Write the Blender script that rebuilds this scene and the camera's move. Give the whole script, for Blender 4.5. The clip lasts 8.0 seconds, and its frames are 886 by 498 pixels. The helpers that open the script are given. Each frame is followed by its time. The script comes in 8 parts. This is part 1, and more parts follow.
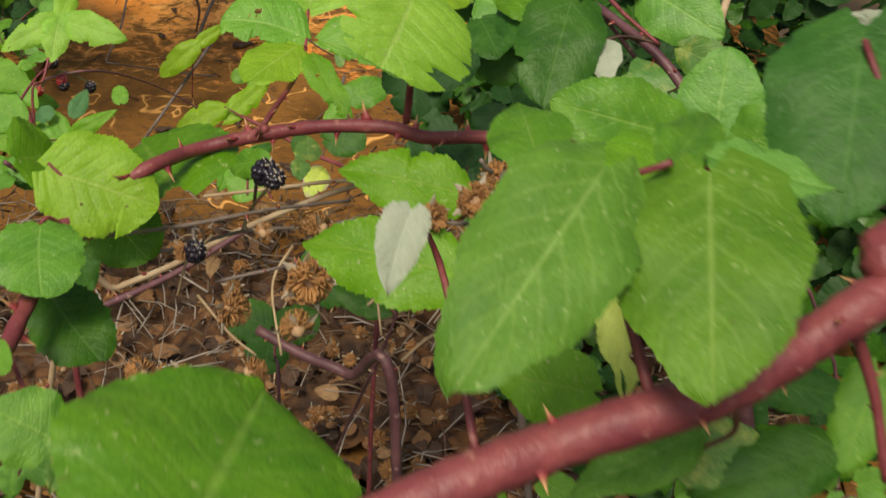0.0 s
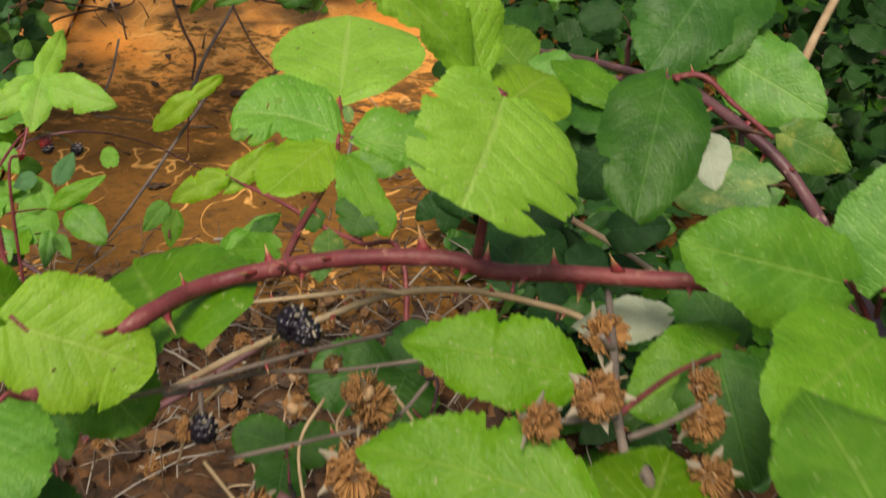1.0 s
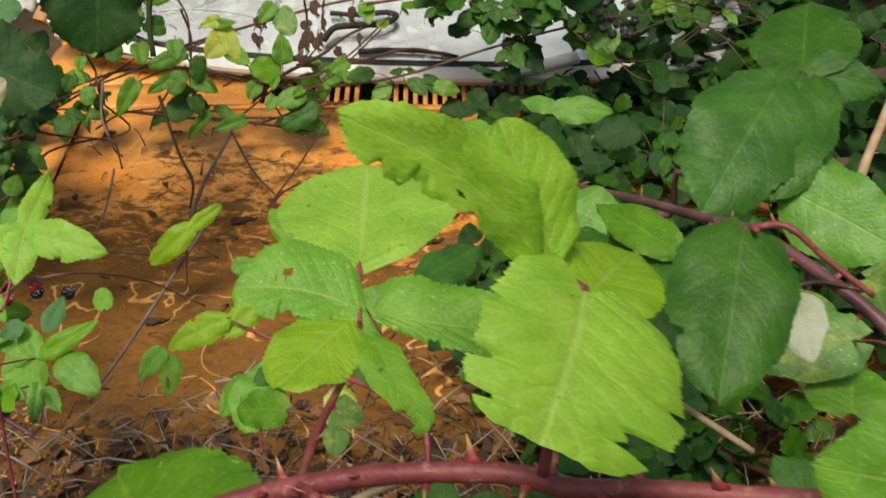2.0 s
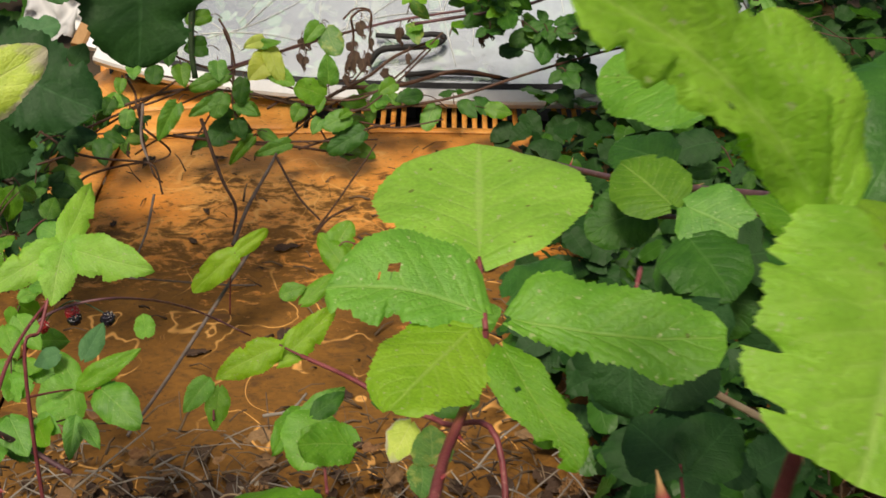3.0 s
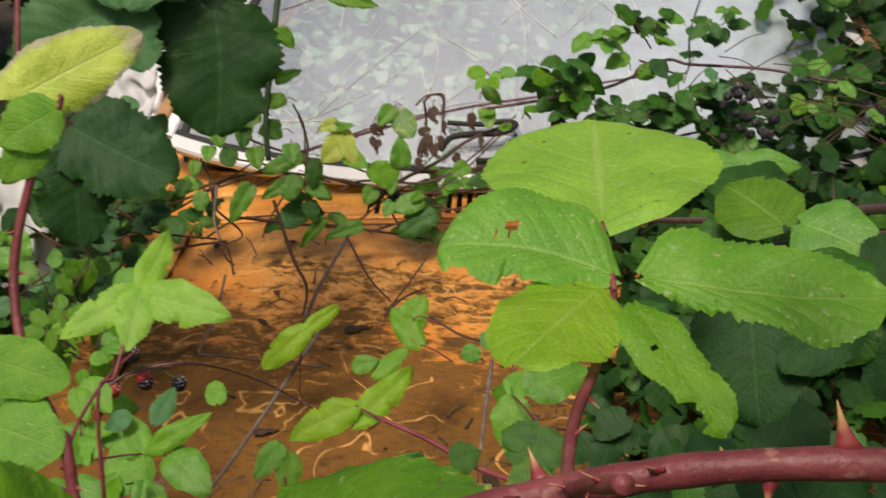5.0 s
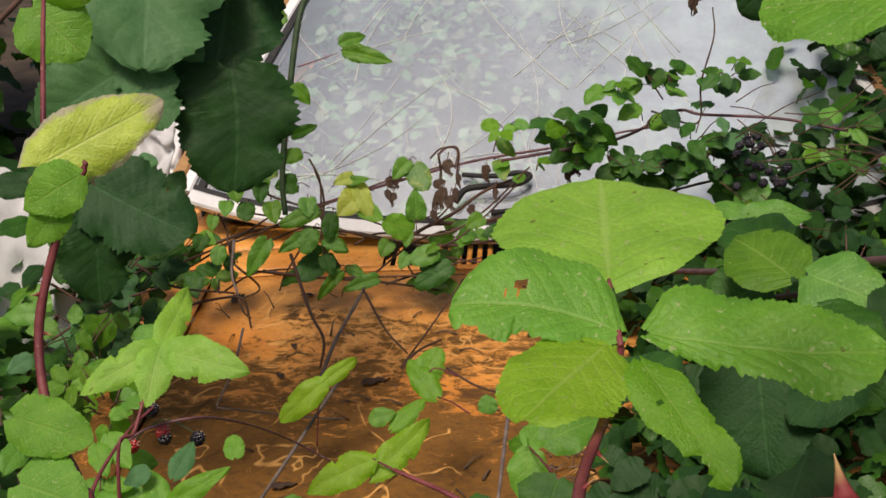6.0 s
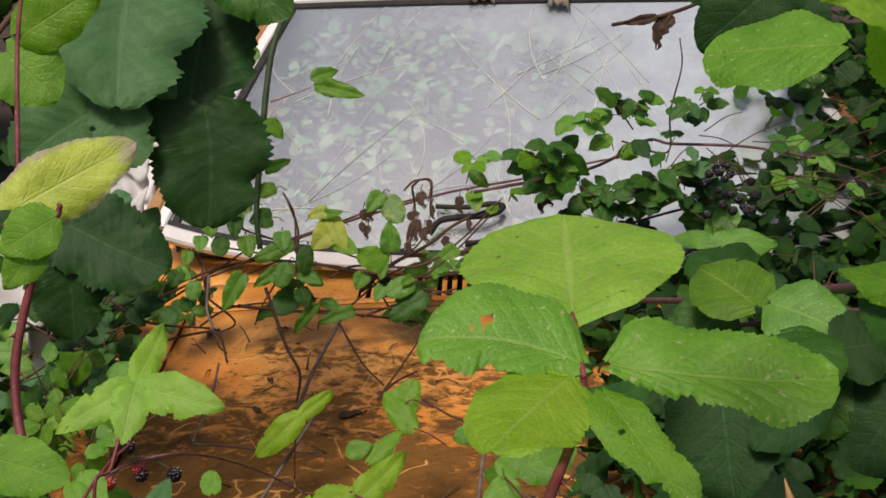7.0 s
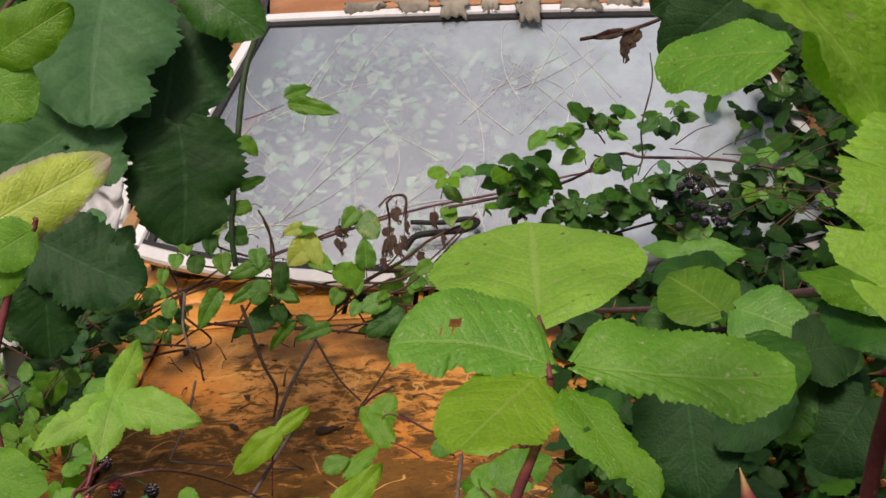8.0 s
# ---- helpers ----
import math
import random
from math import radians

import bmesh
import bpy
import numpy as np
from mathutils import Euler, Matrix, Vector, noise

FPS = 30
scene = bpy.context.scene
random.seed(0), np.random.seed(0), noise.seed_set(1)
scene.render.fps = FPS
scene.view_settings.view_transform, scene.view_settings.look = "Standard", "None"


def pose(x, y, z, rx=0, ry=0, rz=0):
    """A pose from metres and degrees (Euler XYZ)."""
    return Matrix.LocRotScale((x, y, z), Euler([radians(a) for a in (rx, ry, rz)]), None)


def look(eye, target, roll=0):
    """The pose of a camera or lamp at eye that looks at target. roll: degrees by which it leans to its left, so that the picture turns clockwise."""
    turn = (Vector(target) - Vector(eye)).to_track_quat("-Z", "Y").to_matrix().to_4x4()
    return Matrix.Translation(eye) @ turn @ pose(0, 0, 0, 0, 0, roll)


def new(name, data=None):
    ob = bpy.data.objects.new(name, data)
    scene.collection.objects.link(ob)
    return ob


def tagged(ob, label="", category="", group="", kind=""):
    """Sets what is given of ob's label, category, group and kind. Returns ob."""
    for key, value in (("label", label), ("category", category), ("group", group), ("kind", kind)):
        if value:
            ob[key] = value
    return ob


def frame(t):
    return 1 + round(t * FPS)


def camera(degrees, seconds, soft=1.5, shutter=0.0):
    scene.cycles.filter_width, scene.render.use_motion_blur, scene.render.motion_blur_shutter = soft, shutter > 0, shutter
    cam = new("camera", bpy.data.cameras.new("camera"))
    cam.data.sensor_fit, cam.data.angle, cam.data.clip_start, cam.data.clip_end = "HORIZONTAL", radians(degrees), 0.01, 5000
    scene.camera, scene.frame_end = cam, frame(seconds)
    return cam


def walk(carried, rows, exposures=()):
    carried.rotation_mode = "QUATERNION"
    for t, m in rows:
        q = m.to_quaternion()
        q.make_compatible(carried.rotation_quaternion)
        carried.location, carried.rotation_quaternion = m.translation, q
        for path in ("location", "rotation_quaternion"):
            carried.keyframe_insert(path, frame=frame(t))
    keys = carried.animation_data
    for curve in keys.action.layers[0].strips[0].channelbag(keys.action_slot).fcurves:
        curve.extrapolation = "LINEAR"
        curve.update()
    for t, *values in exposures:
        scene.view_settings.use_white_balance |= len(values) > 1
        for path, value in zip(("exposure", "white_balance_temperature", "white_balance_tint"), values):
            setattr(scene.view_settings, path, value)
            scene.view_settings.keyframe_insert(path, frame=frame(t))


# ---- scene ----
cam = camera(42.1, 8.0, shutter=0.5)
PATH = [
    (0, (0.012, -0.011, 1.989), (0.07, 1.578, 0.776), 4.3),
    (0.5, (-0.006, 0.066, 1.968), (0.059, 1.654, 0.753), 4.3),
    (1, (-0.023, 0.133, 1.949), (0.046, 1.751, 0.777), 4.2),
    (1.5, (-0.024, 0.188, 1.938), (0.043, 1.847, 0.823), 3.8),
    (2, (-0.038, 0.225, 1.926), (0.023, 1.945, 0.906), 2.1),
    (2.2, (-0.048, 0.237, 1.917), (0.012, 1.964, 0.908), 2.1),
    (3.3, (-0.08, 0.316, 1.851), (-0.085, 2.083, 0.914), 0.9),
    (3.5, (-0.084, 0.321, 1.848), (-0.089, 2.099, 0.931), 0.9),
    (4, (-0.084, 0.323, 1.82), (-0.077, 2.124, 0.951), 0.5),
    (4.5, (-0.091, 0.315, 1.812), (-0.141, 2.134, 0.982), 0.4),
    (5, (-0.09, 0.305, 1.805), (-0.194, 2.139, 1.015), 0.0),
    (5.2, (-0.09, 0.297, 1.809), (-0.227, 2.139, 1.043), -0.3),
    (6.3, (-0.086, 0.294, 1.815), (-0.209, 2.169, 1.125), -1.3),
    (6.5, (-0.085, 0.285, 1.818), (-0.192, 2.165, 1.144), -1.3),
    (7, (-0.084, 0.286, 1.818), (-0.177, 2.171, 1.157), -1.4),
    (7.5, (-0.081, 0.277, 1.818), (-0.14, 2.177, 1.196), -1.6),
    (8, (-0.081, 0.275, 1.818), (-0.133, 2.171, 1.184), -1.7),
]
walk(cam, [(t, look(eye, target, roll)) for t, eye, target, roll in PATH], [(0.0, -0.05, 7100, 10), (2.2, -0.05, 7100, 10), (3.5, -0.16, 7000, 12), (5.0, -0.22, 6900, 15), (8.0, -0.48, 6800, 20)])

# ---- light ----
world = bpy.data.worlds.new("sky")
scene.world = world
world.use_nodes = True
wn = world.node_tree.nodes
sky = wn.new("ShaderNodeTexSky")
sky.sky_type, sky.sun_disc = "NISHITA", False
sky.sun_elevation, sky.sun_rotation = radians(59), radians(197)
sky.dust_density, sky.air_density, sky.ozone_density = 4.0, 1.0, 0.6
wn["Background"].inputs[1].default_value = 0.105
world.node_tree.links.new(sky.outputs[0], wn["Background"].inputs[0])
sun = new("sun", bpy.data.lights.new("sun", "SUN"))
sun.data.energy, sun.data.angle, sun.data.color = 3.45, radians(16), (1.0, 0.94, 0.82)
sun.matrix_world = look((-0.8, -2.6, 4.6), (0, 0, 0))


# ---- materials ----
class Nodes:
    """Short way to wire a node material."""
    def __init__(self, name):
        self.m = bpy.data.materials.new(name)
        self.m.use_nodes = True
        self.t = self.m.node_tree
        self.b = self.t.nodes["Principled BSDF"]
        self.out = self.t.nodes["Material Output"]

    def add(self, kind, **inputs):
        n = self.t.nodes.new("ShaderNode" + kind)
        for k, v in inputs.items():
            self.put(n.inputs[k.replace("_", " ")], v)
        return n

    def put(self, socket, v):
        if isinstance(v, bpy.types.NodeSocket):
            self.t.links.new(v, socket)
        else:
            socket.default_value = v

    def math(self, op, a, b=0.0, c=0.0, clamp=False):
        n = self.t.nodes.new("ShaderNodeMath")
        n.operation, n.use_clamp = op, clamp
        for s, v in zip(n.inputs, (a, b, c)):
            self.put(s, v)
        return n.outputs[0]

    def noise(self, scale, detail=4.0, rough=0.55, vector=None, distortion=0.0):
        n = self.add("TexNoise", Scale=scale, Detail=detail, Roughness=rough, Distortion=distortion)
        if vector is not None:
            self.put(n.inputs["Vector"], vector)
        return n.outputs[0]

    def ramp(self, fac, *stops):
        n = self.t.nodes.new("ShaderNodeValToRGB")
        self.put(n.inputs[0], fac)
        e = n.color_ramp.elements
        while len(e) < len(stops):
            e.new(0.5)
        for el, (p, c) in zip(e, stops):
            el.position, el.color = p, (c if len(c) == 4 else (*c, 1)) if isinstance(c, tuple) else (c, c, c, 1)
        return n.outputs[0]

    def mix(self, fac, a, b, blend="MIX"):
        n = self.t.nodes.new("ShaderNodeMix")
        n.data_type, n.blend_type = "RGBA", blend
        self.put(n.inputs[0], fac)
        for s, v in zip((n.inputs[6], n.inputs[7]), (a, b)):
            self.put(s, (*v, 1) if isinstance(v, tuple) else v)
        return n.outputs[2]

    def bump(self, height, strength, distance=0.002):
        n = self.add("Bump", Strength=strength, Distance=distance, Height=height)
        self.put(self.b.inputs["Normal"], n.outputs[0])
        return n.outputs[0]

    def pos(self):
        return self.add("NewGeometry").outputs["Position"]

    def obj(self):
        return self.add("TexCoord").outputs["Object"]

    def rand(self):
        return self.add("ObjectInfo").outputs["Random"]


LEAF = {}


def leaf_material(key, dark, light, vein, sheen=0.38, blotch=None, spots=0.0, thin=0.25, edge=None, gloss=0.46):
    """Leaf blade: veins run along the blade's own grid (u across, v along)."""
    k = Nodes("leaf_" + key)
    uv = k.add("SeparateXYZ", Vector=k.add("TexCoord").outputs["UV"])
    u = k.math("ABSOLUTE", k.math("MULTIPLY_ADD", uv.outputs[0], 2.0, -1.0))
    v = uv.outputs[1]
    r = k.rand()
    phase = k.math("FRACT", k.math("MULTIPLY", k.math("SUBTRACT", v, k.math("MULTIPLY", u, 0.36)), 7.0))
    side = k.math("ABSOLUTE", k.math("SUBTRACT", phase, 0.5))
    side = k.ramp(side, (0.0, 1.0), (0.05, 0.7), (0.16, 0.0))
    rib = k.ramp(u, (0.0, 1.0), (0.02, 0.9), (0.055, 0.0))
    veins = k.math("MAXIMUM", k.math("MULTIPLY", side, k.math("MULTIPLY_ADD", u, -0.3, 0.5)), rib)
    shift = k.add("VectorMath", Vector=k.obj())
    shift.operation = "ADD"
    k.put(shift.inputs[1], k.add("CombineXYZ", X=k.math("MULTIPLY", r, 9.0), Y=k.math("MULTIPLY", r, 23.0)).outputs[0])
    o = shift.outputs[0]
    big = k.noise(3.2, 3, vector=o)
    fine = k.noise(38.0, 5, vector=o)
    col = k.mix(k.ramp(big, (0.3, 0.0), (0.7, 1.0)), dark, light)
    col = k.mix(k.math("MULTIPLY", k.ramp(fine, (0.35, 0.0), (0.75, 1.0)), 0.35), col, tuple(c * 0.55 for c in dark))
    col = k.mix(k.math("MULTIPLY", veins, 0.42), col, vein)
    if blotch:
        b = k.noise(2.1, 5, 0.7, vector=o)
        between = k.math("SUBTRACT", 1.0, k.math("MULTIPLY", veins, 0.7))
        col = k.mix(k.math("MULTIPLY", k.ramp(b, (0.5, 0.0), (0.64, 0.85)), between), col, blotch)
    if edge:
        e = k.math("ADD", u, k.math("MULTIPLY_ADD", k.noise(6.0, 4, vector=o), 0.7, -0.35))
        e2 = k.math("ADD", v, k.math("MULTIPLY_ADD", k.noise(5.0, 4, vector=o), 0.5, -0.25))
        col = k.mix(k.ramp(k.math("MAXIMUM", e, e2), (0.82, 0.0), (0.98, 0.9)), col, edge)
    if spots:
        s = k.noise(24.0, 2, 0.5, vector=o)
        col = k.mix(k.math("MULTIPLY", k.ramp(s, (0.66, 0.0), (0.72, 1.0)), spots), col, (0.55, 0.62, 0.28))
        s = k.noise(11.0, 1, 0.5, vector=o)
        col = k.mix(k.math("MULTIPLY", k.ramp(s, (0.765, 0.0), (0.785, 1.0)), spots * 0.7), col, (0.12, 0.05, 0.02))
    hs = k.add("HueSaturation", Color=col, Hue=k.math("MULTIPLY_ADD", r, 0.016, 0.497), Saturation=k.math("MULTIPLY_ADD", r, -0.12, 1.03), Value=k.math("MULTIPLY_ADD", r, 0.24, 0.88))
    col = hs.outputs[0]
    k.put(k.b.inputs["Base Color"], col)
    k.put(k.b.inputs["Roughness"], k.math("MULTIPLY_ADD", fine, 0.25, sheen - 0.1))
    k.b.inputs["Specular IOR Level"].default_value = gloss
    n = k.bump(k.math("SUBTRACT", k.math("MULTIPLY", fine, 1.0), k.math("MULTIPLY", veins, 0.55)), 0.5, 0.0011)
    tr = k.add("BsdfTranslucent", Color=k.mix(1.0, col, (1.0, 1.0, 0.5), "MULTIPLY"), Normal=n)
    sh = k.add("MixShader", Fac=thin)
    k.t.links.new(k.b.outputs[0], sh.inputs[1])
    k.t.links.new(tr.outputs[0], sh.inputs[2])
    k.t.links.new(sh.outputs[0], k.out.inputs[0])
    LEAF[key] = k.m


leaf_material("bright", (0.165, 0.43, 0.02), (0.25, 0.56, 0.035), (0.38, 0.58, 0.10), spots=0.75, thin=0.5)
leaf_material("mid", (0.085, 0.255, 0.012), (0.15, 0.36, 0.02), (0.28, 0.46, 0.08), spots=0.4, thin=0.28)
leaf_material("leafy", (0.080, 0.20, 0.008), (0.135, 0.285, 0.012), (0.30, 0.44, 0.09), spots=0.3, gloss=0.24)
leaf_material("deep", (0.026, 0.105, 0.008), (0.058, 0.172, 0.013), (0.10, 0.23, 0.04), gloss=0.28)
# The darkest green, also used to put shade into dense growth.
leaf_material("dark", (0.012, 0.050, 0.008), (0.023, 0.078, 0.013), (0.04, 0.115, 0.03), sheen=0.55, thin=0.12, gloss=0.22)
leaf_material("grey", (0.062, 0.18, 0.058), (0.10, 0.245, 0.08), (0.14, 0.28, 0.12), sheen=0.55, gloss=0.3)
# Also a brighter copy of the green above, lifting leaflets that fall in shade.
leaf_material("lime", (0.30, 0.60, 0.025), (0.44, 0.76, 0.055), (0.60, 0.80, 0.2), spots=0.8, thin=0.55)
# Greens whitened so that the washed-out haze sits in the leaf colour.
leaf_material("haze_pale", (0.45, 0.72, 0.46), (0.68, 0.86, 0.66), (0.66, 0.82, 0.66), sheen=0.6)
leaf_material("haze_green", (0.20, 0.48, 0.22), (0.36, 0.66, 0.36), (0.36, 0.56, 0.36), sheen=0.6)
leaf_material("yellow", (0.44, 0.58, 0.05), (0.58, 0.70, 0.08), (0.66, 0.70, 0.24), edge=(0.42, 0.36, 0.28))
leaf_material("lemon", (0.52, 0.64, 0.08), (0.66, 0.76, 0.14), (0.62, 0.64, 0.24), thin=0.4)
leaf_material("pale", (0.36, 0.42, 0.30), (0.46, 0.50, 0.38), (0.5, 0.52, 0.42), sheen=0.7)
leaf_material("mottled", (0.07, 0.20, 0.025), (0.13, 0.28, 0.035), (0.28, 0.4, 0.12), blotch=(0.32, 0.38, 0.07), spots=0.5)
leaf_material("husk", (0.16, 0.075, 0.03), (0.33, 0.17, 0.07), (0.36, 0.2, 0.1), sheen=0.75, thin=0.1)
leaf_material("dead", (0.035, 0.017, 0.010), (0.09, 0.045, 0.024), (0.2, 0.11, 0.06), sheen=0.7, thin=0.08)


def simple(name, a, b, scale=30.0, rough=0.6, bump=0.3, metal=0.0, stretch=None, lo=0.35, hi=0.65, spec=0.4, fleck=None):
    k = Nodes(name)
    o = k.obj()
    if stretch:
        m = k.add("Mapping", Vector=o)
        m.inputs["Scale"].default_value = stretch
        o = m.outputs[0]
    n1, n2 = k.noise(scale, 5, vector=o), k.noise(scale * 6, 4, vector=o)
    col = k.mix(k.ramp(n1, (lo, 0.0), (hi, 1.0)), a, b)
    col = k.mix(k.math("MULTIPLY", n2, 0.5), col, tuple(c * 0.6 for c in a))
    if fleck:
        col = k.mix(k.ramp(k.noise(scale * 3, 2, vector=o), (0.64, 0.0), (0.7, 1.0)), col, fleck)
    r = k.rand()
    col = k.add("HueSaturation", Color=col, Value=k.math("MULTIPLY_ADD", r, 0.3, 0.85)).outputs[0]
    k.put(k.b.inputs["Base Color"], col)
    k.put(k.b.inputs["Roughness"], k.math("MULTIPLY_ADD", n2, 0.3, rough - 0.15))
    k.b.inputs["Metallic"].default_value = metal
    k.b.inputs["Specular IOR Level"].default_value = spec
    k.bump(n2, bump, 0.001)
    return k.m


CANE_RED = simple("cane_red", (0.15, 0.028, 0.035), (0.27, 0.07, 0.07), 60, 0.5, 0.6, fleck=(0.27, 0.11, 0.09))
CANE_PURPLE = simple("cane_purple", (0.085, 0.035, 0.045), (0.19, 0.085, 0.09), 45, 0.5, 0.4, fleck=(0.3, 0.18, 0.16))
CANE_STRAW = simple("cane_straw", (0.32, 0.22, 0.12), (0.5, 0.38, 0.24), 50, 0.7, 0.5)
CANE_BROWN = simple("cane_brown", (0.06, 0.03, 0.018), (0.13, 0.065, 0.04), 60, 0.65, 0.5)
CANE_GREY = simple("cane_grey", (0.13, 0.10, 0.085), (0.24, 0.19, 0.16), 50, 0.75, 0.5)
CANE_GREEN = simple("cane_green", (0.025, 0.05, 0.02), (0.05, 0.09, 0.03), 60, 0.6, 0.3)
BERRY_BLACK = simple("berry_black", (0.006, 0.005, 0.010), (0.014, 0.008, 0.018), 150, 0.22, 0.1, spec=0.6)
BERRY_RED = simple("berry_red", (0.33, 0.012, 0.02), (0.45, 0.03, 0.03), 150, 0.28, 0.1, spec=0.6)
HEAD_BROWN = simple("dried_stamens", (0.28, 0.125, 0.04), (0.50, 0.27, 0.10), 220, 0.8, 0.3)
HEAD_PALE = simple("dried_core", (0.40, 0.24, 0.12), (0.52, 0.36, 0.22), 220, 0.8, 0.3)
SEPAL = simple("dry_sepal", (0.32, 0.27, 0.2), (0.45, 0.40, 0.31), 120, 0.8, 0.3)
LITTER = simple("litter_brown", (0.075, 0.045, 0.026), (0.22, 0.15, 0.09), 9, 0.85, 0.4, lo=0.4, hi=0.6)
LITTER_MAT = simple("litter_mat", (0.03, 0.017, 0.010), (0.17, 0.075, 0.026), 28, 0.9, 0.8)
STRAND = simple("dry_strand", (0.6, 0.6, 0.56), (0.75, 0.75, 0.7), 30, 0.8, 0.2)
LITTER_PALE = simple("litter_pale", (0.24, 0.2, 0.16), (0.4, 0.35, 0.3), 30, 0.85, 0.4)
TRIM = simple("bright_trim", (0.80, 0.80, 0.80), (0.9, 0.9, 0.89), 14, 0.32, 0.15, metal=0.0, spec=0.6)
RUBBER = simple("black_rubber", (0.012, 0.012, 0.013), (0.03, 0.029, 0.028), 60, 0.7, 0.3)
WELL_SHADE = simple("well_shade", (0.006, 0.005, 0.005), (0.014, 0.010, 0.008), 60, 0.9, 0.2)
FLAKE = simple("peeling_paint", (0.30, 0.27, 0.21), (0.46, 0.41, 0.33), 40, 0.8, 0.5)
CABIN = simple("cabin_lining", (0.07, 0.07, 0.085), (0.13, 0.13, 0.145), 9, 0.85, 0.3)
CABIN_DARK = simple("seat_vinyl", (0.03, 0.034, 0.045), (0.06, 0.065, 0.08), 12, 0.6, 0.3)
SOIL = simple("soil", (0.035, 0.024, 0.015), (0.10, 0.07, 0.042), 3.0, 0.95, 0.8)
WOODY = simple("rust_tan_paint", (0.30, 0.15, 0.055), (0.44, 0.25, 0.10), 20, 0.7, 0.4)
SHEET = simple("white_sheet", (0.6, 0.6, 0.6), (0.78, 0.78, 0.77), 8, 0.6, 0.2)


def hood_paint():
    """Faded orange paint under crusted brown grime that thickens away from the windscreen, with pale crawl trails."""
    k = Nodes("orange_paint")
    p = k.pos()
    y = k.add("SeparateXYZ", Vector=p).outputs[1]
    streak = k.add("Mapping", Vector=p)
    streak.inputs["Scale"].default_value = (1.0, 1.7, 1.0)
    q = streak.outputs[0]
    big, mid = k.noise(5.0, 5, 0.6, p, 0.5), k.noise(19.0, 7, 0.66, q, 0.9)
    small, fine = k.noise(62.0, 6, 0.66, q, 0.5), k.noise(210.0, 4, 0.6, p)
    paint = k.mix(k.ramp(big, (0.35, 0.0), (0.65, 1.0)), (0.70, 0.25, 0.035), (0.80, 0.37, 0.085))
    paint = k.mix(k.math("MULTIPLY", k.ramp(small, (0.45, 0.0), (0.7, 1.0)), 0.45), paint, (0.42, 0.15, 0.024))
    paint = k.mix(k.math("MULTIPLY", k.ramp(fine, (0.5, 0.0), (0.72, 1.0)), 0.3), paint, (0.70, 0.38, 0.13))
    slope = k.math("MULTIPLY", k.math("SUBTRACT", 2.14, y), 1.6)
    cover = k.math("ADD", slope, k.math("MULTIPLY_ADD", big, 1.1, -0.55))
    cover = k.math("ADD", cover, k.math("MULTIPLY_ADD", mid, 2.2, -1.1))
    film = k.ramp(cover, (-0.25, 0.0), (0.3, 0.7), (0.8, 1.0))
    crust = k.ramp(k.math("ADD", cover, k.math("MULTIPLY_ADD", small, 0.8, -0.4)), (0.10, 0.0), (0.32, 1.0))
    mud = k.mix(k.ramp(small, (0.35, 0.0), (0.65, 1.0)), (0.10, 0.047, 0.008), (0.20, 0.088, 0.012))
    mud = k.mix(k.ramp(mid, (0.56, 0.0), (0.66, 1.0)), mud, (0.06, 0.028, 0.008))
    col = k.mix(k.math("MULTIPLY", film, 0.68), paint, (0.31, 0.125, 0.015))
    col = k.mix(k.math("MULTIPLY", crust, 0.9), col, mud)
    lines = k.math("ABSOLUTE", k.math("SUBTRACT", k.noise(9.0, 1.5, 0.5, p, 0.8), 0.5))
    gate = k.ramp(k.noise(5.0, 3, 0.6, p), (0.44, 0.0), (0.48, 1.0))
    trail = k.math("MULTIPLY", k.ramp(lines, (0.0, 1.0), (0.006, 0.9), (0.012, 0.0)), gate)
    col = k.mix(k.math("MULTIPLY", trail, 0.8), col, (0.82, 0.42, 0.12))
    speck = k.ramp(k.noise(95.0, 3, 0.6, q), (0.63, 0.0), (0.67, 1.0))
    col = k.mix(k.math("MULTIPLY", speck, 0.6), col, (0.05, 0.024, 0.010))
    k.put(k.b.inputs["Base Color"], col)
    k.put(k.b.inputs["Roughness"], k.math("MULTIPLY_ADD", crust, 0.35, 0.42))
    k.b.inputs["Specular IOR Level"].default_value = 0.35
    k.bump(k.math("ADD", k.math("MULTIPLY", crust, 0.8), k.math("ADD", k.math("MULTIPLY", small, 0.7), k.math("MULTIPLY", fine, 0.3))), 0.6, 0.003)
    return k.m


ORANGE = hood_paint()
ROOF = simple("roof_paint", (0.40, 0.17, 0.07), (0.55, 0.28, 0.14), 7, 0.65, 0.4)


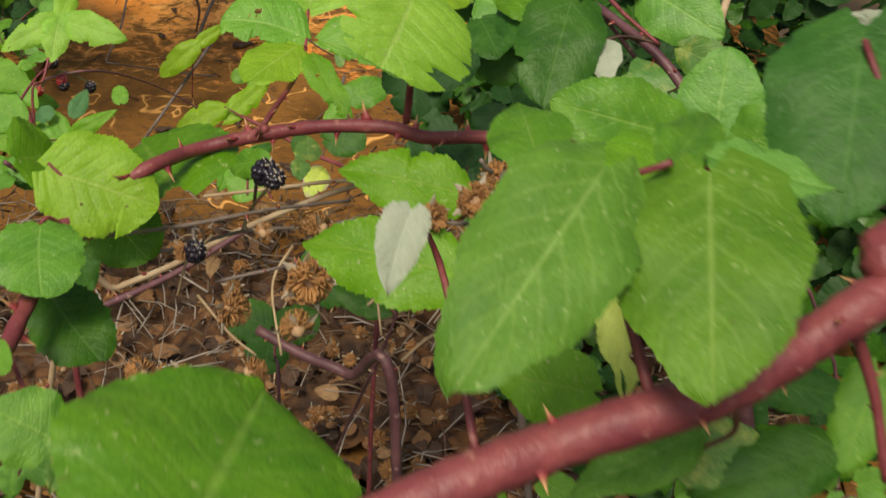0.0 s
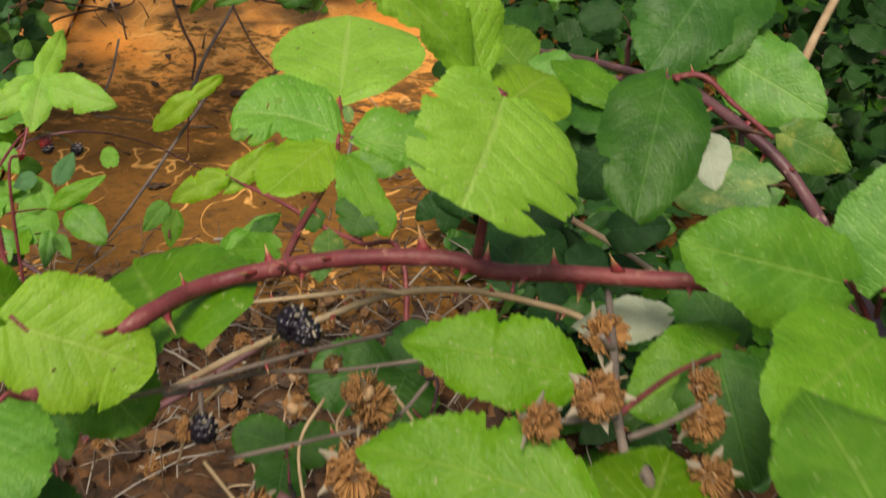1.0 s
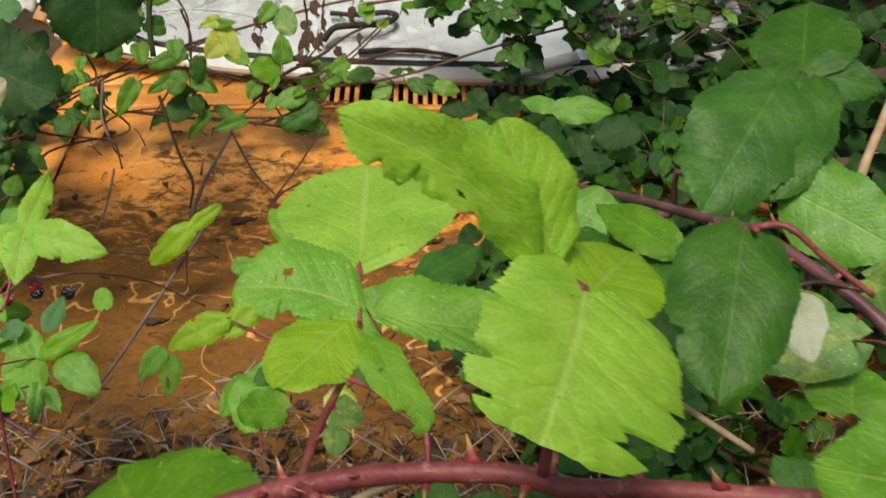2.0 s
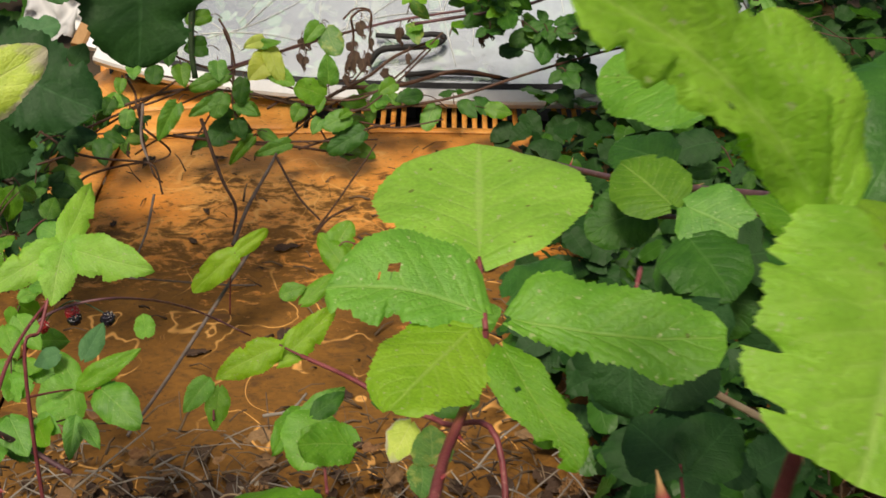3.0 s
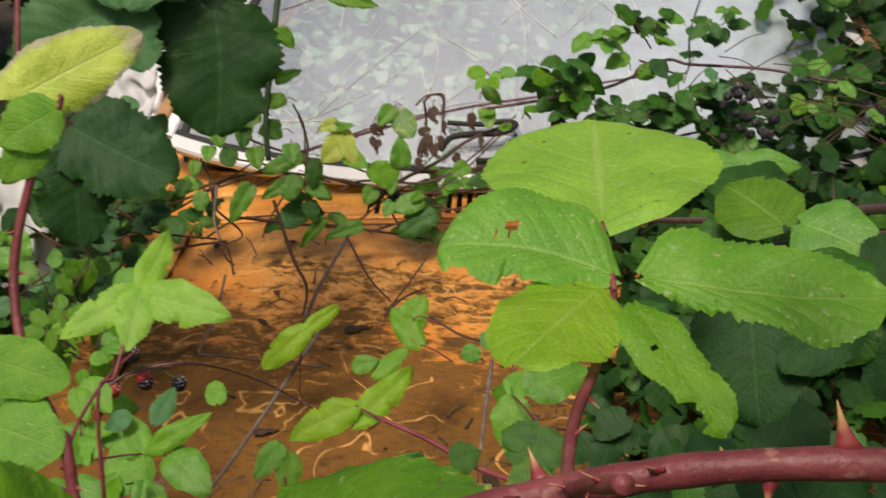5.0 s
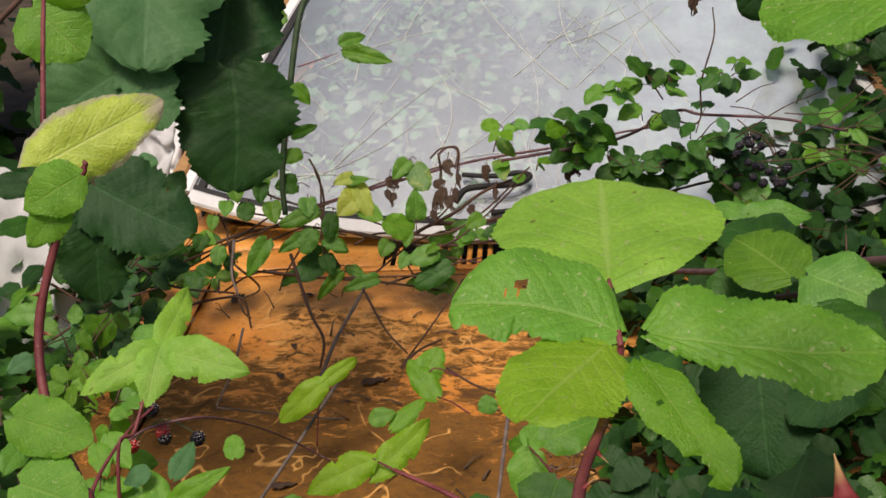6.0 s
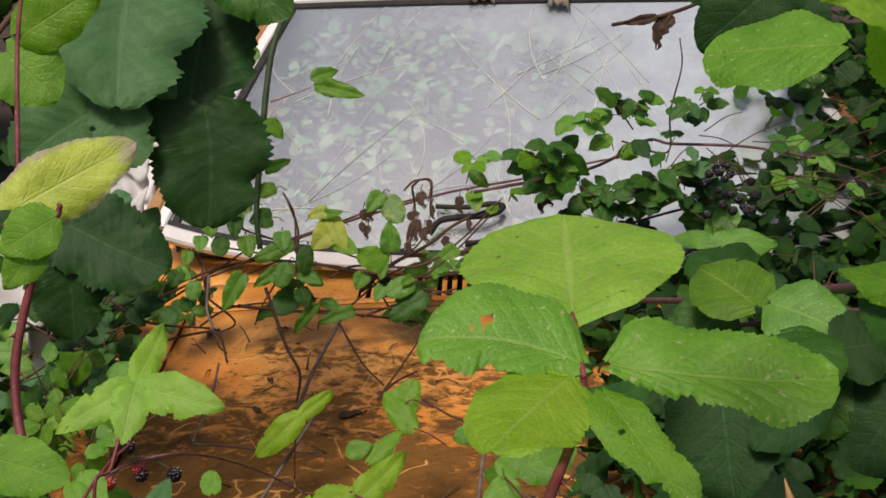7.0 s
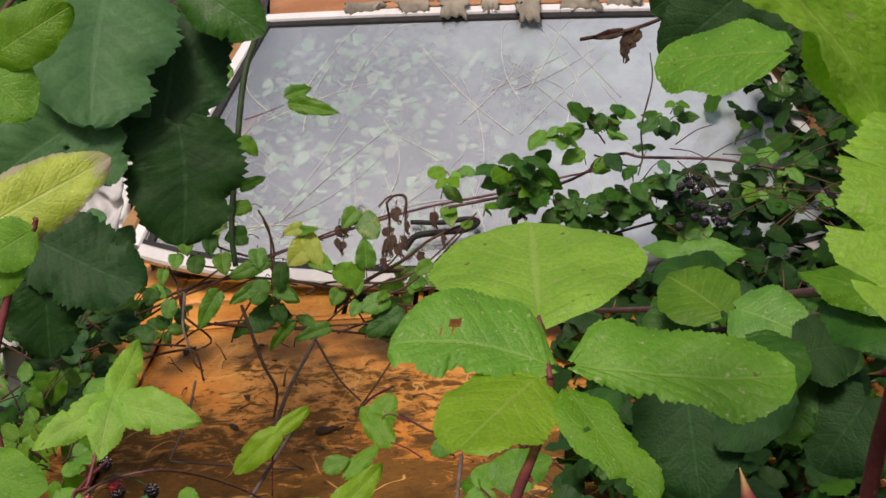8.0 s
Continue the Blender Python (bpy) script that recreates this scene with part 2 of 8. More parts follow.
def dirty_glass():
    k = Nodes("dusty_brightened_glass")
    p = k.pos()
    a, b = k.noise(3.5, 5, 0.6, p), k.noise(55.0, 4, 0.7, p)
    dust_and_glare = k.math("MULTIPLY_ADD", k.ramp(a, (0.3, 0.0), (0.7, 1.0)), 0.26, 0.0)
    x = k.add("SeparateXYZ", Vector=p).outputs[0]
    # Brightness painted in: the veil whitens towards +x and clears towards -x.
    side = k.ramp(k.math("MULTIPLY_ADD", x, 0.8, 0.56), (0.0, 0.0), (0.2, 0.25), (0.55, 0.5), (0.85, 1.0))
    dust_and_glare = k.math("ADD", dust_and_glare, k.math("MULTIPLY", side, 0.56))
    dust_and_glare = k.math("ADD", dust_and_glare, k.math("MULTIPLY_ADD", b, 0.20, -0.10), clamp=True)
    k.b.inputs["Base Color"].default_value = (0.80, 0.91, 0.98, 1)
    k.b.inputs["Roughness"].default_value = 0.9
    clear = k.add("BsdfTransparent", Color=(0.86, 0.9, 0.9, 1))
    s1 = k.add("MixShader", Fac=dust_and_glare)
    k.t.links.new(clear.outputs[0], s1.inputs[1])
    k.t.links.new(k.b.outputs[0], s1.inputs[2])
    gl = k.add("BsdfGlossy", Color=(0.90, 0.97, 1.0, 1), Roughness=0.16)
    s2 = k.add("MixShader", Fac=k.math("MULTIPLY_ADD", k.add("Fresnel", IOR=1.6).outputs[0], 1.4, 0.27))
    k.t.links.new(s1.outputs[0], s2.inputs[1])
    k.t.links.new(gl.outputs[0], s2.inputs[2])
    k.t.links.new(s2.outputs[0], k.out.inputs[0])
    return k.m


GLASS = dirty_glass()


# ---- shared makers ----
rng = random.Random(7)


def mesh_from(name, bm, material, smooth=True):
    me = bpy.data.meshes.new(name)
    bm.normal_update()
    bm.to_mesh(me)
    bm.free()
    me.materials.append(material)
    if smooth:
        me.polygons.foreach_set("use_smooth", [True] * len(me.polygons))
    return me


def child(name, me, parent, m=None, label=""):
    ob = new(name, me)
    ob.parent = parent
    if m is not None:
        ob.matrix_local = m
    return tagged(ob, label=label)


def part(name, bm, material, parent, label="", smooth=True):
    return child(name, mesh_from(name, bm, material, smooth), parent, None, label)


def thing(name, label, category, group="", kind=""):
    return tagged(new(name), label, category, group, kind)


def spline(points, per=6):
    """Points along a smooth line through the given ones."""
    p = [Vector(q) for q in points]
    if len(p) == 2:
        return [p[0].lerp(p[1], i / per) for i in range(per + 1)]
    p = [p[0] * 2 - p[1]] + p + [p[-1] * 2 - p[-2]]
    out = []
    for a, b, c, d in zip(p, p[1:], p[2:], p[3:]):
        for i in range(per):
            t = i / per
            out.append(0.5 * (2 * b + (c - a) * t + (2 * a - 5 * b + 4 * c - d) * t * t + (3 * b - a - 3 * c + d) * t ** 3))
    return out + [p[-2]]


def tube_into(bm, line, r0, r1, sides=8, rough=0.06):
    rings, up = [], Vector((0.31, 0.2, 0.93))
    for i, q in enumerate(line):
        d = (line[min(i + 1, len(line) - 1)] - line[max(i - 1, 0)]).normalized()
        a = d.cross(up).normalized()
        b = a.cross(d)
        f = i / max(1, len(line) - 1)
        r = (r0 + (r1 - r0) * f) * (1 + rough * rng.uniform(-1, 1))
        rings.append([bm.verts.new(q + r * (math.cos(6.2832 * j / sides) * a + math.sin(6.2832 * j / sides) * b)) for j in range(sides)])
    for u, v in zip(rings, rings[1:]):
        for j in range(sides):
            bm.faces.new((u[j], u[(j + 1) % sides], v[(j + 1) % sides], v[j]))
    bm.faces.new(rings[0][::-1])
    bm.faces.new(rings[-1])


def tube(points, r0, r1, sides=8, per=6, rough=0.06):
    bm = bmesh.new()
    tube_into(bm, spline(points, per), r0, r1, sides, rough)
    return bm


def thorn_horn():
    """Red at the foot of the thorn, dry straw at its point."""
    k = Nodes("thorn_horn")
    o = k.obj()
    z = k.math("ADD", k.add("SeparateXYZ", Vector=o).outputs[2], k.math("MULTIPLY_ADD", k.noise(4.0, 3, vector=o), 0.3, -0.15))
    k.put(k.b.inputs["Base Color"], k.mix(k.ramp(z, (0.30, 0.0), (0.72, 1.0)), (0.24, 0.035, 0.04), (0.50, 0.30, 0.13)))
    k.b.inputs["Roughness"].default_value = 0.5
    return k.m


THORN = thorn_horn()


def thorn_mesh():
    bm = bmesh.new()
    tube_into(bm, [Vector((0, 0.15 * t * t, t)) for t in (0, 0.2, 0.45, 0.7, 0.9, 1.0)], 0.22, 0.02, 6, 0.0)
    for v in bm.verts:
        s = (1 - min(1, v.co.z)) ** 1.5
        v.co.x *= 0.25 + 0.4 * s
        v.co.y = v.co.y * (0.4 + 1.15 * s)
    return mesh_from("thorn", bm, THORN)


THORN_MESH = thorn_mesh()


def cane(plant, points, r0, r1, material, thorns=0, size=0.006, name="cane", label="", sides=10):
    line = spline(points, 7)
    bm = bmesh.new()
    tube_into(bm, line, r0, r1, sides)
    ob = part(name, bm, material, plant, label)
    for i in range(thorns):
        f = (i + 0.5 + rng.uniform(-0.3, 0.3)) / thorns * (len(line) - 2)
        k = int(f)
        q, d = line[k].lerp(line[k + 1], f - k), (line[k + 1] - line[k]).normalized()
        side = d.cross(Vector((0, 0, 1))).normalized()
        a = i * 2.3 + rng.uniform(-0.5, 0.5)
        out = (math.cos(a) * side + math.sin(a) * side.cross(d)).normalized()
        r = r0 + (r1 - r0) * f / len(line)
        z = (out - 0.25 * d).normalized()
        x = d.cross(z).normalized()
        s = size * rng.uniform(0.6, 1.1)
        m = Matrix((x, z.cross(x), z)).transposed().to_4x4()
        child("thorn", THORN_MESH, ob, Matrix.Translation(q + out * r * 0.75) @ m @ Matrix.Scale(s, 4))
    return ob


SHAPES = {  # shape: power at the base, power at the tip, teeth, fold, droop, bites along the rim
    "ovate": (0.38, 0.80, 20, 0.16, 0.12, ()),
    "broad": (0.35, 0.66, 22, 0.14, 0.16, ()),
    "pleated": (0.42, 0.66, 22, 0.08, 0.12, ()),
    "flat": (0.50, 0.40, 24, 0.05, 0.06, ()),
    "vine": (0.36, 0.55, 19, 0.10, 0.12, ((1.0, 0.35, 0.05), (-1.0, 0.62, 0.08), (0.3, 0.5, 0.02))),
    "round": (0.42, 0.52, 16, 0.06, 0.08, ()),
    "narrow": (0.60, 0.95, 18, 0.14, 0.12, ()),
    "torn": (0.45, 0.70, 18, 0.16, 0.2, ((0.1, 1.0, 0.17), (-1.0, 0.62, 0.22), (0.95, 0.85, 0.12))),
}
# Broad leaves with two unlike halves: half-widths on one side and the other at nine stations from base to tip,
# sideways bow of the midrib, reach of the base lobes, fold, droop, bites (side, from, to, depth) and holes (u, v, radius).
STATIONS = (0.0, 0.1, 0.25, 0.4, 0.55, 0.7, 0.85, 0.95, 1.0)
BROAD = {
    "fan": ((.04, .30, .46, .56, .60, .56, .42, .26, .06), (.04, .32, .48, .58, .62, .57, .42, .25, .06), 0.0, .10, .10, .02, ((-1, .24, .34, .12),), ()),
    "sweep": ((.04, .14, .22, .25, .25, .26, .24, .17, .04), (.04, .30, .42, .47, .47, .44, .36, .22, .05), .06, .10, .16, .12, ((-1, .50, .62, .30), (-1, .80, .92, .25)), ((.30, .62, .035), (.22, .70, .02))),
    "oval": ((.04, .26, .36, .39, .39, .35, .27, .17, .05), (.04, .28, .38, .42, .41, .37, .28, .17, .05), 0.0, .08, .10, .06, (), ()),
    "long": ((.04, .24, .31, .30, .26, .23, .20, .14, .05), (.04, .08, .11, .14, .18, .21, .21, .16, .05), .05, .06, .14, .04, ((1, .30, .37, .30),), ()),
    "ragged": ((.04, .20, .26, .28, .28, .27, .25, .16, .03), (.04, .26, .36, .34, .28, .24, .20, .12, .02), .04, .08, .16, .16, ((1, .72, .90, .78), (-1, .60, .66, .14)), ((.30, .35, .014),)),
    "lobed": ((.25, .62, .80, .90, .90, .84, .70, .56, .36), (.22, .48, .56, .60, .60, .58, .54, .46, .30), 0.0, .16, .10, .18, ((-1, .70, .82, .42), (1, .30, .36, .18), (1, .62, .68, .25), (-1, .44, .50, .14), (1, .84, .90, .30)), ()),
    "arched": ((.04, .20, .24, .25, .26, .28, .30, .22, .06), (.04, .22, .32, .36, .36, .32, .26, .17, .05), .14, .06, .22, .16, ((-1, .40, .46, .30), (-1, .62, .70, .35), (-1, .80, .86, .3), (1, .55, .60, .15)), ((-.5, .5, .012),)),
    "coarse": ((.05, .28, .38, .41, .37, .30, .19, .09, .01), (.05, .26, .36, .38, .35, .28, .18, .08, .01), .03, .10, .12, .10, ((1, .42, .50, .25),), ()),
    "pleat": ((.06, .34, .45, .48, .45, .38, .28, .16, .04), (.06, .34, .46, .50, .47, .40, .30, .17, .04), 0.0, .12, .10, .14, ((1, .66, .72, .2),), ()),
    "pointed": ((.05, .26, .37, .40, .36, .28, .17, .08, .01), (.05, .26, .37, .40, .36, .28, .17, .08, .01), 0.0, .10, .12, .14, (), ()),
    "heart": ((.10, .38, .48, .50, .46, .38, .26, .15, .03), (.10, .38, .48, .50, .46, .38, .26, .15, .03), 0.0, .14, .10, .16, (), ()),
}
BLADES = {}


def broad_data(shape, seed, fine):
    """As blade_data, for a leaf of BROAD: saw-toothed rim, quilted between the side veins."""
    left, right, bow, back, fold, droop, bites, holes = BROAD[shape]
    r = random.Random(seed * 17 + len(shape))
    rows, cols = (80, 16) if fine else (60, 10)
    saw = {g: [r.uniform(0.5, 1.5) for _ in range(24)] for g in (-1, 1)}
    ph, curl = r.uniform(0, 6.28), r.uniform(-0.05, 0.05)
    verts, uvs, faces = [], [], []
    for i in range(rows + 1):
        v = i / rows
        edge = {}
        for g, prof in ((-1, left), (1, right)):
            h = float(np.interp(v, STATIONS, prof))
            k, f = divmod(v * (20 if fine else 15), 1.0)
            tooth = {"coarse": 1.5, "lobed": 1.2, "arched": 1.2}.get(shape, 1.0) * (0.017 * f + 0.010 * ((2 * f) % 1.0) - 0.012) * saw[g][int(k)] * min(1, 8 * v, 12 * (1.01 - v))
            h += tooth + 0.012 * math.sin(v * 19 + ph + g)
            for side, a, b, depth in bites:
                if side == g and a < v < b:
                    h *= 1 - depth * min(1, 2.6 * math.sin(3.1416 * (v - a) / (b - a))) * (0.88 + 0.12 * math.sin(90 * v + ph))
            edge[g] = max(h, 0.004)
        for j in range(cols + 1):
            u = 2 * j / cols - 1
            au, g = abs(u), (-1 if u < 0 else 1)
            h = edge[g]
            x = u * h + bow * math.sin(3.1416 * v)
            y = v - back * au ** 1.5 * (1 - v) ** 3 + 0.02 * au * au * (1 - v)
            vein = v - 0.36 * au
            quilt = (0.012 if shape in ("lobed", "arched", "coarse", "pleat") or not fine else 0.0065) * math.cos(6.2832 * 7.0 * vein) * min(1, 3 * au) * min(1, 4 * (1.05 - au)) * (1 - 0.4 * v)
            z = fold * au * h * 1.4 - droop * v * v - 0.20 * h * au ** 3 + quilt + curl * v * u
            z += 0.030 * au ** 2 * math.sin(v * 13 + ph + 2 * (u > 0)) + 0.012 * noise.noise(Vector((u * 3, v * 5, ph)))
            verts.append((x, y, z))
            uvs.append((0.5 + 0.5 * u, v))
    for i in range(rows):
        for j in range(cols):
            u, v = 2 * (j + 0.5) / cols - 1, (i + 0.5) / rows
            if any(math.hypot((u - a) * 0.4, v - b) < c * (1 + 0.3 * math.sin(7 * u + 31 * v)) for a, b, c in holes):
                continue
            k = i * (cols + 1) + j
            faces.append((k, k + 1, k + cols + 2, k + cols + 1))
    return verts, faces, uvs


def blade_data(shape, seed, fine):
    """Vertices, faces and (u, v) of one leaf blade: length 1 along y, width 1 along x, upper side to z."""
    pb, pt_, teeth, fold, droop, bites = SHAPES[shape]
    r = random.Random(seed * 31 + len(shape))
    rows, cols = (2 * teeth, 12) if fine else (teeth // 2 * 2, 4)
    peak = pb / (pb + pt_)
    top = peak ** pb * (1 - peak) ** pt_
    ph, lean, curl = r.uniform(0, 6.28), r.uniform(-0.05, 0.05), r.uniform(-0.05, 0.12)
    verts, uvs, faces = [], [], []
    for i in range(rows + 1):
        v = i / rows
        half = 0.5 * max(v, 0.004) ** pb * max(1 - v, 0.003) ** pt_ / top
        if 0 < i < rows:
            half *= 1 + (0.046 if i % 2 else -0.03) * (r.uniform(0.5, 1.7) if shape == "vine" else 1) * r.uniform(0.3, 1.5) + 0.025 * math.sin(v * 31 + ph)
        full = half
        for j in range(cols + 1):
            u = 2 * j / cols - 1
            au = abs(u)
            half = full
            for a, b, c in bites:
                if fine and abs(a) > 0.6 and a * u > 0:
                    half *= 1 - min(0.72, 3.4 * c) * max(0, 1 - ((v - b) / (c * 0.9)) ** 2) ** 0.5 * (1 + 0.15 * math.sin(40 * v))
            pleat = (0.016 if shape == "pleated" else 0.019) * math.cos(6.2832 * 7.0 * (v - 0.36 * au)) * min(1, 3 * au) * (1 - 0.5 * v)
            z = fold * au * half * 1.6 - droop * v * v - 0.16 * half * au ** 3 + pleat + curl * v * u * 0.5
            z += 0.032 * au ** 2 * math.sin(v * 15 + ph + (2 if u > 0 else 0))
            forward = -0.5 * (half - 0.0) * au * 0.25 * (1 - v)
            lobe = -0.11 * au ** 1.5 * (1 - v) ** 4 if shape not in ("narrow", "flat") else 0.0
            verts.append((u * half + lean * math.sin(3.14 * v), v + lobe + forward * (1 if v > 0.05 else 0) + 0.02 * au, z))
            uvs.append((0.5 + 0.5 * u, v))
    for i in range(rows):
        for j in range(cols):
            u, v = 2 * (j + 0.5) / cols - 1, (i + 0.5) / rows
            if fine and any(math.hypot((u - a) * 0.5, v - b) < c * (1 + 0.25 * math.sin(9 * u + 14 * v)) for a, b, c in bites if abs(a) <= 0.6):
                continue
            k = i * (cols + 1) + j
            faces.append((k, k + 1, k + cols + 2, k + cols + 1))
    return verts, faces, uvs


def blade_mesh(shape, key, seed, fine=True):
    tag = (shape, key, seed, fine)
    if tag not in BLADES:
        verts, faces, uvs = broad_data(shape, seed, fine) if shape in BROAD else blade_data(shape, seed, fine)
        me = bpy.data.meshes.new("leaflet")
        me.from_pydata(verts, [], faces)
        layer = me.uv_layers.new(name="UVMap").data
        for loop in me.loops:
            layer[loop.index].uv = uvs[loop.vertex_index]
        me.polygons.foreach_set("use_smooth", [True] * len(me.polygons))
        me.materials.append(LEAF[key])
        BLADES[tag] = me
    return BLADES[tag]


def blade_pose(base, tip, width, normal):
    """Pose of a blade from base to tip; a width of 0 keeps the shape's own proportions."""
    y = Vector(tip) - Vector(base)
    n = Vector(normal)
    length = y.length
    y.normalize()
    x = y.cross(n).normalized()
    z = x.cross(y)
    m = Matrix((x * (width or length), y * length, z * length)).transposed().to_4x4()
    return Matrix.Translation(base) @ m


count = [0]


def leaf(plant, stalk, r, blades, stem=CANE_RED):
    """A compound leaf: its stalk, and a leaflet for each row of shape, colour, base, tip, width and facing."""
    bm = tube(stalk, r, r * 0.6, 6, 5)
    lf = part("leaf", bm, stem, plant)
    for shape, key, bx, by, bz, tx, ty, tz, w, nx, ny, nz in blades:
        count[0] += 1
        if w and math.dist((bx, by, bz), (tx, ty, tz)) > 0.022 and r > 0.0011:
            shape, w = {"broad": "heart", "ovate": "pointed", "pleated": "pleat"}.get(shape, shape), w * (1.12 if shape in ("broad", "ovate") else 1.0)
        child("leaflet", blade_mesh(shape, key, count[0] % 5, not (w and shape in BROAD)), lf, blade_pose((bx, by, bz), (tx, ty, tz), w, (nx, ny, nz)))
    return lf


def sprig(plant, centre, size, n, length, keys, seed, shape="round", stem=CANE_BROWN):
    """A spray of small leaves round a centre, each on its own short stalk from the middle."""
    r = random.Random(seed)
    c = Vector(centre)
    for i in range(n):
        o = Vector((r.uniform(-1, 1) * size[0], r.uniform(-1, 1) * size[1], r.uniform(-1, 1) * size[2]))
        b = c + o
        d = (Vector((o.x, o.y - 0.3 * length, 0)).normalized() + Vector((r.uniform(-0.8, 0.8), r.uniform(-0.9, 0.3), r.uniform(-0.7, 0.25)))).normalized()
        s = length * r.uniform(0.7, 1.2)
        n3 = Vector((r.uniform(-0.35, 0.35), -0.75 + r.uniform(-0.35, 0.35), 0.75))
        t = b + d * s
        root = c + o * 0.35 - Vector((0, 0, 0.3 * length))
        k = keys[int(r.random() * len(keys))]
        rows = [(("ovate" if shape == "round" and r.random() < 0.7 else shape), k, *b, *t, s * r.uniform(0.66, 0.9), *n3)]
        if r.random() < 0.4:
            y = (t - b).normalized()
            x = y.cross(n3).normalized()
            for g in (-1, 1):
                b2 = b + x * g * 0.16 * s - y * 0.16 * s
                t2 = b2 + (x * g + y * 0.35 + Vector((0, 0, r.uniform(-0.4, 0.1)))).normalized() * s * 0.72
                rows.append(("ovate", k, *b2, *t2, s * 0.56, *n3))
        leaf(plant, [root, (root + b) / 2 + Vector((0, 0, 0.1 * length)), b], 0.0012, rows, stem)


def berry_mesh(material, seed):
    """One blackberry: a ball whose skin bulges into drupelets."""
    r = random.Random(seed)
    spots = []
    for i in range(36):
        z = 1 - 2 * (i + 0.5) / 36
        a = i * 2.39996 + r.uniform(-0.12, 0.12)
        spots.append(Vector((math.cos(a) * math.sqrt(1 - z * z), math.sin(a) * math.sqrt(1 - z * z), z)))
    bm = bmesh.new()
    bmesh.ops.create_icosphere(bm, subdivisions=5, radius=1.0)
    for v in bm.verts:
        d = v.co.normalized()
        near = min((d - q).length for q in spots)
        bulge = math.sqrt(max(0.0, 1 - (near / 0.36) ** 2))
        v.co = d * (0.70 + 0.30 * bulge)
        v.co.z *= 1.1
    return mesh_from("fruit", bm, material)


def calyx_mesh():
    bm = bmesh.new()
    for i in range(5):
        a = 1.2566 * i
        d = Vector((math.cos(a), math.sin(a), 0))
        s = Vector((-d.y, d.x, 0))
        pts = [(0.1, 0.12), (0.5, 0.22), (0.85, 0.17), (1.25, 0.02)]
        rows = [[bm.verts.new(d * p + s * w * k + Vector((0, 0, 0.9 + 0.25 * p - 0.08 * k * k))) for k in (-1, 0, 1)] for p, w in pts]
        for u, v in zip(rows, rows[1:]):
            for j in range(2):
                bm.faces.new((u[j], u[j + 1], v[j + 1], v[j]))
    return mesh_from("calyx", bm, SEPAL)


FRUIT = {"black": berry_mesh(BERRY_BLACK, 1), "red": berry_mesh(BERRY_RED, 2)}
CALYX = calyx_mesh()


def berry(plant, x, y, z, r, colour="black", turn=0.0):
    m = Matrix.Translation((x, y, z)) @ pose(0, 0, 0, 35 * math.sin(turn), 30 * math.cos(turn * 1.7), turn * 57) @ Matrix.Scale(r, 4)
    ob = child("berry", FRUIT[colour], plant, m, "ripe black blackberry" if colour == "black" else "unripe red blackberry")
    child("calyx", CALYX, ob, Matrix.Translation((0, 0, 0.35)) @ Matrix.Scale(0.55, 4))


def head_meshes(seed):
    r = random.Random(seed)
    bm, core = bmesh.new(), bmesh.new()
    for i in range(170):
        a, e = r.uniform(0, 6.28), r.uniform(-0.3, 1.15)
        d = Vector((math.cos(a) * math.cos(e), math.sin(a) * math.cos(e), math.sin(e)))
        t = d.cross(Vector((0, 0, 1))).normalized()
        bend = r.uniform(-0.4, 0.4) * t + Vector((0, 0, r.uniform(-0.1, 0.35)))
        n = r.uniform(0.7, 0.95)
        tube_into(bm, [d * 0.3, d * 0.6 * n + bend * 0.2, d * n + bend * 0.5, d * n * 0.86 + bend * 0.95], 0.06, 0.035, 4, 0.2)
    bmesh.ops.create_icosphere(core, subdivisions=2, radius=0.42)
    for v in core.verts:
        v.co *= 1 + r.uniform(-0.15, 0.2)
    return mesh_from("stamens", bm, HEAD_BROWN), mesh_from("core", core, HEAD_PALE)


HEADS = [head_meshes(s) for s in (3, 4, 5)]


def seed_head(plant, x, y, z, r, tilt=20.0, turn=0.0):
    count[0] += 1
    a, b = HEADS[count[0] % 3]
    m = Matrix.Translation((x, y, z)) @ pose(0, 0, 0, 50 + tilt, 0, turn) @ Matrix.Scale(r, 4)
    ob = child("seed_head", a, plant, m, "dried brown flower head")
    child("core", b, ob)
    child("calyx", CALYX, ob, pose(0, 0, -1.0))


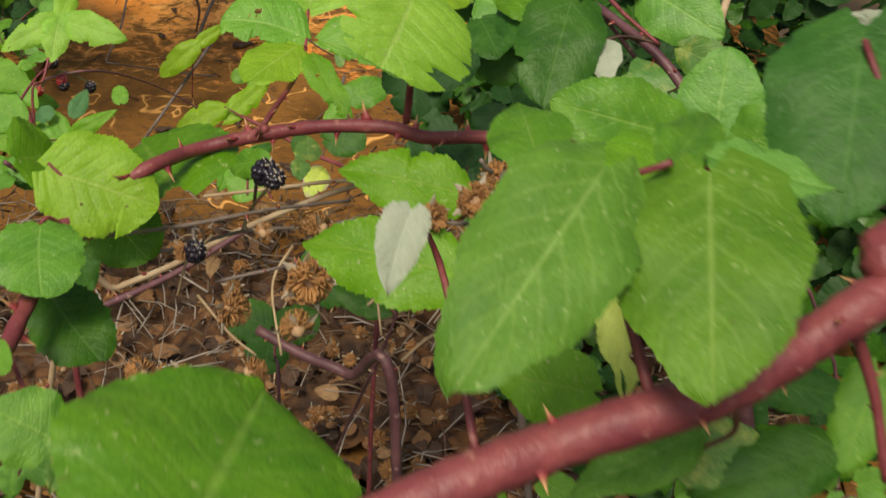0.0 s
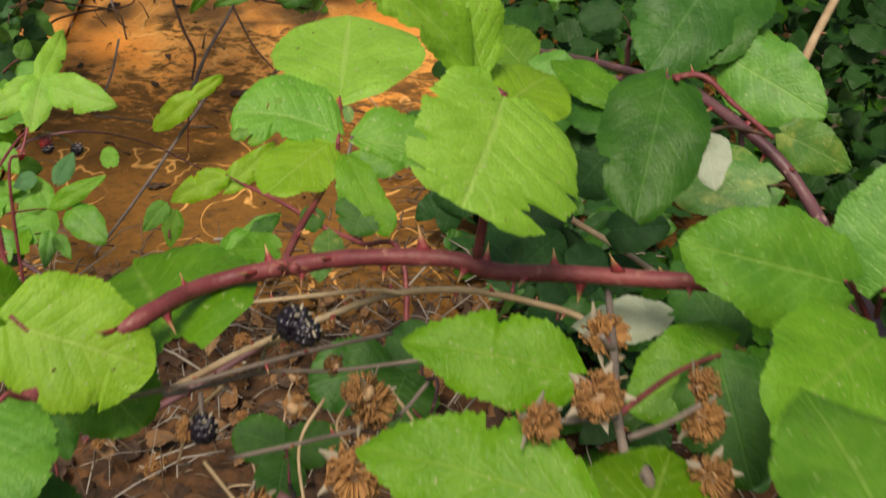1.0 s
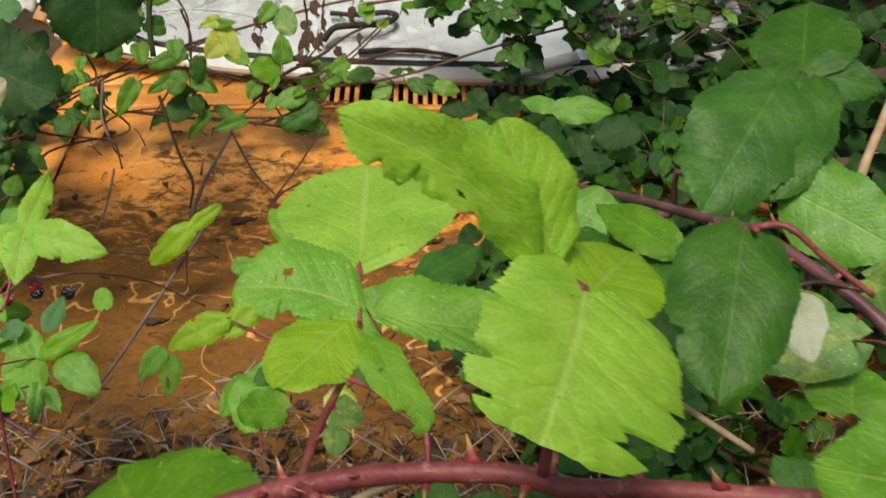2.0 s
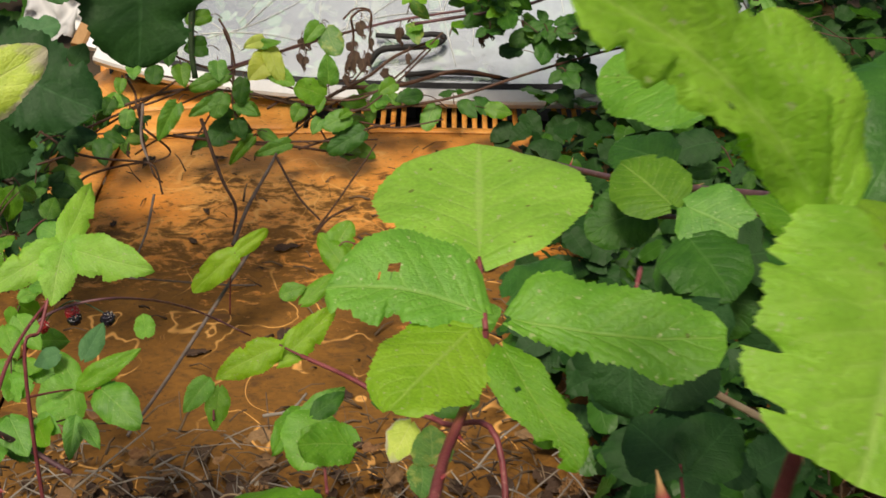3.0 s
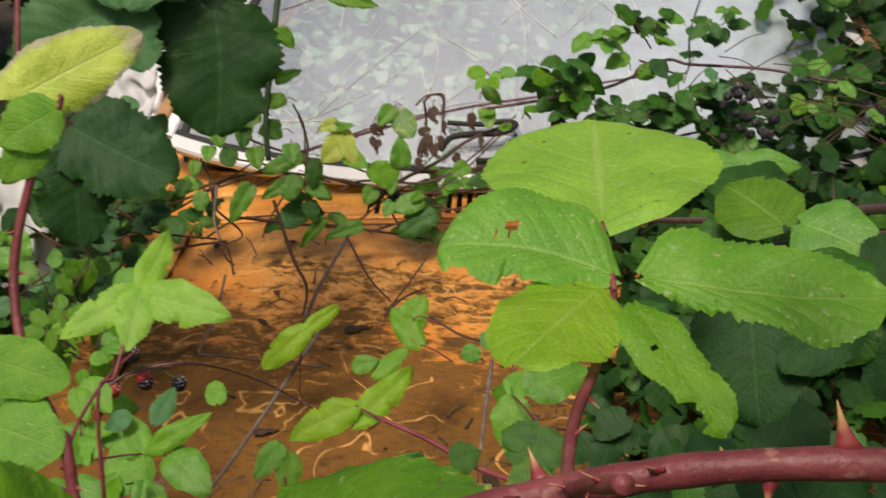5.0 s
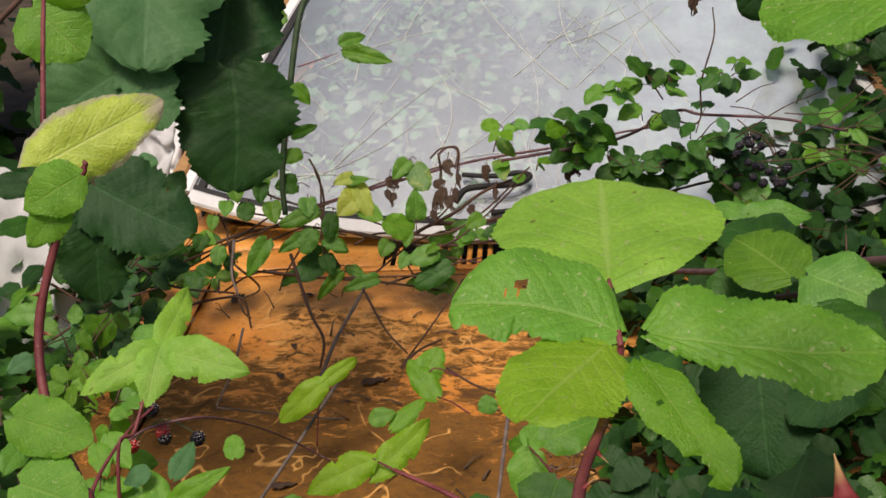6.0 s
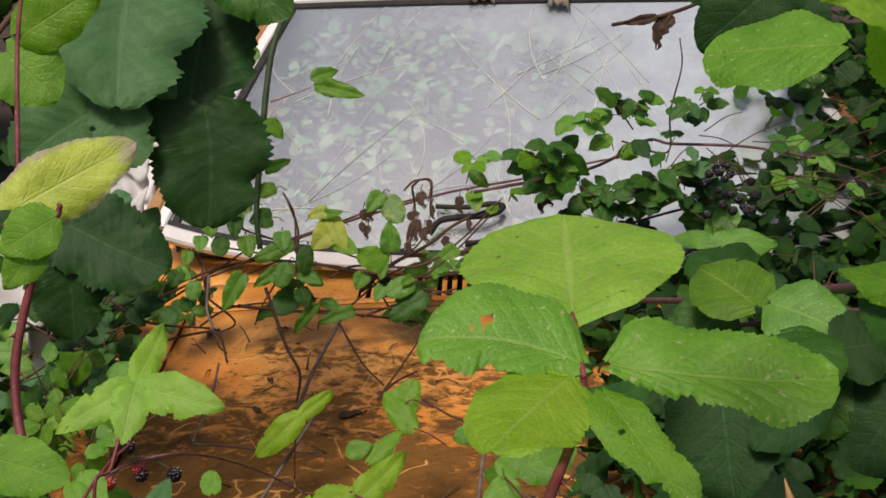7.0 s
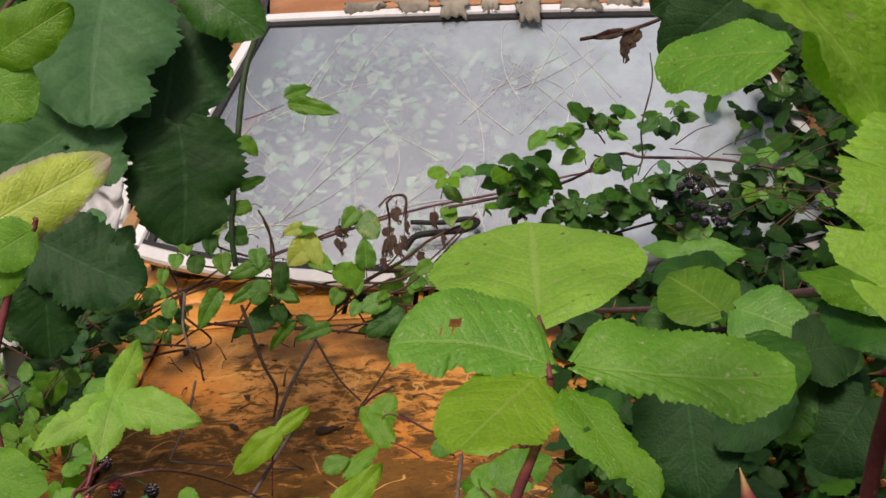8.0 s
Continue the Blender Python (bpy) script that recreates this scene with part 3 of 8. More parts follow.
def leaf_mass(name, label, category, boxes, sizes, keys, seed, up=0.75):
    """Many small leaves in one mesh, scattered in boxes of x0, x1, y0, y1, z0, z1, number."""
    r = random.Random(seed)
    verts, faces, uvs, mats = [], [], [], []
    shapes = [blade_data(s, i, False) for i, s in enumerate(("round", "ovate", "broad", "ovate"))]
    for x0, x1, y0, y1, z0, z1, n in boxes:
        for i in range(n):
            v0, f0, u0 = shapes[int(r.random() * 4)]
            for _ in range(12):
                b = Vector((r.uniform(x0 - 0.12 * (x1 - x0), x1 + 0.12 * (x1 - x0)), r.uniform(y0 - 0.1 * (y1 - y0), y1 + 0.1 * (y1 - y0)), r.uniform(z0, z1)))
                if x1 == x0:
                    break
                ex, ey, ez = (2 * abs(b.x - (x0 + x1) / 2) / (x1 - x0)), (2 * abs(b.y - (y0 + y1) / 2) / (y1 - y0)), (b.z - z0) / (z1 - z0)
                if ex ** 5 + ey ** 5 + 0.35 * ez ** 4 < 1.0 + 0.9 * noise.noise(b * (0.9 if y1 - y0 > 4 else 2.6)):
                    break
            a = r.uniform(0, 6.28)
            d = Vector((math.cos(a), math.sin(a), r.uniform(-0.9, 0.2)))
            s = r.uniform(*sizes)
            nn = Vector((r.uniform(-0.6, 0.6), r.uniform(-0.9, 0.4), up))
            m = blade_pose(b, b + d.normalized() * s, s * 0.8, nn)
            k = len(verts)
            verts += [tuple(m @ Vector(v)) for v in v0]
            faces += [tuple(q + k for q in f) for f in f0]
            uvs += u0
            mats += [int(r.random() * len(keys))] * len(f0)
    me = bpy.data.meshes.new(name)
    me.from_pydata(verts, [], faces)
    layer = me.uv_layers.new(name="UVMap").data
    ids = np.empty(len(me.loops), int)
    me.loops.foreach_get("vertex_index", ids)
    layer.foreach_set("uv", np.array(uvs, float)[ids].ravel())
    for q in keys:
        me.materials.append(LEAF[q])
    me.polygons.foreach_set("material_index", mats)
    me.polygons.foreach_set("use_smooth", [True] * len(mats))
    return tagged(new(name, me), label, category, kind="stuff")


# ---- ground ----
bm = bmesh.new()
bmesh.ops.create_grid(bm, x_segments=120, y_segments=120, size=1.0)
for v in bm.verts:
    far = max(abs(v.co.x), abs(v.co.y))
    s = 6.0 if far < 0.6 else 6.0 + (far - 0.6) * 1200
    v.co.x, v.co.y = v.co.x * s, v.co.y * s
    v.co.z = 0.06 * noise.noise(v.co * 0.9) + 0.02 * noise.noise(v.co * 4) if far < 0.7 else 0.0
ground = tagged(new("ground", mesh_from("ground", bm, SOIL)), "bare brown soil under the brambles", "ground", kind="structure")


# ---- car ----
CX = -0.03


def hood_z(x, y):
    u = (x - CX) / 0.66
    return 0.955 + 0.12 * (y - 2.0) - 0.028 * u * u - 0.02 * max(0, 1.45 - y) ** 2 * 4


def sheet(fn, nu, nv, thick=0.0):
    """A curved panel: fn(u, v) gives its points for u and v from 0 to 1."""
    bm = bmesh.new()
    g = [[bm.verts.new(fn(i / nu, j / nv)) for i in range(nu + 1)] for j in range(nv + 1)]
    for a, b in zip(g, g[1:]):
        for i in range(nu):
            bm.faces.new((a[i], a[i + 1], b[i + 1], b[i]))
    if thick:
        bm.normal_update()
        bmesh.ops.solidify(bm, geom=list(bm.faces), thickness=thick)
    return bm


def drape(centre, w, h, seed):
    """A creased white sheet hanging among the plants."""
    c = Vector(centre)
    bm = sheet(lambda u, v: c + Vector(((u - 0.5) * w, 0.04 * noise.noise(Vector((u * 4, v * 5, seed))) + 0.10 * v, (v - 0.5) * h + 0.03 * noise.noise(Vector((u * 3, v * 2, seed + 9))))), 16, 16, 0.002)
    ob = new("plastic_sheet", mesh_from("plastic_sheet", bm, SHEET))
    return tagged(ob, "creased white plastic sheet among the leaves beside the wing", "sheet", "white sheets")


car = thing("car", "abandoned orange car with grimy bonnet, overgrown by brambles", "car")


def bonnet_at(u, v):
    x, y = CX - 0.655 + 1.31 * u, 1.02 + 1.315 * v
    edge = min(u, 1 - u) * 1.31
    return x, y, hood_z(x, y) - 0.004 * max(0, 1 - edge / 0.03) ** 2 - 0.012 * max(0, 1 - v * 1.3 / 0.04) ** 2


part("bonnet", sheet(bonnet_at, 60, 60, 0.004), ORANGE, car, "orange bonnet with brown grime and pale trails")


def wing_at(side):
    def f(u, v):
        y = 0.90 + 1.75 * v
        k = u * 1.0
        x = 0.657 + 0.15 * math.sin(min(1, k * 1.6) * 1.5708)
        z = hood_z(CX + 0.66, y) - (0.07 * min(1, k * 1.6) ** 2.5 if k < 0.625 else 0.07 + (k - 0.625) * 2.2)
        return CX + side * x, y, max(-0.03, z)
    return f


for side in (-1, 1):
    part("wing", sheet(wing_at(side), 22, 24, 0.004), ORANGE, car)


def nose_at(u, v):
    x = CX - 0.655 + 1.31 * u
    z = hood_z(x, 1.02) - 0.014
    return x, 1.014 - 0.06 * math.sin(1.5708 * min(1, 3 * v)), z - 0.01 - (z - 0.0) * v


part("nose", sheet(nose_at, 16, 12, 0.004), ORANGE, car)


def scuttle_z(x, y):
    return hood_z(x, y) + 0.002


def scuttle_sheet(x0, x1, y0, y1, nx, ny):
    return sheet(lambda u, v: (x0 + (x1 - x0) * u, y0 + (y1 - y0) * v, scuttle_z(x0 + (x1 - x0) * u, y0 + (y1 - y0) * v)), nx, ny, 0.003)


scuttle = part("scuttle", scuttle_sheet(CX - 0.70, CX + 0.70, 2.3365, 2.354, 30, 2), ORANGE, car, "orange vent panel below the windscreen")
child("rear_strip", mesh_from("rear_strip", scuttle_sheet(CX - 0.70, CX + 0.70, 2.448, 2.60, 30, 4), ORANGE), scuttle)
for x0, x1 in ((CX - 0.70, CX - 0.325), (CX + 0.335, CX + 0.70)):
    child("end_panel", mesh_from("end_panel", scuttle_sheet(x0, x1, 2.354, 2.448, 10, 3), ORANGE), scuttle)
bar = mesh_from("bar", scuttle_sheet(-0.0048, 0.0048, 2.354, 2.448, 1, 4), ORANGE)
for i in range(33):
    if i not in (2, 11, 24):
        child("bar", bar, scuttle, pose(CX - 0.315 + 0.0198 * i, 0, -0.001 - 0.028 * ((-0.315 + 0.0198 * i) / 0.66) ** 2))
# Near-black sheet stands in for the unlit hollow under the slots.
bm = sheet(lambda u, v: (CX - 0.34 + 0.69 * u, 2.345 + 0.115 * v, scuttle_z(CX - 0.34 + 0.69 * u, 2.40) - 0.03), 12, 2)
child("vent_well", mesh_from("vent_well", bm, WELL_SHADE), scuttle)

RAKE = radians(40)


def screen_at(u, v, out=0.0):
    """A point of the windscreen: u from side to side, v from the scuttle to the roof."""
    w = 2 * u - 1
    half = 0.735 - 0.205 * max(0.0, v) ** 1.1
    s = 0.695 * v
    bow = 0.085 * w * w
    lift = 0.045 * w ** 4 * (1 - v)
    y = 2.425 + s * math.cos(RAKE) + bow * (1 - 0.4 * v) - out * math.sin(RAKE)
    z = 1.040 + s * math.sin(RAKE) + lift + out * math.cos(RAKE) - 0.012 * w * w * v
    return Vector((CX + half * w, y, z))


glass = part("windscreen", sheet(screen_at, 40, 24), GLASS, car, "dusty windscreen brightened in colour to one side, with plants pressed behind it")
glass.visible_shadow = False


def strip(path, wide, tall, material, name, label=""):
    """A flat bead of that width and height along a line that lies on the windscreen."""
    bm = bmesh.new()
    rings = []
    for i, (q, n) in enumerate(path):
        d = (path[min(i + 1, len(path) - 1)][0] - path[max(i - 1, 0)][0]).normalized()
        s = d.cross(n).normalized()
        rings.append([bm.verts.new(q + s * wide * a + n * tall * b) for a, b in ((-0.5, -0.6), (-0.5, 0.55), (-0.36, 1.0), (0.36, 1.0), (0.5, 0.55), (0.5, -0.6))])
    for a, b in zip(rings, rings[1:]):
        for j in range(6):
            bm.faces.new((a[j], a[(j + 1) % 6], b[(j + 1) % 6], b[j]))
    bm.faces.new(rings[0][::-1])
    bm.faces.new(rings[-1])
    return part(name, bm, material, car, label, smooth=False)


NS = Vector((0, -math.sin(RAKE), math.cos(RAKE)))
strip([(screen_at(i / 40, -0.012), NS) for i in range(41)], 0.034, 0.012, TRIM, "screen_trim", "white bottom trim of the windscreen")
strip([(screen_at(i / 40, 0.022), NS) for i in range(41)], 0.018, 0.006, RUBBER, "screen_seal")
strip([(screen_at(i / 30, 1.015), NS) for i in range(31)], 0.024, 0.010, TRIM, "screen_trim", "white top trim of the windscreen")
strip([(screen_at(i / 30, 0.985), NS) for i in range(31)], 0.016, 0.006, RUBBER, "screen_seal")
for u in (-0.008, 1.008):
    strip([(screen_at(u, i / 20), NS) for i in range(21)], 0.026, 0.010, TRIM, "screen_trim", "white side trim of the windscreen")
    strip([(screen_at(u + (0.018 if u < 0 else -0.018), i / 20), NS) for i in range(21)], 0.018, 0.006, RUBBER, "screen_seal")
    k = -0.03 if u < 0 else 1.03
    strip([(screen_at(k, i / 20, -0.012), NS) for i in range(21)], 0.03, 0.012, WOODY, "pillar", "tan paint on the windscreen pillar")


def roof_at(u, v):
    q = screen_at(u, 1.045, 0.004)
    w = 2 * u - 1
    return CX + (q.x - CX) * (1 + 0.12 * math.sin(3.14 * v)), q.y + 1.15 * v, q.z + 0.06 * math.sin(2.6 * v) - 0.03 * w ** 4


roof = part("roof", sheet(roof_at, 30, 20, 0.004), ROOF, car, "faded tan-orange roof with paint peeling at its front edge")


def flake_bm(seed, w, d):
    r = random.Random(seed)
    bm = bmesh.new()
    g = []
    for j in range(7):
        row = []
        for i in range(11):
            a, b = i / 10 - 0.5, j / 6
            ragged = 1 + 0.35 * noise.noise(Vector((a * 7, b * 5, seed)))
            row.append(bm.verts.new((a * w * (1.1 - 0.3 * b) * ragged, -b * d * ragged, 0.012 * math.sin(b * 2.4) - 0.03 * b * b * r.uniform(0.6, 1.1) + 0.006 * noise.noise(Vector((a * 9, b * 6, seed + 4))))))
        g.append(row)
    for a, b in zip(g, g[1:]):
        for i in range(10):
            bm.faces.new((a[i], a[i + 1], b[i + 1], b[i]))
    bm.normal_update()
    bmesh.ops.solidify(bm, geom=list(bm.faces), thickness=0.0015)
    return bm


for i, (u, w, d) in enumerate(((0.22, 0.10, 0.022), (0.33, 0.08, 0.028), (0.42, 0.07, 0.05), (0.50, 0.045, 0.03), (0.585, 0.06, 0.075), (0.70, 0.10, 0.03), (0.80, 0.09, 0.022))):
    ob = part("paint_flake", flake_bm(i + 2, w, d), FLAKE, roof)
    ob.matrix_local = Matrix.Translation(screen_at(u, 1.05, 0.014)) @ pose(0, 0, 0, 24)

# Body below the glass, closed round the cabin.
for side in (-1, 1):
    part("door", sheet(lambda u, v: (CX + side * (0.78 + 0.03 * math.sin(3 * v)), 2.66 + 1.5 * u, 1.0 - 1.02 * v), 8, 10, 0.02), ORANGE, car)
    part("door_lining", sheet(lambda u, v: (CX + side * 0.75, 2.62 + 1.5 * u, 1.03 - 0.7 * v), 6, 6, 0.005), CABIN_DARK, car)
part("rear_lining", sheet(lambda u, v: (CX - 0.74 + 1.48 * u, 4.08, 1.05 - 0.7 * v), 6, 6, 0.005), CABIN_DARK, car)
part("tail", sheet(lambda u, v: (CX - 0.78 + 1.56 * u, 4.17, 1.05 - 1.07 * v), 8, 8, 0.02), ORANGE, car)
part("rear_screen", sheet(lambda u, v: (CX - 0.6 + 1.2 * u, 4.15 - 0.1 * v, 1.05 + 0.42 * v), 8, 6, 0.01), CABIN_DARK, car)
part("dashboard", sheet(lambda u, v: (CX - 0.70 + 1.40 * u, 2.50 + 0.34 * v + 0.06 * (2 * u - 1) ** 2, 1.02 + 0.02 * math.sin(3 * v) - 0.25 * max(0, v - 0.8)), 20, 10, 0.01), CABIN, car, "pale dusty dashboard")
for side in (-1, 1):
    bm = bmesh.new()
    bmesh.ops.create_cube(bm, size=1.0)
    for v in bm.verts:
        v.co = Vector((v.co.x * (0.46 if v.co.z > 0 else 0.5), v.co.y * 0.14 + 0.22 * max(0, v.co.z), v.co.z * 0.66))
    bmesh.ops.bevel(bm, geom=list(bm.edges), offset=0.05, segments=3, affect="EDGES")
    seat = part("seat", bm, CABIN_DARK, car, "dark vinyl front seat")
    seat.matrix_local = pose(CX + side * 0.36, 3.28, 0.80)
part("cabin_floor", sheet(lambda u, v: (CX - 0.77 + 1.54 * u, 2.6 + 1.55 * v, 0.35), 4, 4, 0.01), CABIN_DARK, car)

for side, e in ((-1, 0.0), (1, 1.0)):
    def side_at(u, v):
        top = roof_at(e, u)
        low = (CX + side * 0.78, 2.66 + 1.5 * u, 1.0)
        f = 0.04 + 0.93 * v
        return tuple(low[k] + (top[k] - low[k]) * f for k in range(3))
    part("side_window", sheet(side_at, 10, 6, 0.004), GLASS, car, "dusty side window of the car")

# Wiper arm lying on the glass.
wiper = part("wiper", tube([screen_at(0.37, 0.075, 0.020), screen_at(0.385, 0.115, 0.026), screen_at(0.42, 0.125, 0.028), screen_at(0.455, 0.135, 0.026), screen_at(0.472, 0.165, 0.022), screen_at(0.455, 0.178, 0.02), screen_at(0.42, 0.168, 0.018), screen_at(0.375, 0.172, 0.016)], 0.007, 0.005, 8), RUBBER, car, "black bent wiper arm on the glass")
# Thin black tube added for the dark line of litter below the wiper.
child("wiper_blade", mesh_from("wiper_blade", tube([screen_at(0.42, 0.052, 0.010), screen_at(0.47, 0.060, 0.012), screen_at(0.52, 0.058, 0.010), screen_at(0.56, 0.045, 0.008)], 0.006, 0.004, 6, rough=0.25), RUBBER), wiper)
strip([(screen_at(0.62 + 0.012 * i, -0.02 + 0.006 * i, 0.018), NS) for i in range(10)], 0.026, 0.008, TRIM, "loose_trim", "bent loose end of the white trim")

# Dry strands and plants pressed behind the glass.
r = random.Random(21)
for i in range(42):
    u0, v0 = r.uniform(0.06, 0.75), r.uniform(0.08, 0.7)
    a, ln = r.uniform(0.3, 2.6), r.uniform(0.15, 0.5)
    bend = r.uniform(-0.5, 0.5)
    pts = []
    for n in range(5):
        f = n / 4
        pts.append(screen_at(min(0.98, max(0.03, u0 + ln * f * math.cos(a + bend * f) * 0.55)), min(0.97, v0 + ln * f * math.sin(a + bend * f)), 0.002))
    st = new("dry_strand", mesh_from("dry_strand", tube(pts, r.uniform(0.0006, 0.0012), 0.0005, 5, 5), STRAND))
    tagged(st, "pale dry grass strand lying on the windscreen", "dry grass", "strands on the windscreen")


# ---- plants ----
P = thing("bramble", "bramble with a thorny red arching cane and bright green leaves", "bramble")
cane(P, [(-0.2164, 0.3232, 0), (-0.2102, 0.3198, 1.2), (-0.176, 0.3419, 1.6038), (-0.1703, 0.3799, 1.6205), (-0.1681, 0.4202, 1.6249), (-0.1645, 0.4594, 1.6319), (-0.1442, 0.4807, 1.6397), (-0.125, 0.4908, 1.6498), (-0.1047, 0.5243, 1.6414), (-0.0659, 0.527, 1.652), (-0.0371, 0.5229, 1.6605), (-0.0041, 0.5185, 1.6648), (0.0175, 0.5143, 1.6624), (0.0443, 0.5062, 1.6693), (0.082, 0.4946, 1.6771), (0.1088, 0.4942, 1.677)], 0.0043, 0.0036, CANE_RED, 40, 0.011, label="thorny dark red cane")
cane(P, [(-0.0652, 0.4950, 1.6740), (-0.0700, 0.5120, 1.6620), (-0.0738, 0.5290, 1.6505), (-0.0700, 0.5680, 1.6440), (-0.0620, 0.5950, 1.6480), (-0.0570, 0.6150, 1.6585)], 0.0021, 0.0014, CANE_RED, 12, 0.005)
leaf(P, [(-0.057, 0.614, 1.6600), (-0.0578, 0.632, 1.6640), (-0.0586, 0.6476, 1.668)], 0.0011, [
    ("fan", "lime", -0.0586, 0.6476, 1.668, -0.058, 0.7135, 1.6830, 0, -0.10, -0.20, 0.97),
    ("sweep", "bright", -0.0580, 0.6200, 1.6622, -0.1080, 0.6220, 1.6740, 0, 0.10, -0.40, 0.90),
    # Lime here lightens a leaflet shaded by its neighbours.
    ("oval", "lime", -0.0610, 0.6150, 1.6600, -0.0865, 0.5765, 1.6572, 0, -0.02, -0.35, 0.93),
    ("long", "bright", -0.0490, 0.6120, 1.6655, 0.0200, 0.6080, 1.6640, 0, -0.15, -0.45, 0.88),
    ("ragged", "bright", -0.0520, 0.6040, 1.6600, -0.0295, 0.5670, 1.6465, 0.029, 0.05, -0.45, 0.89)])
cane(P, [(0.0069, 0.5061, 1.6759), (0.008, 0.5030, 1.7000), (0.0095, 0.4920, 1.7400), (0.0085, 0.4790, 1.7640)], 0.0021, 0.0014, CANE_RED, 7, 0.005)
leaf(P, [(0.0095, 0.4850, 1.7540), (0.009, 0.4815, 1.7600), (0.0085, 0.4785, 1.7645)], 0.0013, [
    ("lobed", "lime", 0.0085, 0.4780, 1.7640, -0.0015, 0.4390, 1.7480, 0, 0.42, -0.50, 0.75),
    ("heart", "lime", 0.0110, 0.4850, 1.7580, 0.0300, 0.5150, 1.7590, 0, 0.02, -0.50, 0.86)])
leaf(P, [(0.0085, 0.4785, 1.7640), (0.0030, 0.4830, 1.7660), (-0.0030, 0.4870, 1.7680)], 0.0013, [
    ("arched", "lime", -0.0030, 0.4870, 1.7680, -0.0475, 0.4635, 1.8175, 0.034, 0.20, -0.80, 0.56),
    ("oval", "lime", 0.0010, 0.4900, 1.7680, -0.0140, 0.5010, 1.8020, 0, 0.50, -0.82, 0.25),
    ("oval", "bright", -0.0120, 0.5290, 1.7770, -0.0380, 0.5445, 1.7738, 0, -0.05, -0.55, 0.83)])
leaf(P, [(-0.1477, 0.482, 1.6323), (-0.1636, 0.4761, 1.6482), (-0.1737, 0.4783, 1.6571)], 0.0013, [
    ("pleat", "lime", -0.1746, 0.4765, 1.6544, -0.1185, 0.4722, 1.6399, 0, 0.17, -0.67, 0.72),
    ("broad", "mid", -0.1171, 0.5, 1.6307, -0.159, 0.5861, 1.618, 0.0846, -0.05, -0.34, 0.94),
    ("ovate", "bright", -0.1965, 0.4951, 1.6469, -0.1813, 0.5294, 1.6307, 0.053, 0.35, -0.66, 0.66)])
leaf(P, [(-0.1616, 0.4515, 1.6378), (-0.166, 0.4463, 1.6465), (-0.1685, 0.4409, 1.6467)], 0.0013, [
    ("round", "mid", -0.1685, 0.4406, 1.6462, -0.1574, 0.3992, 1.6386, 0.0426, 0.18, -0.32, 0.93),
    ("round", "deep", -0.1699, 0.4396, 1.6015, -0.1384, 0.4058, 1.5924, 0.0396, -0.07, -0.35, 0.94),
    ("round", "mid", -0.1572, 0.5063, 1.6176, -0.1308, 0.486, 1.5916, 0.0441, 0.15, -0.69, 0.71),
    ("ovate", "deep", -0.1855, 0.5261, 1.5736, -0.1722, 0.5058, 1.5481, 0.0265, 0.25, -0.69, 0.67),
    ("ovate", "bright", -0.1853, 0.4325, 1.5913, -0.1714, 0.4396, 1.6014, 0.0149, -0.02, -0.81, 0.59)])
leaf(P, [(-0.1703, 0.3799, 1.6205), (-0.1486, 0.344, 1.6247), (-0.1233, 0.3142, 1.6366)], 0.0013, [
    ("broad", "mid", -0.1289, 0.3128, 1.6343, -0.1517, 0.3137, 1.6497, 0.0313, 0.42, -0.62, 0.66),
    ("broad", "mid", -0.1233, 0.3149, 1.6374, -0.0984, 0.3141, 1.6384, 0.0212, -0.04, -0.57, 0.82),
    ("ovate", "mottled", -0.1194, 0.31, 1.6314, -0.1248, 0.2913, 1.6285, 0.0133, 0.42, -0.08, 0.9),
    ("broad", "bright", -0.1657, 0.3459, 1.6418, -0.1583, 0.3525, 1.6495, 0.0187, 0.03, -0.83, 0.56)])

P = thing("bramble", "bramble with a thick purple-red cane and large soft leaves", "bramble")
cane(P, [(-0.0578, 0.141, 0), (-0.0524, 0.139, 1.4), (-0.0374, 0.1358, 1.7382), (-0.0062, 0.1576, 1.7667), (0.0116, 0.1652, 1.7759), (0.0313, 0.1733, 1.782), (0.0515, 0.1807, 1.7865), (0.0727, 0.1846, 1.7938), (0.0916, 0.1918, 1.7967), (0.1108, 0.202, 1.8027), (0.1303, 0.2101, 1.8143), (0.1668, 0.2368, 1.8171), (0.5, 0.35, 1.75), (0.9, 0.6, 1.3)], 0.0070, 0.0056, CANE_RED, 20, 0.008, label="thick thorny red cane")
cane(P, [(0.1219, 0.2061, 1.8088), (0.1293, 0.2089, 1.7954), (0.136, 0.2052, 1.7812), (0.1425, 0.1969, 1.7602)], 0.0018, 0.0014, CANE_RED, 3, 0.004)
leaf(P, [(0.0727, 0.1846, 1.7938), (0.0645, 0.2091, 1.813), (0.0594, 0.218, 1.8337), (0.0721, 0.2154, 1.8453)], 0.0016, [
    ("heart", "leafy", 0.0566, 0.2138, 1.8442, 0.0243, 0.1603, 1.8264, 0.0381, 0.1100, -0.4500, 0.8800),
    ("heart", "leafy", 0.0811, 0.2146, 1.8437, 0.0756, 0.1602, 1.8282, 0.0454, -0.2300, -0.3500, 0.9100),
    ("ovate", "mid", 0.0427, 0.2301, 1.8344, 0.0384, 0.2638, 1.8352, 0.0259, -0.26, -0.02, 0.97),
    ("ovate", "mid", 0.0739, 0.219, 1.8422, 0.0915, 0.2586, 1.8399, 0.0195, 0.13, -0.03, 0.99),
    ("narrow", "mid", 0.0807, 0.2208, 1.8444, 0.1102, 0.2082, 1.8463, 0.0133, -0.1, -0.49, 0.87)])
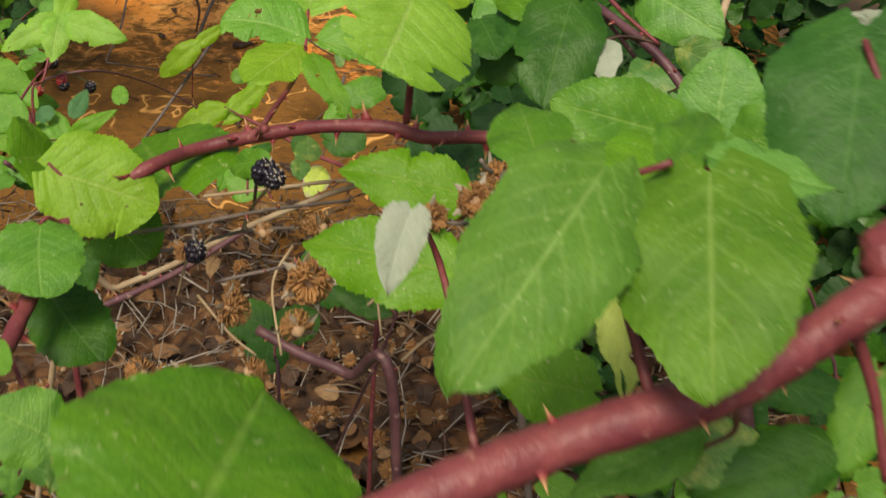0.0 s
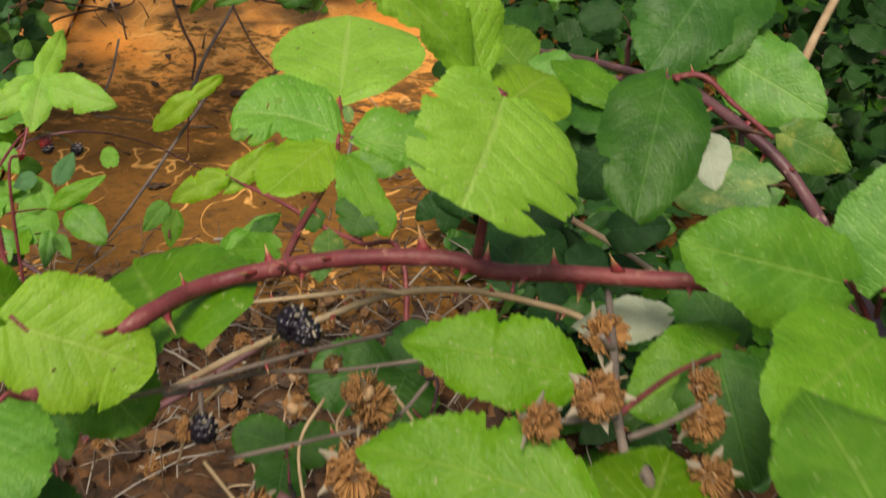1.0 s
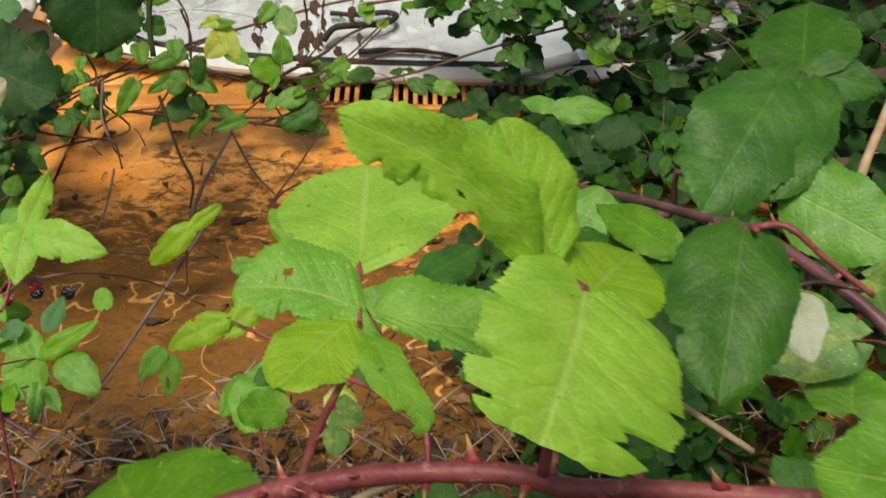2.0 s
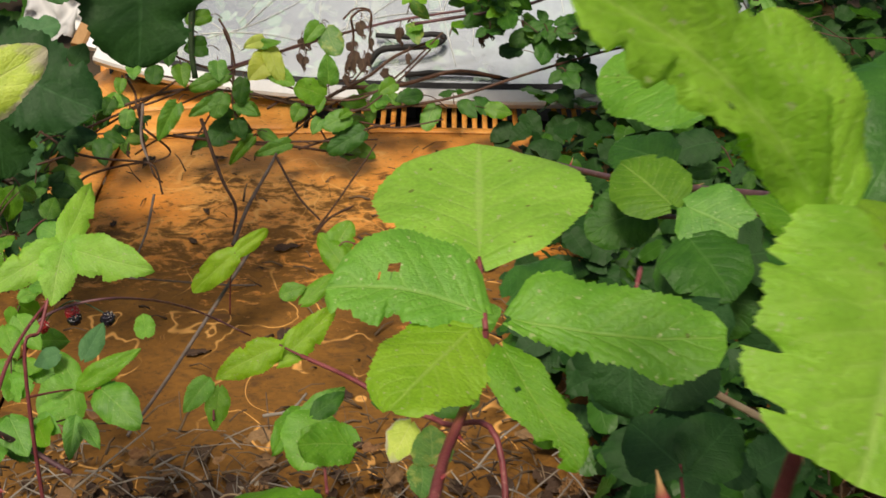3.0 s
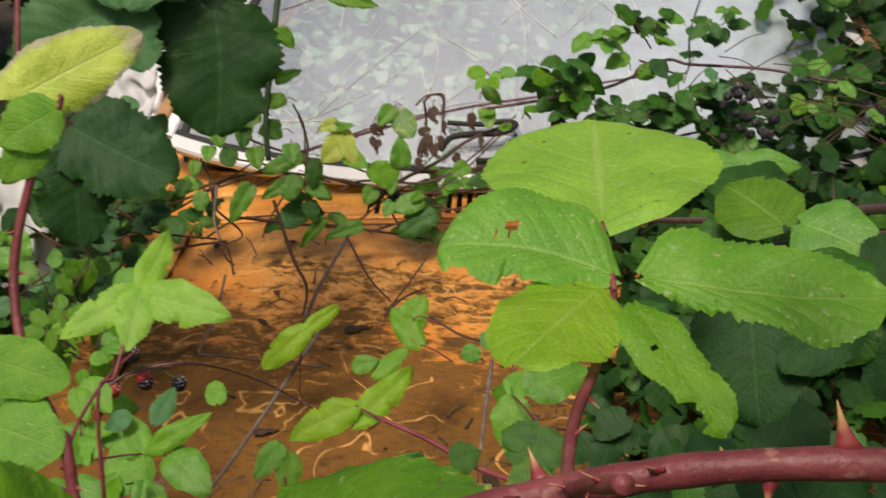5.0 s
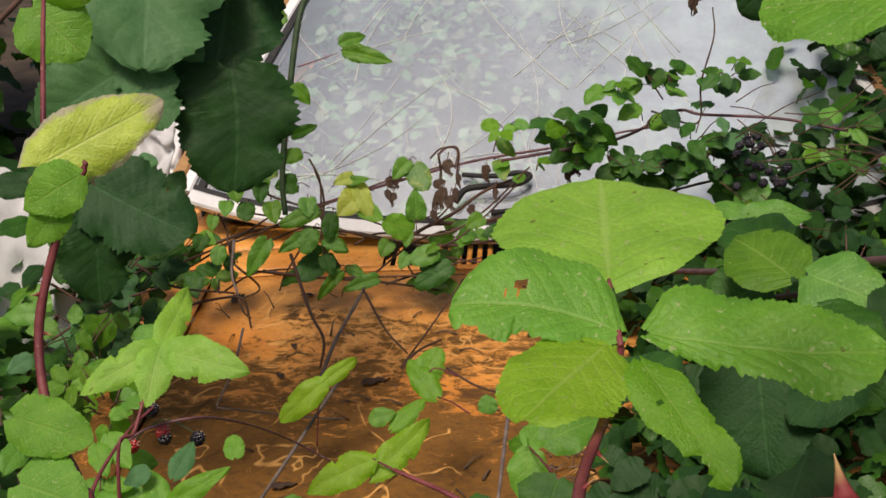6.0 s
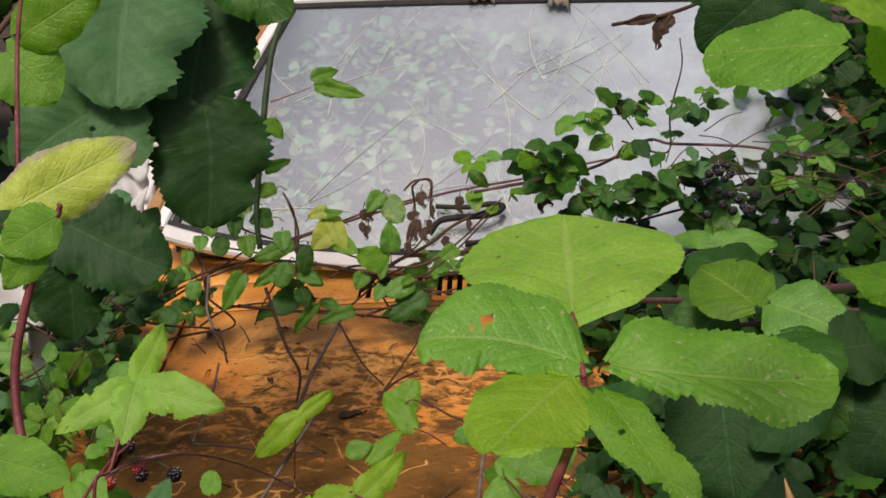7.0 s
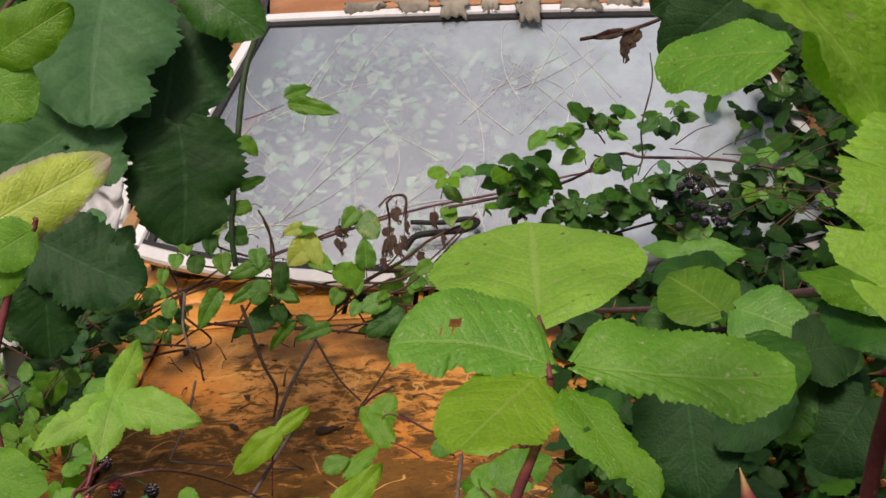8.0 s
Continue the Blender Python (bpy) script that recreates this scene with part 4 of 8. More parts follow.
leaf(P, [(0.0116, 0.1652, 1.7759), (-0.0127, 0.1492, 1.7831), (-0.0292, 0.1467, 1.7906)], 0.0016, [
    ("broad", "mid", -0.0323, 0.1437, 1.7887, -0.0206, 0.2045, 1.7855, 0.0693, 0.29, -0.03, 0.96)])
leaf(P, [(0.1303, 0.2101, 1.8143), (0.1372, 0.2361, 1.8337), (0.1289, 0.2646, 1.8553)], 0.0016, [
    ("broad", "deep", 0.1306, 0.2715, 1.8561, 0.1179, 0.2216, 1.831, 0.0426, -0.26, -0.42, 0.87),
    ("broad", "pale", 0.1544, 0.3034, 1.8408, 0.1361, 0.3064, 1.8398, 0.0096, -0.04, -0.86, 0.5)])
leaf(P, [(0.0313, 0.1733, 1.782), (0.0214, 0.2116, 1.8081), (0.0131, 0.2142, 1.8284)], 0.0012, [
    ("ovate", "pale", 0.012, 0.2143, 1.8286, 0.0074, 0.1961, 1.8185, 0.0121, 0.07, -0.48, 0.87)])
leaf(P, [(0.0727, 0.1846, 1.7938), (0.0812, 0.2474, 1.7607), (0.082, 0.302, 1.7742)], 0.0012, [
    ("ovate", "pale", 0.0822, 0.3026, 1.7749, 0.0749, 0.2818, 1.762, 0.0137, -0.08, -0.5, 0.86),
    ("torn", "lemon", 0.09, 0.3093, 1.7362, 0.0863, 0.2679, 1.7234, 0.0203, -0.17, -0.42, 0.89)])
leaf(P, [(0.0916, 0.1918, 1.7967), (0.1124, 0.2315, 1.7412), (0.112, 0.2548, 1.7077)], 0.0012, [
    ("broad", "mottled", 0.1057, 0.2534, 1.7028, 0.1326, 0.2577, 1.7128, 0.0219, -0.14, -0.6, 0.79),
    ("ovate", "mid", 0.1092, 0.2514, 1.7191, 0.0675, 0.2278, 1.7155, 0.0242, 0.14, -0.41, 0.9),
    ("broad", "mid", 0.1712, 0.2721, 1.7314, 0.1573, 0.246, 1.7107, 0.0202, -0.28, -0.49, 0.82),
    ("pleated", "deep", 0.1277, 0.2698, 1.7284, 0.1641, 0.2653, 1.7247, 0.0194, -0.01, -0.65, 0.76),
    ("pleated", "deep", 0.1574, 0.255, 1.7107, 0.1095, 0.2409, 1.702, 0.027, 0, -0.48, 0.88),
    ("ovate", "bright", 0.0744, 0.259, 1.7273, 0.0405, 0.2706, 1.7242, 0.0321, -0.27, -0.63, 0.73)])
sprig(P, (-0.1794, 0.3662, 1.5379), (0.018, 0.03, 0.012), 4, 0.0264, ('mid', 'leafy'), 101, "ovate")
sprig(P, (0.0672, 0.3659, 1.5493), (0.021, 0.03, 0.006), 4, 0.0264, ('leafy', 'mid'), 102, "ovate")
sprig(P, (0.2145, 0.3624, 1.5663), (0.021, 0.03, 0.006), 4, 0.0264, ('leafy', 'mid'), 103, "ovate")

P = thing("bramble", "bramble with serrated green leaves and dried brown flower heads", "bramble")
cane(P, [(0.12, 0.3, 0), (0.11, 0.36, 1.2), (0.0612, 0.3769, 1.6492), (0.0553, 0.3864, 1.6706), (0.0501, 0.4081, 1.6854), (0.0536, 0.4399, 1.6821), (0.0597, 0.4954, 1.669)], 0.0022, 0.0014, CANE_GREY, 5, 0.004)
leaf(P, [(0.0501, 0.4081, 1.6854), (0.0439, 0.4203, 1.6863), (0.0375, 0.4225, 1.6894)], 0.0013, [
    ("coarse", "bright", 0.0375, 0.4225, 1.6894, -0.0215, 0.4226, 1.7019, 0.043, 0.15, -0.66, 0.74),
    ("coarse", "bright", 0.0352, 0.3679, 1.685, -0.0361, 0.3904, 1.6852, 0.054, -0.11, -0.59, 0.8)])
leaf(P, [(0.0553, 0.3864, 1.6706), (0.0534, 0.3744, 1.6788), (0.0521, 0.3649, 1.6818)], 0.0013, [
    ("broad", "leafy", 0.0517, 0.3588, 1.6814, 0.0657, 0.3934, 1.6896, 0.0429, -0.08, -0.31, 0.95)])
leaf(P, [(0.0501, 0.4081, 1.6854), (0.079, 0.4449, 1.6736), (0.1075, 0.4723, 1.6616)], 0.0013, [
    ("broad", "mid", 0.1075, 0.4726, 1.662, 0.0653, 0.4457, 1.6567, 0.0343, 0.13, -0.45, 0.88),
    ("ovate", "deep", 0.1213, 0.5102, 1.6331, 0.097, 0.5462, 1.6518, 0.039, -0.3, -0.56, 0.78),
    ("ovate", "pale", 0.0916, 0.5166, 1.6418, 0.0508, 0.5144, 1.6365, 0.0247, -0.1, -0.51, 0.86),
    ("pleated", "deep", 0.0981, 0.4609, 1.6661, 0.1069, 0.4186, 1.6441, 0.0435, -0.26, -0.52, 0.81)])
seed_head(P, 0.0391, 0.3941, 1.7068, 0.0095, 10, 0)
seed_head(P, 0.02, 0.3866, 1.7027, 0.008, 25, 40)
seed_head(P, 0.079, 0.4205, 1.6883, 0.008, 10, 80)
seed_head(P, 0.078, 0.4078, 1.6861, 0.0086, 35, 20)
seed_head(P, 0.0528, 0.4637, 1.6725, 0.0107, 0, 60)
seed_head(P, 0.0763, 0.3837, 1.6849, 0.0087, 20, 10)
seed_head(P, -0.0339, 0.4821, 1.615, 0.0118, 20, 50)
seed_head(P, -0.0373, 0.4361, 1.6236, 0.0135, 25, 0)
seed_head(P, -0.075, 0.422, 1.6149, 0.0107, 30, 420)
seed_head(P, -0.0359, 0.4793, 1.6235, 0.0099, 30, 598)
seed_head(P, -0.1126, 0.3886, 1.6, 0.0083, 30, 240)
seed_head(P, -0.0322, 0.4383, 1.6326, 0.0066, 30, 600)
seed_head(P, -0.0537, 0.3514, 1.6391, 0.0079, 30, 465)
seed_head(P, -0.0391, 0.4006, 1.622, 0.0098, 30, 560)
seed_head(P, -0.091, 0.3867, 1.6, 0.0088, 30, 330)
cane(P, [(0.0216, 0.397, 1.6926), (0.0353, 0.4002, 1.6897), (0.0492, 0.4046, 1.6888)], 0.0009, 0.0011, CANE_GREY)
cane(P, [(0.0408, 0.4011, 1.7003), (0.0446, 0.4048, 1.6974), (0.0483, 0.4097, 1.6965)], 0.0009, 0.0011, CANE_GREY)
cane(P, [(0.0739, 0.3999, 1.6998), (0.0639, 0.3996, 1.6905), (0.0533, 0.4006, 1.6828)], 0.0009, 0.0011, CANE_GREY)
cane(P, [(0.0763, 0.3837, 1.6849), (0.0658, 0.3855, 1.6784), (0.0548, 0.3885, 1.6736)], 0.0009, 0.0011, CANE_GREY)
cane(P, [(0.041, 0.4114, 1.7165), (0.0439, 0.4134, 1.7109), (0.0467, 0.4166, 1.7072)], 0.0009, 0.0011, CANE_GREY)

P = thing("dead_bramble", "dead straw-coloured bramble canes with grey thorns and old fruit", "bramble")
cane(P, [(-0.36, 0.55, 0), (-0.33, 0.6, 0.9), (-0.2466, 0.6423, 1.4088), (-0.2075, 0.661, 1.4224), (-0.1667, 0.6683, 1.441), (-0.1196, 0.6813, 1.4654), (-0.0781, 0.6873, 1.4858), (-0.0437, 0.6945, 1.4993), (-0.0163, 0.6879, 1.5139), (0.0172, 0.6789, 1.5238), (0.0534, 0.6664, 1.527), (0.085, 0.6522, 1.5266), (0.1069, 0.6364, 1.5106)], 0.0026, 0.002, CANE_STRAW, 22, 0.008)
cane(P, [(-0.1454, 0.7047, 1.4807), (-0.0926, 0.6976, 1.4963), (-0.0436, 0.6904, 1.5111), (-0.0195, 0.6873, 1.5123)], 0.0013, 0.0017, CANE_STRAW, 5, 0.007)
cane(P, [(-0.2046, 0.5582, 1.5309), (-0.1645, 0.5594, 1.5381), (-0.1359, 0.5593, 1.5419), (-0.0892, 0.5551, 1.5628), (-0.0527, 0.5473, 1.5736), (-0.0127, 0.5425, 1.5869)], 0.0015, 0.0009, CANE_GREY, 8, 0.005)
cane(P, [(-0.0907, 0.5552, 1.5626), (-0.0883, 0.5704, 1.5668), (-0.0654, 0.498, 1.6356)], 0.0012, 0.001, CANE_STRAW, 3, 0.005)
cane(P, [(-0.0917, 0.4709, 1.5908), (-0.0544, 0.4745, 1.601), (-0.0243, 0.4853, 1.6036), (-0.0092, 0.508, 1.6045)], 0.001, 0.0009, CANE_GREY, 3, 0.005)
cane(P, [(-0.0788, 0.5192, 1.5147), (-0.0501, 0.5094, 1.5046), (-0.0217, 0.5016, 1.4969), (0.009, 0.4712, 1.4908), (0.02, 0.5, 0.9), (0.03, 0.5, 0)], 0.0032, 0.0036, CANE_PURPLE, 8, 0.006)
cane(P, [(-0.2188, 0.6511, 1.4114), (-0.1892, 0.6582, 1.4242), (-0.1551, 0.6658, 1.4423), (-0.1, 0.688, 1.4736)], 0.0028, 0.0024, CANE_PURPLE, 8, 0.006)
cane(P, [(-0.1655, 0.4708, 1.615), (-0.1378, 0.4794, 1.6143), (-0.1113, 0.4964, 1.6086), (-0.0694, 0.5309, 1.5973), (-0.0264, 0.5727, 1.5773)], 0.0014, 0.0011, CANE_GREY, 8, 0.005)
cane(P, [(-0.0271, 0.5241, 1.5868), (-0.0085, 0.5085, 1.5669), (-0.0015, 0.4866, 1.5439)], 0.0009, 0.0007, CANE_STRAW)
cane(P, [(-0.0559, 0.5213, 1.5796), (-0.0665, 0.5079, 1.5598), (-0.0588, 0.4801, 1.5305)], 0.0009, 0.0007, CANE_STRAW)
cane(P, [(-0.1102, 0.5056, 1.5513), (-0.0885, 0.4876, 1.5375), (-0.0734, 0.4803, 1.5295)], 0.0009, 0.0007, CANE_STRAW)
cane(P, [(-0.0388, 0.5244, 1.5858), (-0.0496, 0.5144, 1.5707), (-0.0432, 0.5074, 1.5617)], 0.0009, 0.0007, CANE_STRAW)
cane(P, [(0.0486, 0.5162, 1.5828), (0.0653, 0.5229, 1.5935), (0.0821, 0.5239, 1.5992)], 0.0009, 0.0007, CANE_STRAW)
cane(P, [(-0.103, 0.5262, 1.5803), (-0.117, 0.5179, 1.5672), (-0.1221, 0.5059, 1.5503)], 0.0009, 0.0007, CANE_STRAW)
cane(P, [(0.0108, 0.4777, 1.5332), (0.0274, 0.4864, 1.5459), (0.0446, 0.4881, 1.5494)], 0.0009, 0.0007, CANE_STRAW)
cane(P, [(-0.0107, 0.5, 1.5548), (0.0087, 0.5099, 1.5705), (0.0205, 0.508, 1.569)], 0.0009, 0.0007, CANE_STRAW)
seed_head(P, -0.062, 0.4537, 1.6383, 0.006, 40, 515)
seed_head(P, -0.1035, 0.4578, 1.6212, 0.006, 40, 330)
seed_head(P, -0.0529, 0.5491, 1.5749, 0.006, 40, 590)
seed_head(P, 0.0442, 0.5368, 1.6005, 0.006, 40, 960)
berry(P, -0.065, 0.4864, 1.653, 0.0075, "black", 0.4)
berry(P, -0.0592, 0.4804, 1.6534, 0.006, "black", 1.3)
berry(P, -0.0979, 0.457, 1.6208, 0.006, "black", 2.0)
berry(P, -0.0982, 0.4572, 1.6219, 0.0061, "black", 0.2)
cane(P, [(-0.103, 0.4795, 1.6189), (-0.0997, 0.4643, 1.6228), (-0.098, 0.4576, 1.6218)], 0.0011, 0.0008, CANE_GREY)
cane(P, [(-0.0857, 0.5727, 1.5706), (-0.0714, 0.5001, 1.6381), (-0.065, 0.4864, 1.653)], 0.0011, 0.0008, CANE_GREY)

P = thing("bramble", "low bramble shoots with small dark green leaves", "bramble")
cane(P, [(-0.1, 0.75, 0), (-0.1, 0.85, 0.8), (0.0031, 0.7962, 1.2935), (-0.002, 0.8568, 1.293), (-0.0059, 0.9207, 1.2979)], 0.002, 0.0012, CANE_PURPLE, 4, 0.004)
cane(P, [(-0.12, 0.75, 0), (-0.12, 0.8, 0.8), (-0.0877, 0.6562, 1.3157), (-0.0971, 0.7082, 1.3151), (-0.1071, 0.7606, 1.3192)], 0.002, 0.0012, CANE_PURPLE, 4, 0.004)
leaf(P, [(-0.0971, 0.7082, 1.3151), (-0.0996, 0.7246, 1.3208), (-0.1023, 0.7365, 1.3202)], 0.0013, [
    ("round", "deep", -0.1045, 0.7378, 1.3217, -0.1429, 0.746, 1.3287, 0.0383, 0.05, -0.58, 0.81),
    ("round", "deep", -0.1003, 0.7377, 1.322, -0.063, 0.7418, 1.332, 0.0359, -0.12, -0.62, 0.78),
    ("round", "deep", -0.103, 0.7259, 1.3223, -0.1038, 0.6944, 1.312, 0.0374, 0.08, -0.32, 0.95)])
leaf(P, [(0.0031, 0.7962, 1.2935), (-0.0239, 0.8356, 1.2943), (-0.0289, 0.8502, 1.2979)], 0.0013, [
    ("round", "deep", -0.0289, 0.8502, 1.2979, -0.0939, 0.8329, 1.2993, 0.0651, 0.19, -0.57, 0.8),
    ("round", "deep", -0.0238, 0.8648, 1.2926, -0.0041, 0.8979, 1.318, 0.0406, 0.03, -0.53, 0.85),
    ("round", "deep", -0.0156, 0.8426, 1.3059, -0.0266, 0.797, 1.2911, 0.0696, 0.05, -0.34, 0.94),
    ("round", "deep", 0.0098, 0.8666, 1.2989, 0.0435, 0.879, 1.3142, 0.0412, 0.03, -0.58, 0.81),
    ("round", "deep", 0.044, 0.8619, 1.293, 0.0928, 0.8662, 1.3112, 0.047, -0.14, -0.62, 0.77)])
# Shade under the canes is put into these leaves as darkest green.
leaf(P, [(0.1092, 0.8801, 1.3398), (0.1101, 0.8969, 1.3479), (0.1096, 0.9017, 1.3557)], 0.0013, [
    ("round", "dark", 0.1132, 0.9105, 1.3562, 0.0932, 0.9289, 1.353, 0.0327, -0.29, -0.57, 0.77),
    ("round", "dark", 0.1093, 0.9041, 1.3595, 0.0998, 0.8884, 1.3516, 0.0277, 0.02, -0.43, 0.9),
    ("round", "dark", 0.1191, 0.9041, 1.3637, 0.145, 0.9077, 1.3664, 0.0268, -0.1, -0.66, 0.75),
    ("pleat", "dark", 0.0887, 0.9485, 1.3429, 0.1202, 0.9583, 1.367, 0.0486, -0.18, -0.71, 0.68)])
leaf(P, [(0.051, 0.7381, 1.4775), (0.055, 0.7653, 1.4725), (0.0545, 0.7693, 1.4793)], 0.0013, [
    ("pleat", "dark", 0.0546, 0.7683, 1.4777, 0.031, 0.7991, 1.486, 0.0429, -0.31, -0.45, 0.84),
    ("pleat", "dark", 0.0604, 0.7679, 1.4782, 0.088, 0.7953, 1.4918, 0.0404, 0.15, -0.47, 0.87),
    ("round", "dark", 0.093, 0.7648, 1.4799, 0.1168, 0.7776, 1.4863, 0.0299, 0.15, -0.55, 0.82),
    ("round", "mid", -0.1274, 0.8999, 1.3843, -0.1693, 0.9228, 1.3655, 0.0301, -0.48, -0.59, 0.65)])
leaf(P, [(-0.1421, 0.874, 1.3653), (-0.1483, 0.9192, 1.3556), (-0.1472, 0.9442, 1.3538)], 0.0013, [
    ("ovate", "mid", -0.1398, 0.9399, 1.3486, -0.1691, 0.9508, 1.3567, 0.0358, 0.07, -0.66, 0.75),
    ("ovate", "mottled", -0.0744, 0.7707, 1.4755, -0.076, 0.7875, 1.4881, 0.0221, 0.04, -0.48, 0.87),
    ("narrow", "mottled", -0.08, 0.7717, 1.4745, -0.0796, 0.7521, 1.4693, 0.0163, 0.07, -0.83, 0.56)])

P = thing("bramble", "bramble with a thick thorny purple cane and broad green leaves", "bramble")
cane(P, [(0.42, 0.4, 0), (0.36, 0.42, 0.9), (0.1703, 0.4138, 1.6414), (0.1718, 0.4651, 1.6553), (0.1809, 0.5142, 1.6433), (0.1866, 0.5669, 1.6335), (0.1808, 0.6111, 1.6386), (0.1657, 0.6326, 1.6526), (0.1456, 0.6561, 1.6609), (0.1245, 0.69, 1.6623), (0.115, 0.7465, 1.6387), (0.0961, 0.8208, 1.609), (0.0767, 0.9124, 1.5691), (0.055, 1.05, 1.51), (0.03, 1.25, 1.43)], 0.0042, 0.0022, CANE_PURPLE, 26, 0.008, label="thick purple thorny cane")
cane(P, [(0.1074, 0.6494, 1.6876), (0.121, 0.6432, 1.6922), (0.137, 0.6356, 1.6816), (0.1575, 0.6265, 1.6689)], 0.0017, 0.0012, CANE_RED, 6, 0.004)
cane(P, [(0.1607, 0.644, 1.6605), (0.1402, 0.646, 1.6631), (0.1217, 0.6432, 1.6586)], 0.0012, 0.001, CANE_BROWN)
leaf(P, [(0.1085, 0.6421, 1.6905), (0.1074, 0.6491, 1.6871), (0.1045, 0.6488, 1.6871)], 0.0013, [
    ("pleated", "deep", 0.1044, 0.6491, 1.6876, 0.0853, 0.5807, 1.6537, 0.0561, -0.09, -0.41, 0.91),
    ("ovate", "mid", 0.0883, 0.6888, 1.6525, 0.0539, 0.7382, 1.6553, 0.027, -0.46, -0.34, 0.82),
    ("ovate", "deep", 0.0846, 0.6816, 1.6406, 0.0613, 0.7303, 1.6434, 0.0322, -0.42, -0.23, 0.88),
    ("ovate", "pale", 0.1239, 0.627, 1.6689, 0.1243, 0.5967, 1.6587, 0.0241, -0.33, -0.3, 0.9)])
leaf(P, [(0.1725, 0.4981, 1.6532), (0.1513, 0.4845, 1.6859), (0.1406, 0.4706, 1.6988)], 0.0014, [
    ("broad", "mid", 0.1401, 0.47, 1.6979, 0.0783, 0.4569, 1.7227, 0.041, 0.38, -0.74, 0.55),
    ("broad", "bright", 0.1232, 0.4018, 1.7293, 0.084, 0.3613, 1.7358, 0.0398, 0.31, -0.17, 0.94)])
leaf(P, [(0.1712, 0.4976, 1.6616), (0.1649, 0.4866, 1.6787), (0.1622, 0.4817, 1.688)], 0.0014, [
    ("broad", "mid", 0.1622, 0.4819, 1.6884, 0.1636, 0.5021, 1.7321, 0.0418, -0.32, -0.85, 0.42),
    ("broad", "mid", 0.1675, 0.4789, 1.6842, 0.1961, 0.4623, 1.7177, 0.0327, -0.66, -0.67, 0.34),
    ("broad", "mid", 0.1653, 0.4497, 1.6921, 0.183, 0.4193, 1.6923, 0.0248, -0.51, -0.43, 0.75)])
leaf(P, [(0.1808, 0.6111, 1.6386), (0.1865, 0.6619, 1.6196), (0.1863, 0.6942, 1.5986)], 0.0012, [
    ("broad", "mottled", 0.1895, 0.6942, 1.5988, 0.1325, 0.6956, 1.5892, 0.0328, -0.07, -0.71, 0.7),
    ("ovate", "mottled", 0.1928, 0.7119, 1.6244, 0.2365, 0.7004, 1.6092, 0.0355, -0.07, -0.85, 0.53),
    ("broad", "mottled", 0.1791, 0.7084, 1.585, 0.1715, 0.7525, 1.5987, 0.0264, -0.34, -0.47, 0.81),
    ("broad", "mid", 0.185, 0.6737, 1.569, 0.1929, 0.7047, 1.5803, 0.0413, -0.18, -0.29, 0.94)])
cane(P, [(0.1985, 0.7899, 1.5628), (0.1934, 0.8204, 1.6153), (0.1954, 0.8654, 1.6728)], 0.0018, 0.0012, CANE_PURPLE, 4, 0.004)
leaf(P, [(0.1934, 0.8204, 1.6153), (0.1953, 0.8544, 1.6555), (0.1955, 0.8658, 1.6734)], 0.0014, [
    ("pleated", "deep", 0.1754, 0.8477, 1.6721, 0.1251, 0.7755, 1.6341, 0.0727, 0.04, -0.53, 0.85),
    ("pleated", "deep", 0.1948, 0.865, 1.6722, 0.1646, 0.7863, 1.6381, 0.0591, -0.12, -0.38, 0.92),
    ("pleated", "deep", 0.1954, 0.8663, 1.6742, 0.2085, 0.9204, 1.7042, 0.0682, -0.25, -0.47, 0.85),
    ("ovate", "deep", 0.1982, 0.8665, 1.6743, 0.2426, 0.8533, 1.6695, 0.0346, -0.04, -0.85, 0.52),
    ("broad", "mid", 0.1812, 0.8001, 1.6261, 0.2303, 0.7539, 1.6173, 0.0489, -0.42, -0.65, 0.64),
    ("broad", "mid", 0.1913, 0.8312, 1.6365, 0.2203, 0.7897, 1.6203, 0.0242, -0.24, -0.6, 0.76)])
cane(P, [(0.3718, 1.1235, 1.6154), (0.3375, 1.0509, 1.5847), (0.2914, 0.9696, 1.548), (0.2735, 0.9076, 1.5237)], 0.0038, 0.0034, CANE_STRAW, 3, 0.006)
cane(P, [(0.1005, 0.9994, 1.3823), (0.1278, 0.9741, 1.377), (0.1612, 0.9484, 1.3713), (0.1965, 0.9211, 1.3621), (0.2311, 0.9045, 1.3466)], 0.003, 0.0026, CANE_STRAW, 6, 0.007)

